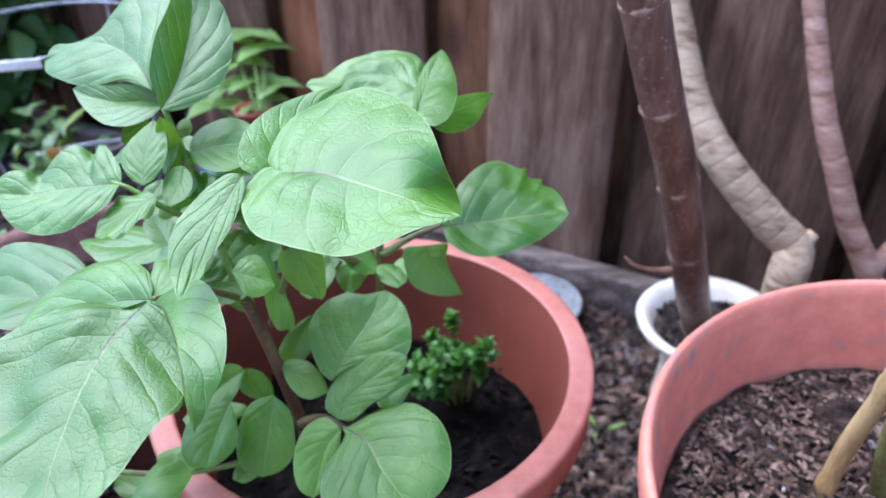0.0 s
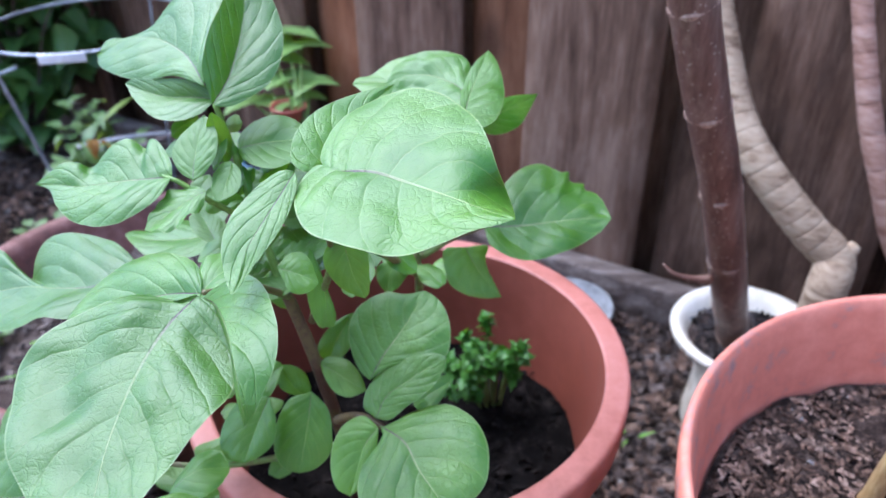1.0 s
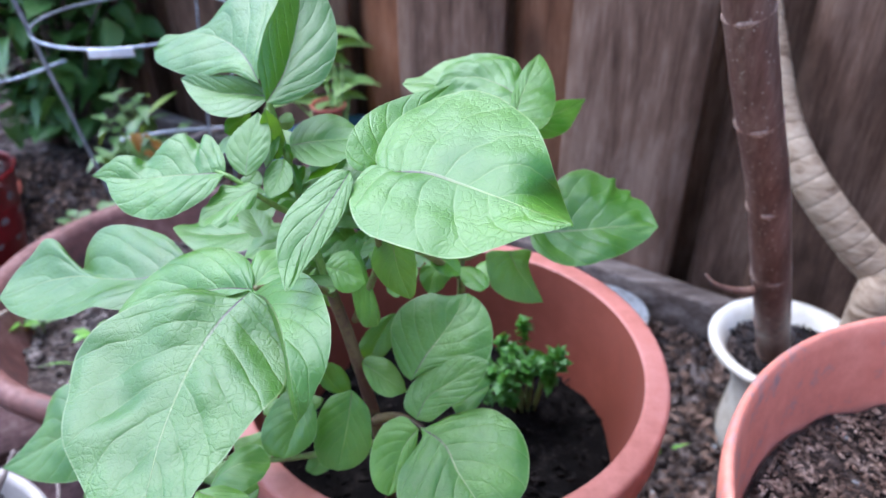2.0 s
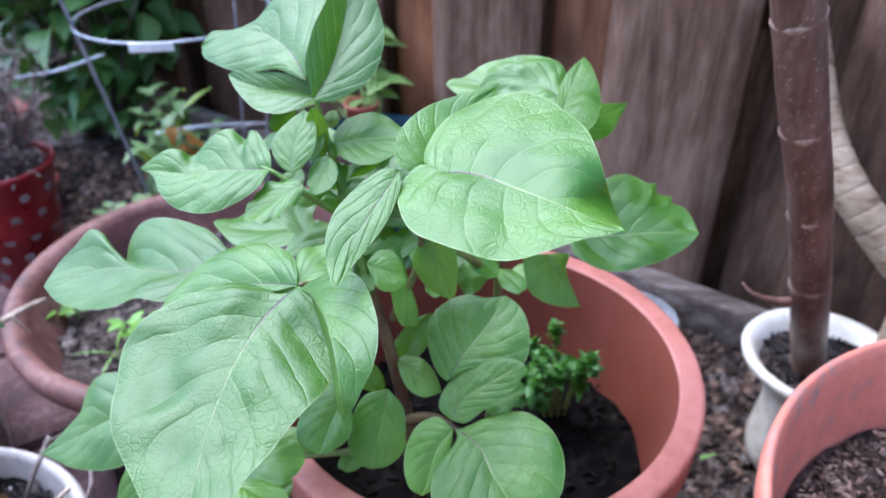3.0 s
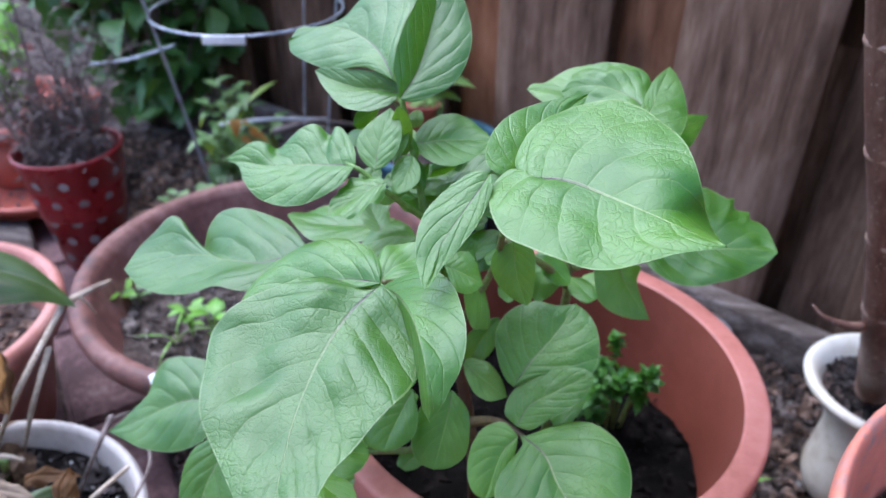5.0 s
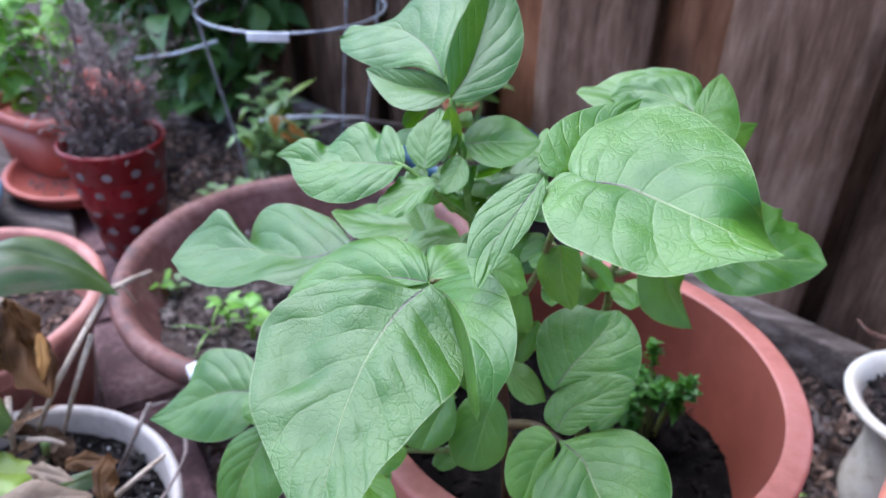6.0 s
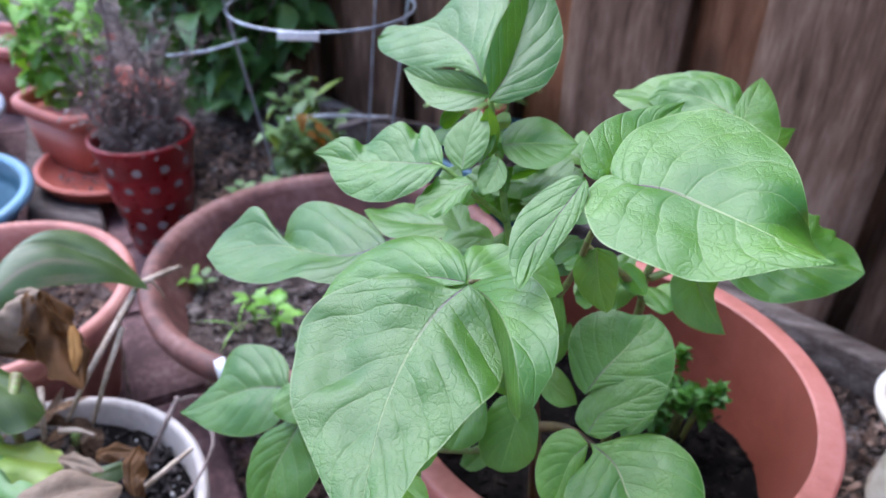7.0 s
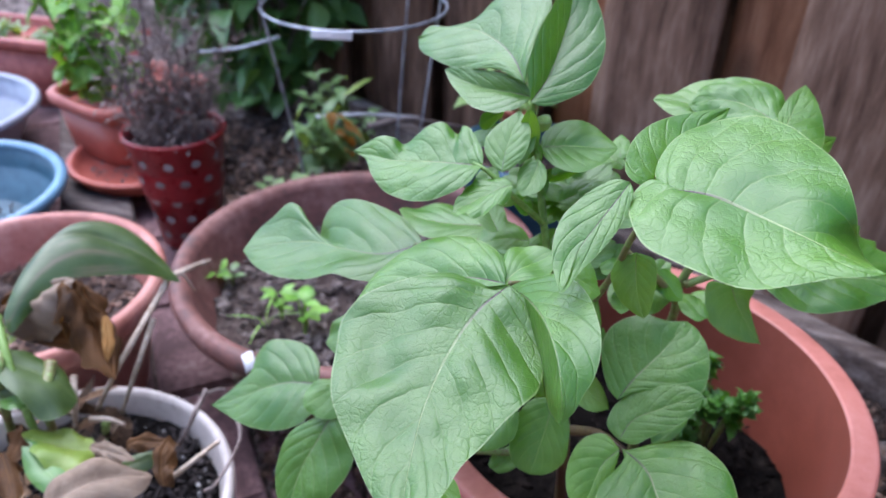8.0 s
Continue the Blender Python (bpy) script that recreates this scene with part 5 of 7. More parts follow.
leaf((-0.1240, 0.3540, 0.4410), (-0.1120, 0.3570, 0.4410), (-0.1020, 0.3590, 0.4420), (-0.1150, 0.3630, 0.4440), (-0.1120, 0.3500, 0.4390), 0.3, 0.3, quilt=0.03)
leaf((-0.0980, 0.3430, 0.4610), (-0.1020, 0.3330, 0.4590), (-0.1050, 0.3250, 0.4570), (-0.0960, 0.3320, 0.4580), (-0.1070, 0.3370, 0.4600), 0.3, 0.3, quilt=0.03)
leaf((-0.0890, 0.3290, 0.4570), (-0.0780, 0.3340, 0.4580), (-0.0690, 0.3390, 0.4590), (-0.0820, 0.3400, 0.4600), (-0.0760, 0.3280, 0.4570), 0.3, 0.3, quilt=0.03)
leaf((-0.1070, 0.3180, 0.4450), (-0.1210, 0.3180, 0.4450), (-0.1340, 0.3180, 0.4460), (-0.1200, 0.3100, 0.4430), (-0.1200, 0.3260, 0.4470), 0.3, 0.3, quilt=0.03)
leaf((-0.1100, 0.3450, 0.4580), (-0.1150, 0.3370, 0.4560), (-0.1190, 0.3300, 0.4550), (-0.1090, 0.3350, 0.4560), (-0.1190, 0.3410, 0.4580), 0.3, 0.3, quilt=0.03)
leaf((-0.1200, 0.3670, 0.4540), (-0.1230, 0.3580, 0.4510), (-0.1260, 0.3490, 0.4490), (-0.1170, 0.3570, 0.4510), (-0.1290, 0.3600, 0.4530), 0.3, 0.3, quilt=0.03)
leaf((-0.1220, 0.3380, 0.4290), (-0.1190, 0.3510, 0.4330), (-0.1170, 0.3630, 0.4360), (-0.1280, 0.3510, 0.4330), (-0.1110, 0.3490, 0.4310), 0.3, 0.3, quilt=0.03)
leaf((-0.1200, 0.3640, 0.4710), (-0.1240, 0.3560, 0.4690), (-0.1280, 0.3490, 0.4670), (-0.1190, 0.3550, 0.4680), (-0.1290, 0.3590, 0.4700), 0.3, 0.3, quilt=0.03)
leaf((-0.1480, 0.3300, 0.4690), (-0.1560, 0.3420, 0.4720), (-0.1640, 0.3530, 0.4760), (-0.1630, 0.3370, 0.4710), (-0.1480, 0.3450, 0.4730), 0.3, 0.3, quilt=0.03)
leaf((-0.1480, 0.3480, 0.4300), (-0.1380, 0.3530, 0.4310), (-0.1290, 0.3570, 0.4320), (-0.1420, 0.3580, 0.4330), (-0.1360, 0.3460, 0.4290), 0.3, 0.3, quilt=0.03)
leaf((-0.0740, 0.3810, 0.4340), (-0.0700, 0.3710, 0.4310), (-0.0660, 0.3630, 0.4280), (-0.0640, 0.3750, 0.4320), (-0.0770, 0.3690, 0.4310), 0.3, 0.3, quilt=0.03)
leaf((-0.0260, 0.3690, 0.4100), (-0.0340, 0.3770, 0.4130), (-0.0420, 0.3840, 0.4150), (-0.0390, 0.3710, 0.4110), (-0.0280, 0.3810, 0.4140), 0.3, 0.3, quilt=0.03)
leaf((-0.0790, 0.3710, 0.4060), (-0.0780, 0.3830, 0.4090), (-0.0770, 0.3930, 0.4130), (-0.0850, 0.3820, 0.4090), (-0.0700, 0.3820, 0.4090), 0.3, 0.3, quilt=0.03)
leaf((-0.0530, 0.4000, 0.4260), (-0.0580, 0.3890, 0.4220), (-0.0630, 0.3790, 0.4190), (-0.0510, 0.3880, 0.4220), (-0.0650, 0.3920, 0.4240), 0.3, 0.3, quilt=0.03)
leaf((-0.0940, 0.3480, 0.4770), (-0.0810, 0.3560, 0.4780), (-0.0690, 0.3620, 0.4800), (-0.0860, 0.3630, 0.4810), (-0.0780, 0.3470, 0.4760), 0.3, 0.3, quilt=0.03)
leaf((-0.1180, 0.3430, 0.4870), (-0.1070, 0.3530, 0.4900), (-0.0970, 0.3630, 0.4930), (-0.1140, 0.3590, 0.4920), (-0.1010, 0.3460, 0.4880), 0.3, 0.3, quilt=0.03)
leaf((-0.1010, 0.3430, 0.4540), (-0.1090, 0.3510, 0.4570), (-0.1170, 0.3590, 0.4600), (-0.1140, 0.3460, 0.4560), (-0.1030, 0.3560, 0.4580), 0.3, 0.3, quilt=0.03)
leaf((-0.1080, 0.3470, 0.4900), (-0.0950, 0.3520, 0.4910), (-0.0820, 0.3570, 0.4920), (-0.0990, 0.3600, 0.4940), (-0.0930, 0.3440, 0.4890), 0.3, 0.3, quilt=0.03)
leaf((-0.1020, 0.3300, 0.4560), (-0.0930, 0.3420, 0.4600), (-0.0850, 0.3540, 0.4620), (-0.1020, 0.3460, 0.4610), (-0.0870, 0.3360, 0.4580), 0.3, 0.3, quilt=0.03)
leaf((-0.1090, 0.3640, 0.4880), (-0.1060, 0.3510, 0.4840), (-0.1030, 0.3390, 0.4800), (-0.0980, 0.3540, 0.4840), (-0.1150, 0.3500, 0.4840), 0.3, 0.3, quilt=0.03)
leaf((-0.1420, 0.3510, 0.4890), (-0.1340, 0.3580, 0.4910), (-0.1270, 0.3650, 0.4930), (-0.1400, 0.3630, 0.4930), (-0.1300, 0.3530, 0.4890), 0.3, 0.3, quilt=0.03)
leaf((-0.1210, 0.3940, 0.4710), (-0.1340, 0.3840, 0.4680), (-0.1450, 0.3760, 0.4660), (-0.1260, 0.3780, 0.4650), (-0.1390, 0.3920, 0.4710), 0.3, 0.3, quilt=0.03)
leaf((-0.1380, 0.3710, 0.4790), (-0.1260, 0.3720, 0.4780), (-0.1150, 0.3730, 0.4780), (-0.1280, 0.3790, 0.4810), (-0.1270, 0.3650, 0.4760), 0.3, 0.3, quilt=0.03)
leaf((-0.1550, 0.4030, 0.4980), (-0.1470, 0.3930, 0.4930), (-0.1390, 0.3840, 0.4900), (-0.1410, 0.3980, 0.4950), (-0.1530, 0.3890, 0.4920), 0.3, 0.3, quilt=0.03)
leaf((-0.1040, 0.3660, 0.4810), (-0.1170, 0.3660, 0.4820), (-0.1280, 0.3650, 0.4820), (-0.1150, 0.3580, 0.4790), (-0.1160, 0.3730, 0.4840), 0.3, 0.3, quilt=0.03)
leaf((-0.1180, 0.3960, 0.4980), (-0.1160, 0.3860, 0.4940), (-0.1140, 0.3760, 0.4910), (-0.1100, 0.3880, 0.4940), (-0.1230, 0.3850, 0.4940), 0.3, 0.3, quilt=0.03)
leaf((-0.1140, 0.3630, 0.4740), (-0.1150, 0.3780, 0.4790), (-0.1170, 0.3910, 0.4840), (-0.1240, 0.3750, 0.4790), (-0.1060, 0.3780, 0.4780), 0.3, 0.3, quilt=0.03)
leaf((-0.1170, 0.3700, 0.4750), (-0.1310, 0.3690, 0.4760), (-0.1430, 0.3680, 0.4760), (-0.1280, 0.3610, 0.4730), (-0.1310, 0.3770, 0.4780), 0.3, 0.3, quilt=0.03)
leaf((-0.1400, 0.3640, 0.4780), (-0.1280, 0.3710, 0.4790), (-0.1170, 0.3770, 0.4810), (-0.1340, 0.3770, 0.4820), (-0.1250, 0.3630, 0.4770), 0.3, 0.3, quilt=0.03)
leaf((-0.0930, 0.3520, 0.4670), (-0.1080, 0.3550, 0.4690), (-0.1210, 0.3580, 0.4700), (-0.1080, 0.3460, 0.4660), (-0.1050, 0.3630, 0.4710), 0.3, 0.3, quilt=0.03)

stem([(-0.088, 0.345, 0.19), (-0.093, 0.336, 0.30), (-0.104, 0.330, 0.388), (-0.114, 0.327, 0.440)], 0.0050, 0.0034, M_STEM_DARK)
stem([(-0.114, 0.327, 0.438), (-0.124, 0.333, 0.480), (-0.133, 0.343, 0.515), (-0.139, 0.346, 0.541)], 0.0024, 0.0015, M_STEM_GREEN)
leaf((-0.1376, 0.3386, 0.5115), (-0.1367, 0.3345, 0.5275), (-0.1374, 0.3346, 0.5408), (-0.1421, 0.3352, 0.5266), (-0.1318, 0.3401, 0.5248), 0.3, 0.3, quilt=0.03, mat=M_LEAF_SMALL)
leaf((-0.1375, 0.3516, 0.5260), (-0.1314, 0.3471, 0.5287), (-0.1272, 0.3476, 0.5292), (-0.1319, 0.3513, 0.5324), (-0.1326, 0.3492, 0.5232), 0.3, 0.3, quilt=0.03, mat=M_YOUNG)
leaf((-0.1296, 0.3409, 0.5076), (-0.1264, 0.3335, 0.5025), (-0.1249, 0.3309, 0.4948), (-0.1241, 0.3373, 0.5014), (-0.1302, 0.3357, 0.5003), 0.3, 0.3, quilt=0.03, mat=M_LEAF)
leaf((-0.1312, 0.3315, 0.4966), (-0.1268, 0.3355, 0.5021), (-0.1240, 0.3443, 0.5051), (-0.1300, 0.3378, 0.5026), (-0.1253, 0.3387, 0.4973), 0.3, 0.3, quilt=0.03, mat=M_LEAF_SMALL)
leaf((-0.1489, 0.3324, 0.4902), (-0.1393, 0.3285, 0.4949), (-0.1318, 0.3293, 0.4968), (-0.1410, 0.3318, 0.4959), (-0.1435, 0.3275, 0.4865), 0.3, 0.3, quilt=0.03, mat=M_LEAF_SMALL)
leaf((-0.1338, 0.3683, 0.4849), (-0.1218, 0.3676, 0.4916), (-0.1113, 0.3715, 0.4959), (-0.1244, 0.3710, 0.4942), (-0.1210, 0.3702, 0.4859), 0.3, 0.3, quilt=0.03, mat=M_LEAF)
leaf((-0.1305, 0.3457, 0.5078), (-0.1315, 0.3411, 0.5147), (-0.1342, 0.3415, 0.5191), (-0.1342, 0.3423, 0.5116), (-0.1309, 0.3461, 0.5156), 0.3, 0.3, quilt=0.03, mat=M_LEAF_SMALL)
leaf((-0.1568, 0.3661, 0.5268), (-0.1613, 0.3563, 0.5247), (-0.1678, 0.3513, 0.5206), (-0.1649, 0.3590, 0.5277), (-0.1623, 0.3578, 0.5175), 0.3, 0.3, quilt=0.03, mat=M_LEAF_SMALL)
stem([(-0.101, 0.329, 0.413), (-0.083, 0.316, 0.461), (-0.076, 0.290, 0.503), (-0.067, 0.268, 0.539), (-0.0645, 0.2640, 0.5432)], 0.0024, 0.0012, name="petiole")
stem([(-0.111, 0.324, 0.435), (-0.116, 0.278, 0.477), (-0.119, 0.253, 0.492), (-0.1225, 0.2450, 0.4965)], 0.0022, 0.0012, name="petiole")
stem([(-0.045, 0.430, 0.19), (-0.044, 0.407, 0.342), (-0.042, 0.387, 0.396), (-0.041, 0.390, 0.425), (-0.019, 0.394, 0.479), (-0.009, 0.391, 0.519)], 0.0042, 0.0020)
stem([(-0.124, 0.332, 0.478), (-0.138, 0.314, 0.501), (-0.151, 0.311, 0.514), (-0.160, 0.314, 0.516)], 0.0019, 0.0011, M_STEM_GREEN, "petiole")
stem([(-0.094, 0.330, 0.330), (-0.074, 0.305, 0.360), (-0.058, 0.289, 0.368)], 0.0035, 0.0018, M_STEM_DARK, "petiole")
stem([(-0.040, 0.387, 0.420), (-0.020, 0.391, 0.431), (0.0, 0.394, 0.438)], 0.0026, 0.0015, name="petiole")
stem([(-0.092, 0.338, 0.30), (-0.163, 0.300, 0.320), (-0.232, 0.303, 0.325), (-0.264, 0.309, 0.325)], 0.0022, 0.0014, name="petiole")
stem([(-0.113, 0.325, 0.437), (-0.154, 0.325, 0.448), (-0.192, 0.314, 0.460)], 0.0019, 0.0012, name="petiole")
stem([(-0.043, 0.385, 0.408), (-0.060, 0.352, 0.445), (-0.077, 0.304, 0.487)], 0.0028, 0.0015, name="petiole")


# ---- plumeria stems before the fence ----
cut = thing("plumeria_cutting", (0.287, 0.640, 0.146), "bare brown plumeria stem with leaf scars in a white jar", "plant stem")
O = cut.location.copy()
bm = bmesh.new()
STEM = [Vector(p) - O for p in ((0.298, 0.652, 0.120), (0.263, 0.591, 0.196), (0.223, 0.542, 0.303), (0.190, 0.521, 0.407), (0.162, 0.503, 0.479), (0.141, 0.495, 0.541), (0.1275, 0.489, 0.585), (0.116, 0.487, 0.636))]
tube(bm, STEM, (0.0160, 0.0166), 14, 22, rings=(0.058, 0.0003))
cane = part("stem", bm, M_BARK_DARK, cut)
line = spline(STEM, 24)
run = 0.0
for a, b in zip(line, line[1:]):
    run += (b - a).length
    if run > 0.082 + 0.03 * noise.noise(a * 31):
        run = 0.0
        d = (b - a).normalized()
        bm = bmesh.new()
        r = 0.0160 + 0.0006 * min(1.0, (a.z + 0.026) / 0.516)
        lathe(bm, [(r - 0.003, -0.0062), (r - 0.0002, -0.0045), (r + 0.0007, -0.0012), (r + 0.0010, 0.0004), (r + 0.0002, 0.0028), (r - 0.003, 0.0045)], 24, wobble=0.10)
        ring = part("leaf_scar", bm, M_SCAR, cane, "pale ring scar")
        ring.matrix_local = Matrix.Translation(a) @ d.to_track_quat("Z", "Y").to_matrix().to_4x4() @ Euler((0.12, 0.05, 0)).to_matrix().to_4x4()
bm = bmesh.new()
tube(bm, [Vector(p) - O for p in ((0.208, 0.537, 0.295), (0.192, 0.532, 0.298), (0.172, 0.531, 0.305), (0.163, 0.536, 0.312))], (0.0044, 0.0010), 6, 8)
part("dead_shoot", bm, M_BARK_DARK, cane, "short dry side shoot")

tree_a = thing("plumeria_tree", (0.518, 0.879, 0.000), "pale ringed plumeria trunk leaning before the fence", "tree")
O = tree_a.location.copy()
bm = bmesh.new()
tube(bm, [Vector(p) - O for p in ((0.40, 0.672, -0.02), (0.388, 0.662, 0.10), (0.376, 0.641, 0.200), (0.386, 0.662, 0.231), (0.360, 0.680, 0.257), (0.313, 0.715, 0.310), (0.286, 0.759, 0.359), (0.273, 0.815, 0.425), (0.264, 0.875, 0.498), (0.262, 0.965, 0.616))], (0.0235, 0.0165), 60, 18, rings=(0.020, -0.0011))
bole = part("trunk", bm, M_BARK_PALE, tree_a)
bm = bmesh.new()
tube(bm, [Vector(p) - O for p in ((0.381, 0.657, 0.223), (0.394, 0.660, 0.237), (0.405, 0.663, 0.250))], (0.019, 0.006), 6, 10, rings=(0.01, 0.002))
part("stub", bm, M_BARK_PALE, bole, "broken branch stub")
tree_b = thing("plumeria_tree", (0.638, 0.819, 0.000), "pinkish young plumeria trunk before the fence", "tree")
O = tree_b.location.copy()
bm = bmesh.new()
tube(bm, [Vector(p) - O for p in ((0.53, 0.63, -0.02), (0.505, 0.645, 0.11), (0.480, 0.661, 0.194), (0.449, 0.677, 0.253), (0.427, 0.688, 0.307), (0.408, 0.705, 0.359), (0.394, 0.723, 0.414), (0.382, 0.747, 0.477), (0.370, 0.775, 0.547))], (0.0168, 0.0096), 48, 16, rings=(0.03, -0.0008))
part("trunk", bm, M_BARK_PINK, tree_b)
bm = bmesh.new()
tube(bm, [Vector(p) - O for p in ((0.480, 0.661, 0.194), (0.498, 0.669, 0.214), (0.522, 0.682, 0.243))], (0.012, 0.007), 6, 10)
part("branch", bm, M_BARK_PINK, tree_b)

# ---- stake and shoot in the faded pot ----
bm = bmesh.new()
tube(bm, [(0.254, 0.318, 0.245), (0.259, 0.318, 0.308), (0.261, 0.309, 0.367), (0.259, 0.302, 0.429)], (0.0065, 0.0058), 12, 12, rings=(0.075, 0.0012))
tagged(part("bamboo_stake", bm, M_BAMBOO), "yellow bamboo stake leaning in a faded pot", "plant stake")
bm = bmesh.new()
tube(bm, [(0.296, 0.317, 0.250), (0.271, 0.302, 0.321), (0.265, 0.300, 0.372)], (0.006, 0.004), 8, 10)
tagged(part("green_shoot", bm, M_STEM), "green plant stem rising from bark soil", "plant stem")

# ---- small dish behind the pot ----
bm = bmesh.new()
lathe(bm, [(0.0, 0.004), (0.035, 0.002), (0.04, 0.006), (0.060, 0.034), (0.063, 0.037), (0.065, 0.034), (0.060, 0.028), (0.038, 0.0), (0.0, 0.0)][::-1], 48, cap=False)
dish = part("dish", bm, M_DISH)
dish.location = (0.134, 0.830, 0.004)
tagged(dish, "small dirty white dish by the fence foot", "dish")

# ---- curly parsley in the potato pot ----
herb = thing("parsley_plant", (0.014, 0.479, 0.200), "small curly parsley plant in dark soil", "plant")
rnd = random.Random(8)
for k in range(17):
    a, r = rnd.uniform(0, 6.283), 0.036 * math.sqrt(rnd.random())
    top = Vector((r * math.cos(a) * 1.1 - 0.010, r * math.sin(a) - 0.012, rnd.uniform(0.028, 0.072) + 1.1 * max(0.0, r * math.cos(a + 0.6))))
    lean = (top + Vector((0, 0, 0.03))).normalized()
    bm = bmesh.new()
    tube(bm, [(top.x * 0.2, top.y * 0.2, -0.01), top * 0.6, top], (0.0014, 0.0008), 4, 5)
    part("stalk", bm, M_STEM, herb)
    bm = bmesh.new()
    for j in range(26):
        q = top + lean * (0.020 * (j / 25 - 0.5))
        d = (Vector((rnd.gauss(0, 1), rnd.gauss(0, 1), rnd.gauss(0.2, 0.5))).normalized() + lean * 0.7).normalized()
        n = rnd.uniform(0.008, 0.015) * (1.1 - 0.5 * j / 25)
        simple_leaf(bm, q, d, Vector((rnd.uniform(-0.6, 0.6), rnd.uniform(-0.6, 0.6), 1)), n, n * rnd.uniform(0.55, 0.85), rnd.uniform(-0.2, 0.8), 7, 2, 0.55, 0.3)
    part("sprig", bm, M_PARSLEY, herb)

# ---- dying lily in the white pot ----
lily = thing("lily_plant", (-0.56, 0.26, 0.09), "half-dead lily with brown and green leaves in a white pot", "plant")
LO = lily.location.copy()


def lily_leaf(base, mid, tip, left, right, mat, label="", **kw):
    bm = bmesh.new()
    blade(bm, *[Vector(p) - LO for p in (base, mid, tip, left, right)], 0.0, 0.0, nv=22, nu=7, **{"quilt": 0.01, "bow": 0.10, "wave": 0.05, "peak": (0.5, 0.5), **kw})
    return part("leaf", bm, mat, lily, label)


lily_leaf((-0.584, 0.347, 0.280), (-0.584, 0.441, 0.308), (-0.502, 0.477, 0.249), (-0.589, 0.470, 0.308), (-0.555, 0.414, 0.283), M_LILY_DRY, "drooping dark green leaf with dry streaks", seed=3)
lily_leaf((-0.601, 0.366, 0.261), (-0.573, 0.387, 0.279), (-0.548, 0.401, 0.288), (-0.588, 0.397, 0.281), (-0.553, 0.361, 0.258), M_DRY_PALE, "papery beige dead leaf", quilt=0.2, wave=0.2, bow=0.35, lumps=0.4, seed=5)
lily_leaf((-0.559, 0.397, 0.288), (-0.523, 0.382, 0.267), (-0.481, 0.349, 0.236), (-0.513, 0.395, 0.263), (-0.532, 0.357, 0.261), M_DRY, "crumpled brown dead leaf", quilt=0.3, wave=0.35, bow=0.4, lumps=0.5, ruffle=0.3, seed=6)
lily_leaf((-0.578, 0.362, 0.244), (-0.552, 0.380, 0.277), (-0.540, 0.399, 0.291), (-0.572, 0.384, 0.265), (-0.524, 0.368, 0.274), M_DRY, "curled brown dead leaf", quilt=0.3, wave=0.4, bow=-0.5, lumps=0.4, ruffle=0.3, seed=15)
lily_leaf((-0.515, 0.388, 0.268), (-0.500, 0.371, 0.259), (-0.493, 0.357, 0.246), (-0.496, 0.374, 0.257), (-0.503, 0.366, 0.258), M_ORANGE_LEAF, "scorched orange leaf edge", quilt=0.2, wave=0.3, lumps=0.3, seed=16)
lily_leaf((-0.604, 0.361, 0.273), (-0.591, 0.375, 0.279), (-0.574, 0.382, 0.272), (-0.594, 0.384, 0.285), (-0.580, 0.360, 0.270), M_DRY, "curled brown dead leaf", quilt=0.3, wave=0.4, bow=0.5, lumps=0.4, seed=17)
lily_leaf((-0.590, 0.339, 0.252), (-0.591, 0.355, 0.259), (-0.587, 0.367, 0.264), (-0.596, 0.355, 0.261), (-0.579, 0.352, 0.258), M_YELLOW, "yellowing leaf", lumps=0.2, seed=18)
lily_leaf((-0.550, 0.295, 0.244), (-0.522, 0.300, 0.237), (-0.507, 0.308, 0.243), (-0.528, 0.309, 0.245), (-0.517, 0.294, 0.236), M_LILY, "dark green leaf", seed=19)
lily_leaf((-0.460, 0.254, 0.215), (-0.485, 0.263, 0.221), (-0.511, 0.274, 0.230), (-0.478, 0.275, 0.217), (-0.485, 0.249, 0.218), M_SHRUB, "dark green leaf", lumps=0.2, seed=20)
lily_leaf((-0.515, 0.248, 0.213), (-0.512, 0.260, 0.220), (-0.515, 0.279, 0.239), (-0.524, 0.265, 0.224), (-0.500, 0.261, 0.225), M_DRY, "curled brown dead leaf", quilt=0.3, wave=0.4, lumps=0.4, seed=21)
lily_leaf((-0.379, 0.274, 0.225), (-0.391, 0.289, 0.235), (-0.394, 0.306, 0.242), (-0.397, 0.287, 0.235), (-0.380, 0.292, 0.233), M_DRY, "curled brown dead leaf", quilt=0.3, wave=0.5, lumps=0.5, seed=22)
lily_leaf((-0.430, 0.296, 0.226), (-0.414, 0.305, 0.231), (-0.389, 0.310, 0.227), (-0.418, 0.310, 0.232), (-0.409, 0.298, 0.229), M_DRY, "curled brown dead leaf", quilt=0.3, wave=0.5, lumps=0.5, seed=23)
lily_leaf((-0.458, 0.287, 0.226), (-0.439, 0.287, 0.226), (-0.415, 0.287, 0.225), (-0.441, 0.294, 0.228), (-0.434, 0.281, 0.224), M_DRY_PALE, "curled straw-coloured dead leaf", quilt=0.3, wave=0.5, lumps=0.5, seed=24)
lily_leaf((-0.556, 0.311, 0.269), (-0.527, 0.320, 0.251), (-0.495, 0.318, 0.233), (-0.537, 0.340, 0.247), (-0.501, 0.287, 0.245), M_LILY, "dark green leaf", seed=7)
lily_leaf((-0.533, 0.282, 0.252), (-0.528, 0.292, 0.246), (-0.514, 0.296, 0.245), (-0.537, 0.299, 0.243), (-0.519, 0.284, 0.249), M_SHRUB, "small dark green leaf", seed=8)
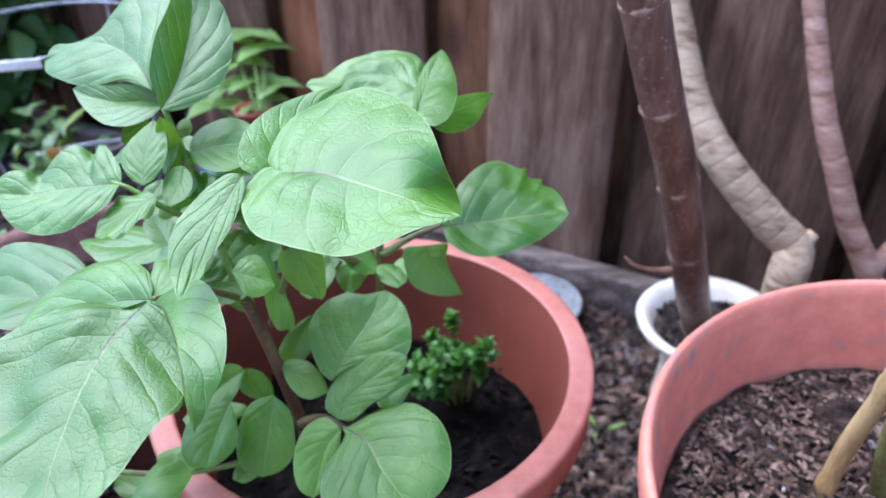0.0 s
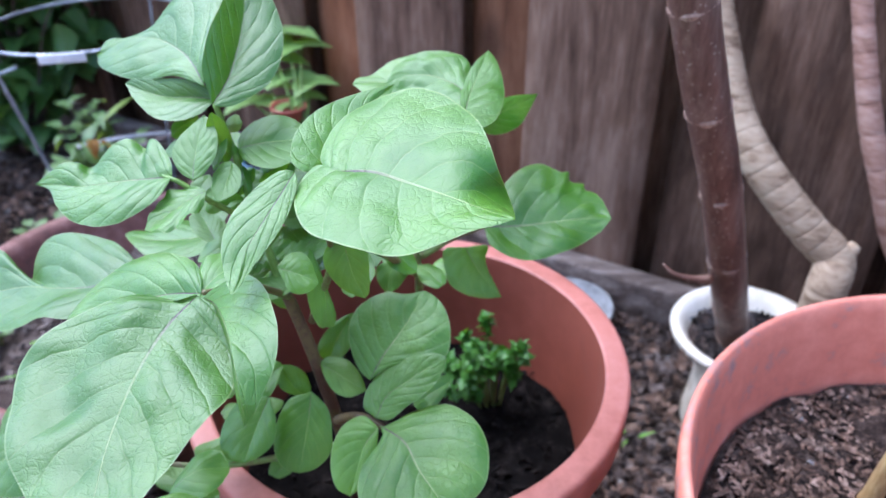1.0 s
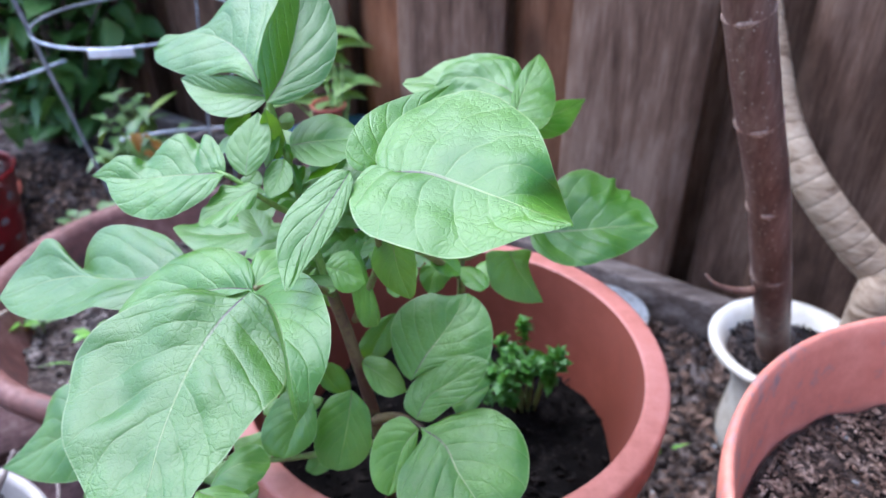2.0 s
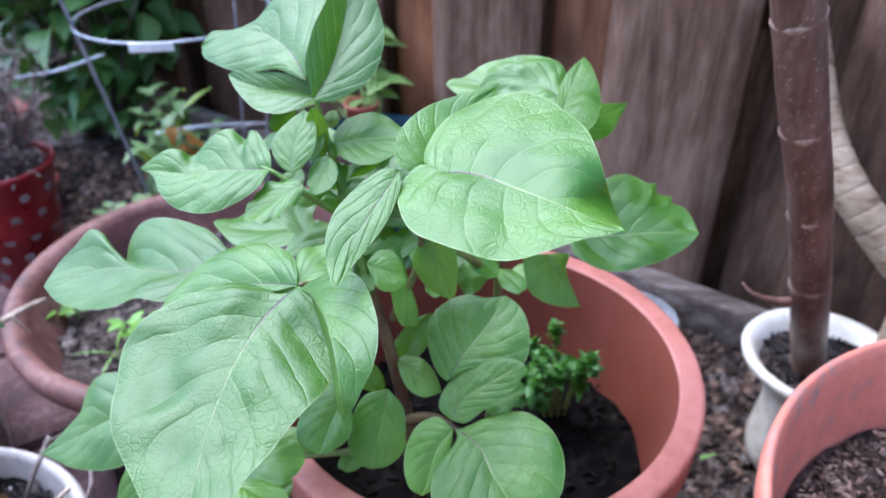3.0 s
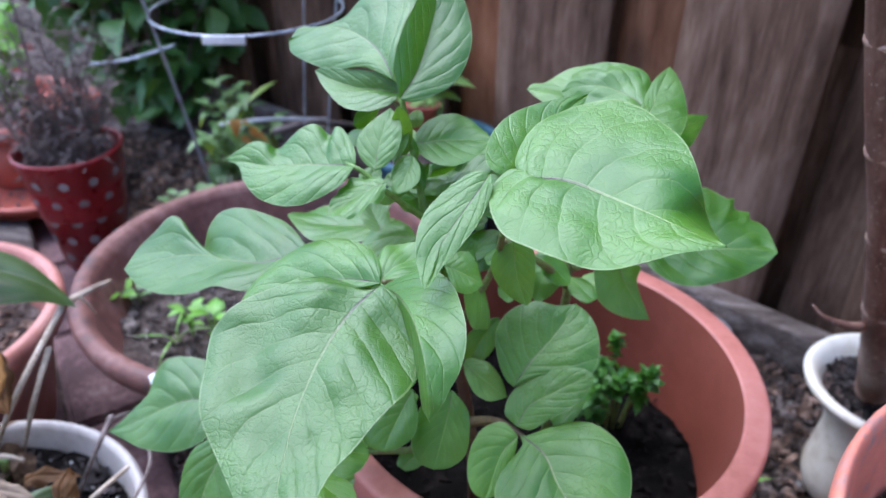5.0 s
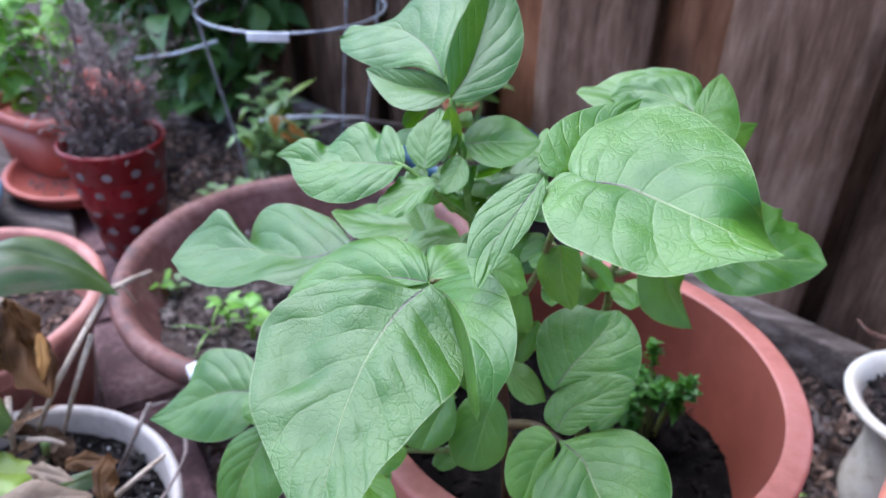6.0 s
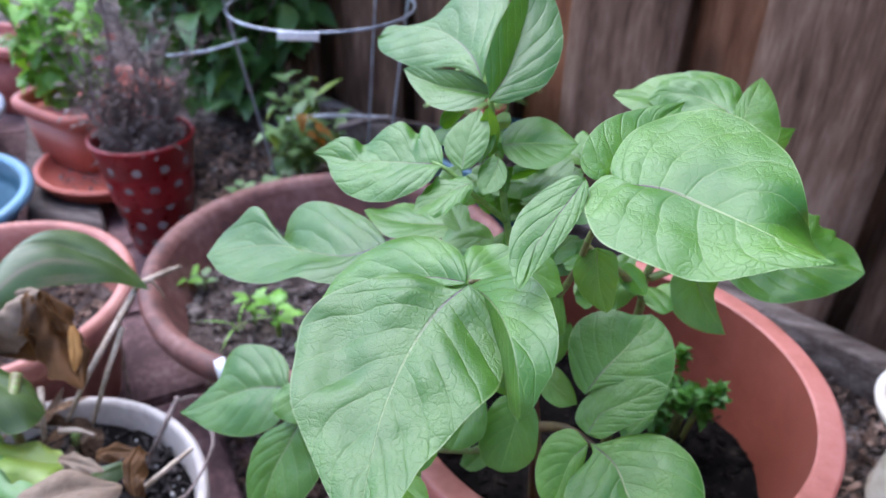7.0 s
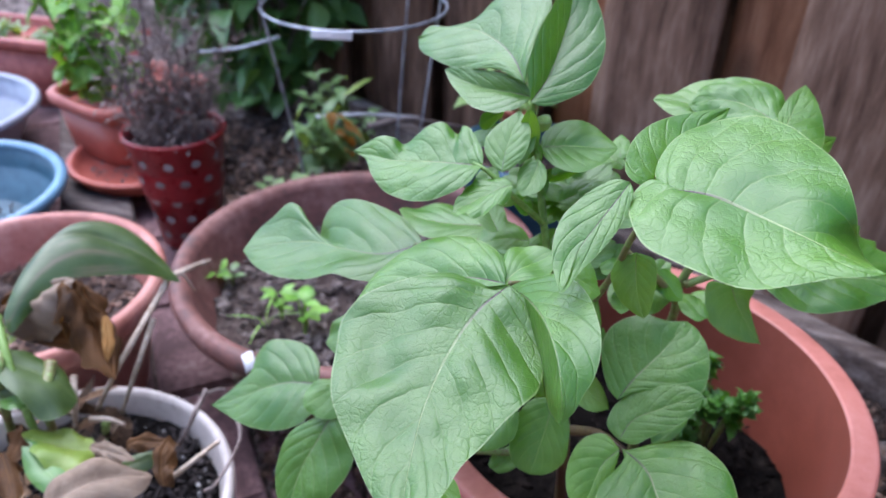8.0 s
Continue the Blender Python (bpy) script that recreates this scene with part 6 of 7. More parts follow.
lily_leaf((-0.468, 0.297, 0.208), (-0.488, 0.284, 0.217), (-0.520, 0.276, 0.228), (-0.466, 0.260, 0.216), (-0.499, 0.299, 0.217), M_YELLOW, "ragged yellow-green leaf", wave=0.15, seed=9)
lily_leaf((-0.447, 0.227, 0.224), (-0.429, 0.260, 0.227), (-0.400, 0.285, 0.215), (-0.453, 0.275, 0.224), (-0.406, 0.247, 0.217), M_DRY_PALE, "withered beige leaf", quilt=0.15, wave=0.15, bow=0.3, seed=10)
lily_leaf((-0.510, 0.253, 0.236), (-0.493, 0.241, 0.230), (-0.469, 0.221, 0.225), (-0.483, 0.242, 0.226), (-0.504, 0.235, 0.226), M_DRY, "curled brown dead leaf", quilt=0.15, wave=0.2, seed=11)
lily_leaf((-0.437, 0.284, 0.211), (-0.424, 0.294, 0.211), (-0.407, 0.309, 0.215), (-0.428, 0.300, 0.213), (-0.417, 0.288, 0.207), M_LILY, "small green leaf", seed=12)
for pts, r, mt in ((((-0.581, 0.339, 0.286), (-0.549, 0.312, 0.267), (-0.518, 0.290, 0.221), (-0.588, 0.343, 0.085)), 0.0038, M_STEM_GREEN),
                   (((-0.573, 0.331, 0.270), (-0.552, 0.300, 0.251), (-0.642, 0.348, 0.085)), 0.005, M_STEM),
                   (((-0.515, 0.473, 0.249), (-0.511, 0.388, 0.215), (-0.594, 0.401, 0.090)), 0.0032, M_STRAW),
                   (((-0.508, 0.436, 0.230), (-0.503, 0.392, 0.199), (-0.561, 0.400, 0.090)), 0.0028, M_STRAW),
                   (((-0.523, 0.345, 0.231), (-0.517, 0.331, 0.208), (-0.585, 0.371, 0.090)), 0.0030, M_STRAW),
                   (((-0.470, 0.349, 0.095), (-0.408, 0.330, 0.174), (-0.400, 0.367, 0.170)), 0.0030, M_STRAW),
                   (((-0.509, 0.335, 0.191), (-0.494, 0.340, 0.192), (-0.478, 0.342, 0.188)), 0.0028, M_STRAW),
                   (((-0.436, 0.405, 0.187), (-0.430, 0.363, 0.178), (-0.477, 0.363, 0.090)), 0.0024, M_TWIG),
                   (((-0.414, 0.401, 0.190), (-0.383, 0.376, 0.175), (-0.375, 0.327, 0.172), (-0.380, 0.313, 0.172)), 0.0020, M_TWIG),
                   (((-0.445, 0.407, 0.175), (-0.426, 0.409, 0.187), (-0.418, 0.411, 0.188)), 0.0020, M_TWIG),
                   (((-0.501, 0.343, 0.181), (-0.558, 0.380, 0.090)), 0.004, M_STEM),
                   (((-0.530, 0.334, 0.254), (-0.520, 0.308, 0.229), (-0.594, 0.360, 0.090)), 0.005, M_STEM)):
    bm = bmesh.new()
    tube(bm, [Vector(p) - LO for p in pts], (r, r * 0.6), 8, 8)
    part("stalk", bm, mt, lily, "" if mt is M_STEM else "dry bent stalk")

crumbs("pot_grit", 60, ring_area(0.18, 0.322, 0.246, 0.272), 0.0036, M_STONE, 33, "pale grit on bark soil", "grit", flat=0.6)
crumbs("jar_gravel", 70, ring_area(0.055, 0.298, 0.625, 0.151), 0.006, M_SOIL_BITS, 34, "grey gravel on the soil of a jar", "gravel", flat=0.6)
rnd = random.Random(41)
bm = bmesh.new()
for k in range(90):
    a, r = rnd.uniform(1.3, 5.0), 0.118 * math.sqrt(rnd.random())
    c = Vector((-0.53 + r * math.cos(a), 0.28 + r * math.sin(a), 0.122 + rnd.uniform(0, 0.035) * (1.0 if math.cos(a) < 0.2 else 0.25)))
    d = (rnd.gauss(0, 1), rnd.gauss(0, 1), rnd.gauss(0, 0.5))
    if k % 3:
        q = rnd.uniform(0.018, 0.045)
        simple_leaf(bm, c, d, (rnd.uniform(-0.6, 0.6), rnd.uniform(-0.6, 0.6), 1), q, q * rnd.uniform(0.25, 0.6), rnd.uniform(-0.6, 1.2), 6, 2, 0.1, rnd.uniform(-0.5, 0.6))
    else:
        e = c + Vector(d).normalized() * rnd.uniform(0.03, 0.07)
        tube(bm, [c, (c + e) / 2 + Vector((0, 0, 0.006)), e], (0.0014, 0.0007), 3, 5)
o = part("leaf_litter", bm, M_LITTER)
o["kind"] = "stuff"
tagged(o, "tangled dry brown leaf litter in a white pot", "leaf litter", kind="stuff")
crumbs("pot_grit", 70, ring_area(0.125, -0.51, 0.28, 0.119), 0.0042, M_STONE, 31, "pale perlite grit on dark soil", "grit", flat=0.7)
# white paint spot on the rim of the clay bowl
bm = bmesh.new()
crumb(bm, (0, 0, 0), 0.012, random.Random(4), 0.25, 1.3)
o = part("bird_dropping", bm, M_PAPER)
o.location = (-0.423, 0.460, 0.180)
tagged(o, "white splash on an old clay rim", "splash")

# ---- weeds and a dry stalk in the wide clay pot ----
def seedling(name, place, label, n, size, mat, seed, spread=0.5, height=0.01, narrow=0.7, teeth=0.0):
    ob = thing(name, place, label, "weed", "weeds in the clay pot")
    rnd = random.Random(seed)
    for k in range(n):
        a = 6.283 * k / n + rnd.uniform(-0.3, 0.3)
        d = Vector((math.cos(a), math.sin(a), rnd.uniform(0.2, 0.9) * (1.2 - spread)))
        s = size * rnd.uniform(0.7, 1.2)
        root = Vector((d.x, d.y, 0)) * s * 0.25 + Vector((0, 0, height * rnd.uniform(0.3, 1.0)))
        bm = bmesh.new()
        tube(bm, [(0, 0, -0.01), root * 0.6, root], (0.0013, 0.0009), 3, 5)
        simple_leaf(bm, root, d, (0, 0, 1), s, s * narrow, rnd.uniform(0.1, 0.5), 7, 2, teeth)
        part("leaf", bm, mat, ob)
    return ob


seedling("weed", (-0.588, 0.640, 0.125), "small round-leaved green seedling in dry soil", 4, 0.022, M_CELERY, 1, height=0.015)
seedling("weed", (-0.566, 0.645, 0.125), "small pale green seedling in dry soil", 4, 0.02, M_SAGE, 2, height=0.015)
seedling("weed", (-0.428, 0.582, 0.125), "leafy bright green weed in dry soil", 9, 0.024, M_CELERY, 3, height=0.06, narrow=0.55, teeth=0.35)
seedling("weed", (-0.467, 0.597, 0.125), "leafy bright green weed in dry soil", 6, 0.017, M_CELERY, 4, height=0.04, narrow=0.55, teeth=0.35)
seedling("weed", (-0.480, 0.581, 0.125), "thin grass-like green weed in dry soil", 4, 0.042, M_CELERY, 5, spread=0.1, height=0.01, narrow=0.07)
seedling("weed", (-0.608, 0.832, 0.140), "low grey-green succulent weed by the rim", 8, 0.022, M_SAGE, 6, height=0.03)
seedling("weed", (-0.573, 0.848, 0.140), "low grey-green succulent weed by the rim", 8, 0.022, M_SAGE, 7, height=0.035)
seedling("weed", (-0.537, 0.862, 0.140), "low grey-green succulent weed by the rim", 7, 0.020, M_SAGE, 9, height=0.03)
tagged(seedling("weed", (0.184, 0.612, 0.0), "thin grass-like green weed on bare soil", 3, 0.028, M_CELERY, 12, spread=0.2, height=0.008, narrow=0.16), group="weeds on the ground")
bm = bmesh.new()
tube(bm, [(-0.555, 0.522, 0.212), (-0.548, 0.558, 0.206), (-0.544, 0.580, 0.200)], (0.004, 0.0025), 6, 7)
tube(bm, [(-0.550, 0.535, 0.211), (-0.545, 0.539, 0.196), (-0.543, 0.543, 0.182)], (0.002, 0.001), 4, 6)
tagged(part("dry_stalk", bm, M_STRAW), "broken dry stalk lying over a clay rim", "dry stalk")

# ---- red spotted bucket of dead twigs ----
BK = Vector((-0.807, 0.880, 0.004))
bucket = thing("bucket_planter", BK, "red metal bucket planter with white dots and dead twigs", "planter")
bm = bmesh.new()
lathe(bm, [(0.0, 0.003), (0.048, 0.0), (0.050, 0.004), (0.0485, 0.012), (0.051, 0.016), (0.0765, 0.192), (0.0800, 0.196), (0.0805, 0.200), (0.0782, 0.203), (0.075, 0.199), (0.0725, 0.17), (0.065, 0.10)], 64)
shell = part("shell", bm, M_RED, bucket)
rnd = random.Random(3)
for row in range(5):
    z = 0.03 + row * 0.034
    for i in range(11):
        a = 2 * math.pi * (i + 0.5 * (row % 2)) / 11
        r = 0.051 + (0.0765 - 0.051) * (z - 0.016) / 0.176 + 0.0006
        bm = bmesh.new()
        mid = bm.verts.new((0, 0, 0.0004))
        ring = [bm.verts.new((0.0074 * math.cos(q), 0.0074 * math.sin(q), 0)) for q in (2 * math.pi * k / 12 for k in range(12))]
        for k in range(12):
            bm.faces.new((mid, ring[k], ring[(k + 1) % 12]))
        d = part("dot", bm, M_DOT, shell)
        d.matrix_local = Matrix.Translation((r * math.cos(a), r * math.sin(a), z)) @ Euler((0, radians(90) + 0.155, a)).to_matrix().to_4x4()
o = part("soil", soil_disc(0.0712, 0.004, 18, 48, seed=9), M_SOIL_DRY, bucket)
o.location = (0, 0, 0.168)
twigs = thing("dead_shrub", BK + Vector((0, 0, 0.168)), "dead bushy plant of tangled grey twigs in a red bucket", "dead plant")
for k in range(80):
    bm = bmesh.new()
    a, lean = rnd.uniform(0, 6.283), rnd.uniform(0.05, 0.85)
    h = rnd.uniform(0.06, 0.32) / (1 + 0.9 * lean)
    p = Vector((rnd.uniform(-0.04, 0.04), rnd.uniform(-0.04, 0.04), -0.01))
    pts = [p.copy()]
    for s in range(5):
        p = p + Vector((math.cos(a) * lean, math.sin(a) * lean, 1.0)).normalized() * h / 5
        a += rnd.uniform(-0.7, 0.7)
        pts.append(p.copy())
        for _ in range(4):
            q = Vector((rnd.gauss(0, 1), rnd.gauss(0, 1), rnd.gauss(0.5, 0.7))).normalized() * rnd.uniform(0.015, 0.045)
            tube(bm, [p, p + q * 0.5 + Vector((0, 0, 0.004)), p + q], (0.0009, 0.0004), 2, 4)
            if rnd.random() < 0.5:
                simple_leaf(bm, p + q, q, (0.2, 0.1, 1), 0.010, 0.004, 0.9, 3, 1)
    tube(bm, pts, (0.0019, 0.0008), 3, 5)
    part("twig", bm, M_TWIG, twigs)
for k in range(4):
    bm = bmesh.new()
    c = Vector((rnd.uniform(-0.04, 0.04), rnd.uniform(-0.04, 0.03), rnd.uniform(0.05, 0.3)))
    for _ in range(6):
        simple_leaf(bm, c, (rnd.gauss(0, 1), rnd.gauss(0, 1), 0.4), (0, 0, 1), 0.014, 0.009, 0.6, 4, 1)
    part("dried_flower", bm, M_RED_PETAL, twigs, "faded red flower head")

# ---- orange saucer and square planter of celery ----
def dish_shape(name, place, r, h, mat, label, category, group="", inner=0.008, slope=0.12):
    bm = bmesh.new()
    r0 = r - h * slope
    lathe(bm, [(0.0, 0.002), (r0 - 0.012, 0.0), (r0 - 0.006, 0.002), (r - 0.010, h - 0.012), (r - 0.002, h - 0.009), (r, h - 0.004), (r - 0.003, h), (r - 0.012, h), (r - 0.016, h - 0.006), (r0 - 0.014, inner), (0.0, inner)], 72)
    ob = part(name, bm, mat)
    ob.location = place
    return tagged(ob, label, category, group)


SC = Vector((-1.005, 1.028, 0.036))
PLANT, PTURN = Vector((-0.070, 0.072, 0.010)), 73.5
dish_shape("saucer", SC, 0.142, 0.028, M_ORANGE, "shallow orange plastic plant saucer with dusty bottom", "saucer", slope=0.3)
crumbs("saucer_dust", 260, ring_area(0.105, SC.x, SC.y, SC.z + 0.011), 0.004, M_STONE, 21, "grey grit lying in the saucer", "grit", flat=0.3)


def squircle(bm, rings, n=64, power=5.0):
    """A tub with rounded corners from (half x, half y, z) steps."""
    loops = []
    for hx, hy, z in rings:
        lp = []
        for i in range(n):
            a = 2 * math.pi * (i + 0.5) / n
            c, s = math.cos(a), math.sin(a)
            k = (abs(c) ** power + abs(s) ** power) ** (-1 / power)
            lp.append(bm.verts.new((hx * c * k, hy * s * k, z)))
        loops.append(lp)
    for a, b in zip(loops, loops[1:]):
        for i in range(n):
            bm.faces.new((a[i], a[(i + 1) % n], b[(i + 1) % n], b[i]))
    bm.faces.new(loops[0][::-1])
    bm.faces.new(loops[-1])


def tub(name, place, turn, hx, hy, h, mat, label, soil_mat=M_SOIL, taper=0.8, rim=0.012):
    ob = thing(name, place, label, "planter")
    ob.rotation_euler = (0, 0, radians(turn))
    bm = bmesh.new()
    squircle(bm, [(hx * taper, hy * taper, 0.0), (hx * taper + 0.003, hy * taper + 0.003, 0.004), (hx - rim, hy - rim, h - 0.024)])
    part("body", bm, mat, ob)
    bm = bmesh.new()
    squircle(bm, [(hx - rim - 0.003, hy - rim - 0.003, h - 0.026), (hx - 0.002, hy - 0.002, h - 0.022), (hx, hy, h - 0.014), (hx, hy, h - 0.005), (hx - 0.004, hy - 0.004, h), (hx - 0.014, hy - 0.014, h), (hx - 0.018, hy - 0.018, h - 0.008), (hx - 0.024, hy - 0.024, h - 0.045)])
    part("rim", bm, mat, ob)
    bm = bmesh.new()
    squircle(bm, [(hx - 0.022, hy - 0.022, h - 0.05), (hx - 0.021, hy - 0.021, h - 0.03)])
    part("soil", bm, soil_mat, ob)
    return ob


tub("square_planter", SC + PLANT, PTURN, 0.127, 0.112, 0.122, M_ORANGE, "orange plastic square planter standing in a saucer")
celery = thing("celery_plant", SC + PLANT + Vector((-0.035, -0.02, 0.085)), "leafy bright green celery in an orange planter", "plant")
rnd = random.Random(12)
celery_leaves = leaf_meshes("leaf", M_CELERY, 2, 0.85, 0.5, 0.3, 9)
for k in range(24):
    a, lean, h = rnd.uniform(0, 6.283), rnd.uniform(0.05, 0.45), rnd.uniform(0.10, 0.30)
    p0 = Vector((rnd.uniform(-0.03, 0.03), rnd.uniform(-0.03, 0.03), -0.01))
    p2 = p0 + Vector((math.cos(a) * lean * h, math.sin(a) * lean * h, h))
    bm = bmesh.new()
    tube(bm, [p0, (p0 + p2) / 2 + Vector((0, 0, 0.01)), p2], (0.003, 0.0015), 4, 6)
    part("stalk", bm, M_STEM_GREEN, celery)
    for j in range(12):
        f = rnd.uniform(0.3, 1.0)
        q = p0 + (p2 - p0) * f
        d = Vector((rnd.gauss(0, 1), rnd.gauss(0, 1), rnd.gauss(0.25, 0.5))).normalized()
        hang_leaf("leaf", celery_leaves[rnd.randrange(5)], celery, q + d * 0.008, d, rnd.uniform(0.022, 0.042), rnd.uniform(-0.5, 0.5))

# ---- red window box with low greens ----
tub("window_box", (-1.66, 1.335, 0.0), 3, 0.30, 0.095, 0.16, M_BOX, "long dull red plastic window box of low greens", taper=0.85)
greens = thing("succulent_plant", (-1.66, 1.335, 0.125), "low grey-green leafy plants in a red window box", "plant")
for k in range(26):
    c = Vector((rnd.uniform(-0.25, 0.22), rnd.uniform(-0.05, 0.05), 0))
    bm = bmesh.new()
    for _ in range(12):
        d = Vector((rnd.gauss(0, 1), rnd.gauss(0, 1), abs(rnd.gauss(0.9, 0.5)))).normalized()
        simple_leaf(bm, c, d, (0.1, 0.1, 1), rnd.uniform(0.03, 0.06), 0.018, 0.5, 5, 1)
    part("rosette", bm, M_SAGE, greens)

# ---- basins ----
def basin(place, r, h, mat, rim_mat, label):
    """A round wash basin: a sloping body with a moulded ring inside, under a rolled rim."""
    ob = thing("basin", place, label, "basin", "plastic basins")
    bm = bmesh.new()
    lathe(bm, [(0.0, 0.0), (r * 0.66, 0.0), (r * 0.69, 0.003), (r - 0.014, h - 0.016), (r - 0.012, h - 0.006), (r - 0.018, h - 0.008), (r * 0.86, h * 0.62), (r * 0.845, h * 0.56), (r * 0.82, h * 0.54), (r * 0.67, 0.010), (r * 0.63, 0.006), (0.0, 0.006)], 80)
    part("body", bm, mat, ob)
    bm = bmesh.new()
    lathe(bm, [(r - 0.020, h - 0.006), (r - 0.017, h - 0.001), (r - 0.010, h + 0.001), (r - 0.003, h - 0.001), (r, h - 0.006), (r - 0.001, h - 0.014), (r - 0.005, h - 0.017)], 80)
    part("rim", bm, rim_mat, ob)
    return ob


basin((-1.172, 0.727, 0.004), 0.196, 0.10, M_BLUE, M_BLUE_RIM, "round blue plastic basin with a little dirt inside")
basin((-1.485, 0.965, 0.004), 0.222, 0.105, M_PALE_BLUE, M_PALE_BLUE, "round pale blue plastic basin behind a darker one")
crumbs("basin_dirt", 120, ring_area(0.12, -1.172, 0.727, 0.016), 0.006, M_SOIL_DRY, 22, "dry dirt on a basin floor", "dirt", flat=0.3)

# ---- tomato cage ----
CG = Vector((-0.530, 0.985, 0.0))
cage = thing("tomato_cage", CG, "galvanised wire tomato cage with a white tag", "plant cage")


def hoop(r, z, n=40, wire=0.0020):
    bm = bmesh.new()
    loops = []
    for i in range(n):
        a = 2 * math.pi * i / n
        c, o = Vector((math.cos(a), math.sin(a), 0)), Vector((0, 0, 1))
        loops.append([bm.verts.new(c * (r + wire * math.cos(q)) + o * (z + wire * math.sin(q))) for q in (2 * math.pi * k / 8 for k in range(8))])
    for i in range(n):
        for k in range(8):
            bm.faces.new((loops[i][k], loops[(i + 1) % n][k], loops[(i + 1) % n][(k + 1) % 8], loops[i][(k + 1) % 8]))
    return part("ring", bm, M_WIRE, cage)


hoop_top = hoop(0.136, 0.40)
for a in (205, 222, 40, 75):
    bm = bmesh.new()
    c = Vector((math.cos(radians(a)), math.sin(radians(a)), 0))
    tube(bm, [c * 0.145 + Vector((0, 0, 0.46)), c * 0.136 + Vector((0, 0, 0.40)), c * 0.10 + Vector((0, 0, 0.16)), c * 0.078 + Vector((0, 0, -0.02))], (0.0016, 0.0016), 5, 7)
    part("leg", bm, M_WIRE, cage)
bm = bmesh.new()
box(bm, (0.055, 0.003, 0.012), pose(0.028, -0.1375, 0.397, 0, 0, 12), 0.001)
part("tag", bm, M_PAPER, hoop_top, "white paper tag")
bm = bmesh.new()
tube(bm, [(-0.915, 1.118, 0.244), (-0.829, 1.118, 0.261), (-0.749, 1.135, 0.286)], (0.0028, 0.0028), 6, 8)
tagged(part("support_wire", bm, M_WIRE), "grey wire strung before the dark shrub", "wire")

# ---- tomato seedling inside the cage ----
tom = thing("tomato_plant", (-0.692, 1.198, 0.000), "straggly grey-green tomato plant with a withered leaf", "plant")
TO = tom.location.copy()
rnd = random.Random(14)
for target in ((-0.686, 1.096, 0.198), (-0.683, 1.138, 0.222), (-0.638, 1.139, 0.222), (-0.637, 1.072, 0.177), (-0.676, 1.048, 0.159), (-0.662, 1.046, 0.113), (-0.616, 1.110, 0.187), (-0.599, 1.093, 0.153), (-0.612, 1.050, 0.152), (-0.580, 1.153, 0.160)):
    e = Vector(target) - TO
    bm = bmesh.new()
    tube(bm, [(0, 0, -0.01), Vector((e.x * 0.3, e.y * 0.3, e.z * 0.6)), e], (0.0025, 0.0012), 5, 6)
    for j in range(18):
        f = 0.30 + 0.70 * j / 17
        q = Vector((e.x * f, e.y * f, e.z * f))
        d = Vector((rnd.gauss(0, 1), rnd.gauss(0, 1), rnd.gauss(0.3, 0.5))).normalized()
        s = rnd.uniform(0.025, 0.05)
        simple_leaf(bm, q, d, (0, 0, 1), s, s * 0.42, 0.7, 8, 2, 0.35)
    part("stem", bm, M_SAGE, tom)
bm = bmesh.new()
for k in range(9):
    c = Vector((-0.597, 1.050, 0.195 - 0.008 * k)) - TO + Vector((rnd.uniform(-0.012, 0.012), rnd.uniform(-0.01, 0.01), 0))
    simple_leaf(bm, c, (rnd.gauss(0, 1), rnd.gauss(0, 1), -0.5), (0, -0.5, 1), rnd.uniform(0.02, 0.035), rnd.uniform(0.012, 0.02), rnd.uniform(0.2, 1.4), 6, 2, 0.25, 0.5)
part("leaf", bm, M_ORANGE_LEAF, tom, "withered orange-yellow leaf")
bm = bmesh.new()
simple_leaf(bm, Vector((-0.610, 1.101, 0.207)) - TO, Vector((-0.579, 1.145, 0.240)) - Vector((-0.610, 1.101, 0.207)), (0, 0, 1), 0.065, 0.016, 0.2)
part("leaf", bm, M_YELLOW, tom, "yellowing leaf")
bm = bmesh.new()
tube(bm, [(-0.651, 1.066, 0.175), (-0.583, 1.110, 0.173), (-0.505, 1.192, 0.147)], (0.004, 0.003), 6, 8)
tagged(part("plastic_label", bm, M_PAPER), "slim white plant label stuck by the cage", "plant label")
bm = bmesh.new()
tube(bm, [(-0.558, 1.077, 0.166), (-0.508, 1.140, 0.163), (-0.452, 1.201, 0.136), (-0.388, 1.254, 0.110)], (0.006, 0.004), 6, 8)
tagged(part("woody_vine", bm, M_TWIG), "thin brown woody stem lying over the soil", "plant stem")

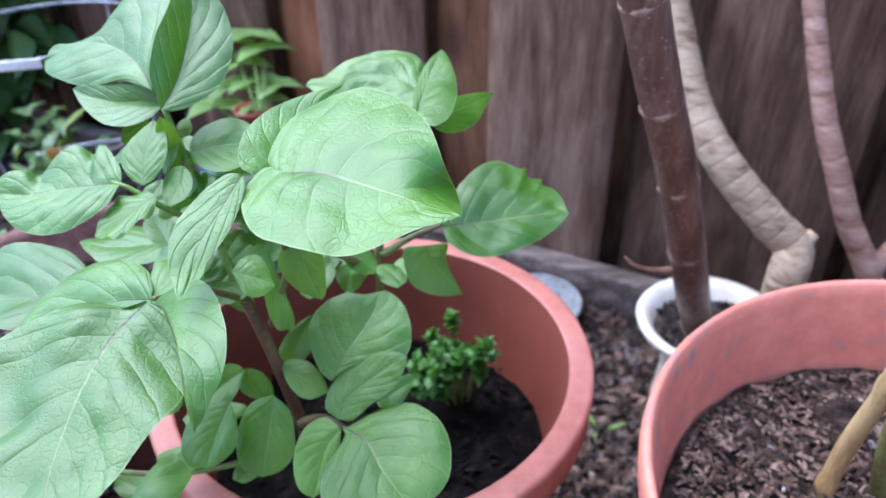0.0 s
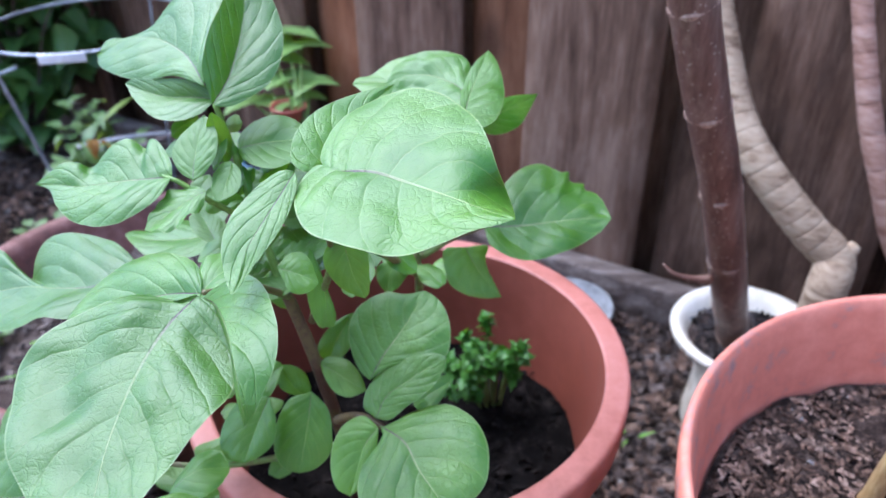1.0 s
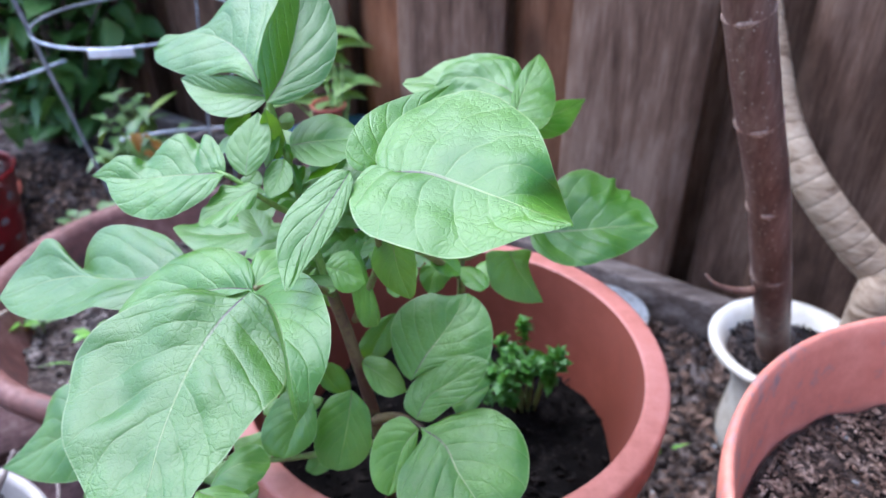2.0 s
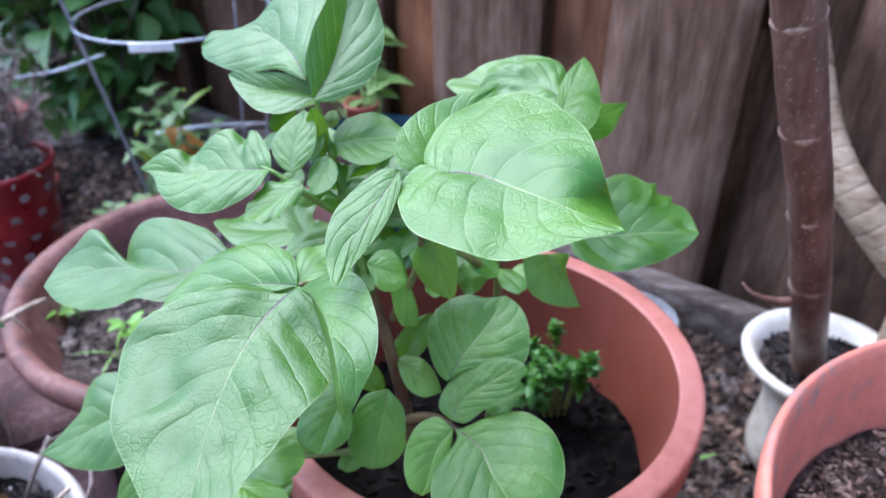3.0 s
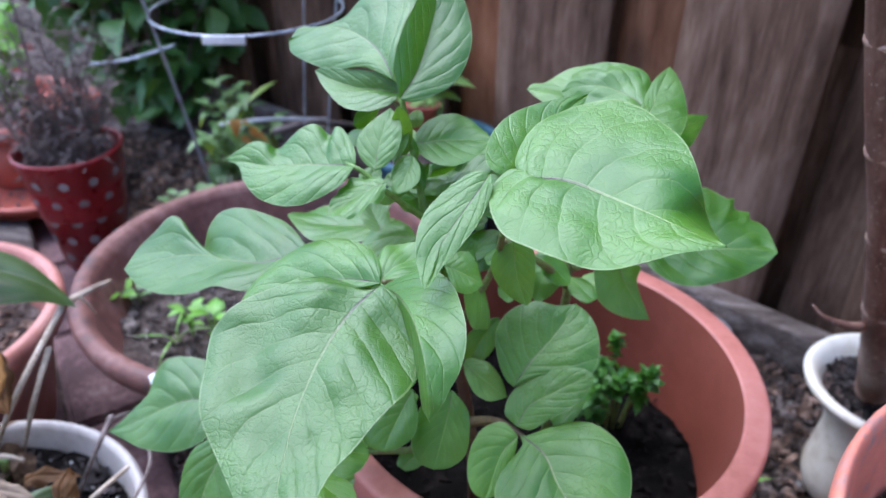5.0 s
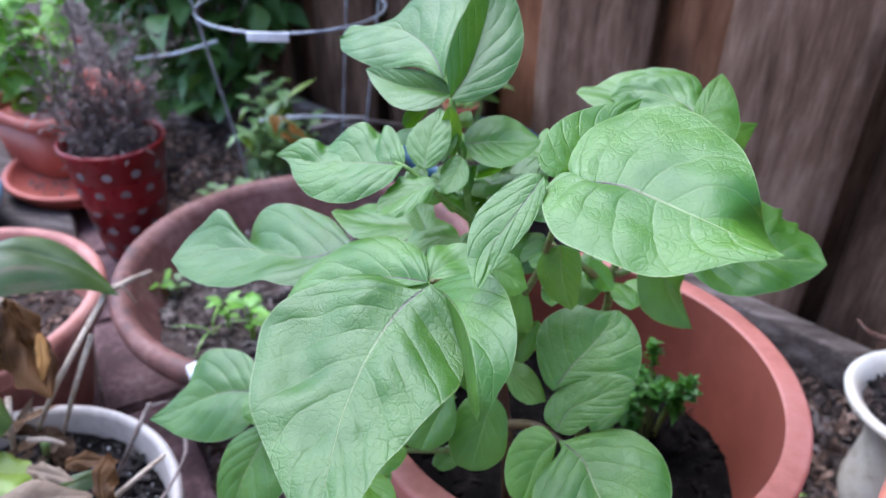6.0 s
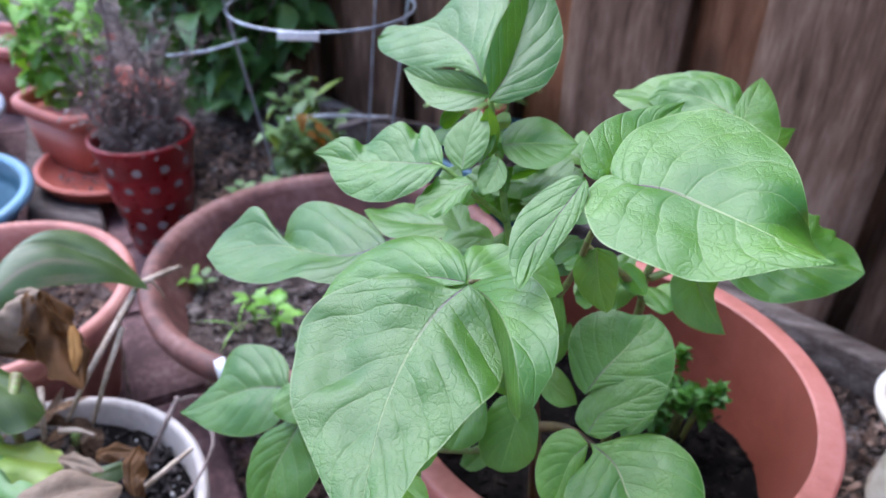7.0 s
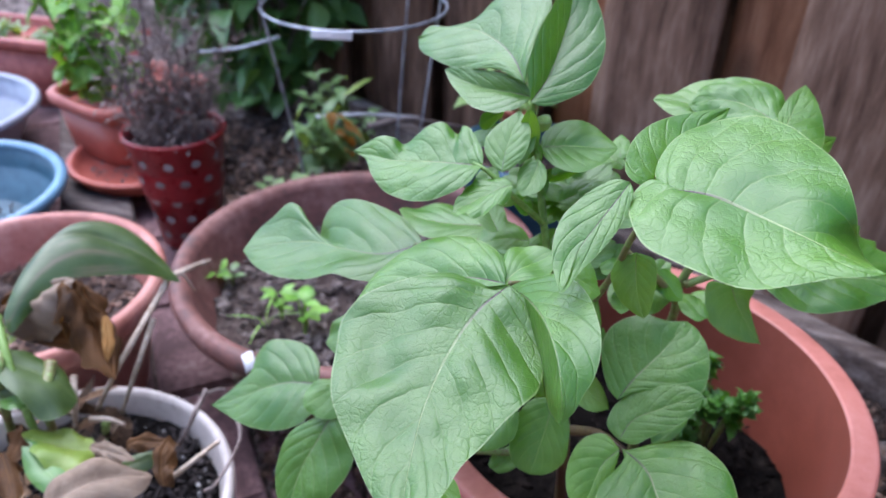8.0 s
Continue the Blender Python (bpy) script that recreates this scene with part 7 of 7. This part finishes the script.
# ---- blue pot with young bedding plant behind the potato ----
BP = Vector((-0.262, 1.02, 0.0))
plant_pot("blue_pot", BP, [(0.0, 0.003), (0.075, 0.0), (0.08, 0.006), (0.100, 0.168), (0.108, 0.184), (0.111, 0.194), (0.109, 0.203), (0.103, 0.204), (0.099, 0.197), (0.095, 0.15), (0.085, 0.08)], M_BLUE, "round blue plastic pot with a young green plant", 0.094, 0.165, M_SOIL_DRY, 200, 11, rim_from=3)
bed = thing("bedding_plant", BP + Vector((0, 0, 0.165)), "young light green leafy plant in a blue pot", "plant")
BO = bed.location.copy()
for pts in (((-0.308, 1.182, 0.328), 0.055), ((-0.283, 1.159, 0.311), 0.05), ((-0.327, 1.157, 0.290), 0.055), ((-0.298, 1.132, 0.270), 0.05), ((-0.264, 1.116, 0.265), 0.045), ((-0.346, 1.137, 0.259), 0.05), ((-0.363, 1.110, 0.237), 0.05), ((-0.305, 1.099, 0.239), 0.04), ((-0.343, 1.187, 0.318), 0.05), ((-0.273, 1.104, 0.246), 0.035)):
    c, s = Vector(pts[0]) - BO, pts[1]
    bm = bmesh.new()
    tube(bm, [(0, 0, -0.01), Vector((c.x * 0.4, c.y * 0.4, c.z * 0.6)), c], (0.0025, 0.0012), 5, 6)
    part("stem", bm, M_STEM_GREEN, bed)
    for k in range(3):
        a = 2.1 * k + rnd.uniform(-0.3, 0.3)
        bm = bmesh.new()
        simple_leaf(bm, c, (math.cos(a), math.sin(a), 0.25), (0, 0, 1), s, s * 0.8, 0.45, 10, 3, 0.22)
        part("leaf", bm, M_YOUNG, bed)
bm = bmesh.new()
lathe(bm, [(0.0, 0.0), (0.019, 0.0), (0.026, 0.078), (0.029, 0.080), (0.028, 0.084), (0.025, 0.082), (0.022, 0.05), (0.0, 0.05)], 36)
o = part("nursery_pot", bm, M_ORANGE)
o.location = BP + Vector((-0.031, 0.05, 0.162))
tagged(o, "small orange nursery pot sunk in a blue pot", "plant pot")

# ---- dark shrub against the fence ----
shrub = thing("garden_shrub", (-0.98, 1.42, 0.0), "dense dark green leafy shrub against the fence", "shrub")
rnd = random.Random(17)
shrub_leaves = leaf_meshes("leaf", M_SHRUB, 1, 0.72)
inner = bmesh.new()
for k in range(60):
    a, r = rnd.uniform(0, 6.283), rnd.uniform(0.03, 0.30)
    h = rnd.uniform(0.08, 0.85)
    e = Vector((r * math.cos(a) * 1.15, r * math.sin(a) * 0.55, h))
    bm = bmesh.new()
    tube(bm, [(e.x * 0.1, e.y * 0.1, -0.02), Vector((e.x * 0.5, e.y * 0.5, e.z * 0.65)), e], (0.004, 0.0015), 5, 6)
    part("branch", bm, M_TWIG, shrub)
    for j in range(5):
        f = rnd.uniform(0.45, 1.05)
        q = Vector((e.x * f, e.y * f, e.z * f)) + Vector((rnd.uniform(-0.03, 0.03), rnd.uniform(-0.03, 0.03), rnd.uniform(-0.03, 0.03)))
        d = Vector((rnd.gauss(0, 1), rnd.gauss(-0.5, 1), rnd.gauss(0.0, 0.5))).normalized()
        hang_leaf("leaf", shrub_leaves[rnd.randrange(5)], shrub, q, d, rnd.uniform(0.05, 0.095), rnd.uniform(-0.7, 0.7))
    for j in range(6):
        f = rnd.uniform(0.35, 1.0)
        q = Vector((e.x * f, e.y * f + 0.03, e.z * f)) + Vector((rnd.uniform(-0.04, 0.04), rnd.uniform(-0.02, 0.04), rnd.uniform(-0.04, 0.04)))
        d = Vector((rnd.gauss(0, 1), rnd.gauss(-0.3, 1), rnd.gauss(0.1, 0.5))).normalized()
        z = rnd.uniform(0.05, 0.085)
        simple_leaf(inner, q, d, (0, -0.4, 1), z, z * 0.72, 0.4, 6, 2)
part("foliage", inner, M_SHRUB, shrub)["kind"] = "stuff"

# ---- loose stuff on the ground ----
def bed_area(rnd):
    while True:
        x, y = rnd.uniform(-1.2, 0.75), rnd.uniform(0.3, 1.35)
        if Vector((x, y, 0)).dot(FN) < F0 - 0.04 and x + 0.88 * y > -0.02:
            return (x, y, 0.004 + 0.012 * noise.fractal((x * 5, y * 5, 2), 1, 2, 4))


crumbs("bark_mulch", 12000, bed_area, 0.0062, M_CHIP, 31, "brown bark chips strewn over the soil", "bark mulch", flat=0.4, long=1.8)
crumbs("soil_lumps", 5000, bed_area, 0.008, M_GROUND, 32, "small dark clods of garden soil", "soil")
crumbs("pebbles", 200, bed_area, 0.0085, M_STONE, 33, "pale grey pebbles scattered on the soil", "pebbles", flat=0.7)

# ---- brick paving: one brick after another, laid in rows ----
def paver_mesh(seed):
    rnd = random.Random(seed)
    bm = bmesh.new()
    r = bmesh.ops.create_cube(bm, size=1.0, matrix=Matrix.Diagonal((0.196, 0.094, 0.05, 1)))
    bmesh.ops.bevel(bm, geom=[e for e in bm.edges if e.verts[0].co.z + e.verts[1].co.z > 0], offset=0.005, segments=2, affect="EDGES")
    for v in bm.verts:
        v.co += Vector((rnd.uniform(-1, 1), rnd.uniform(-1, 1), rnd.uniform(-0.6, 0.6))) * 0.0012
    me = bpy.data.meshes.new("brick")
    bm.to_mesh(me)
    bm.free()
    me.materials.append(M_BRICK)
    return me


pavers = [paver_mesh(k) for k in range(4)]
rnd = random.Random(41)
PT = radians(-48)
for i in range(-8, 9):
    for j in range(-13, 9):
        p = Vector((-0.8, 0.5, 0)) + Vector((math.cos(PT), math.sin(PT), 0)) * (0.202 * (i + 0.5 * (j % 2))) + Vector((-math.sin(PT), math.cos(PT), 0)) * (0.100 * j)
        if not paved(p.x, p.y):
            continue
        o = new("brick", pavers[rnd.randrange(4)])
        o.parent = paving
        o.matrix_local = Matrix.Translation(p - paving.location + Vector((0, 0, -0.026 + rnd.uniform(-0.002, 0.002)))) @ Euler((rnd.uniform(-0.01, 0.01), rnd.uniform(-0.01, 0.01), PT + rnd.uniform(-0.012, 0.012))).to_matrix().to_4x4()
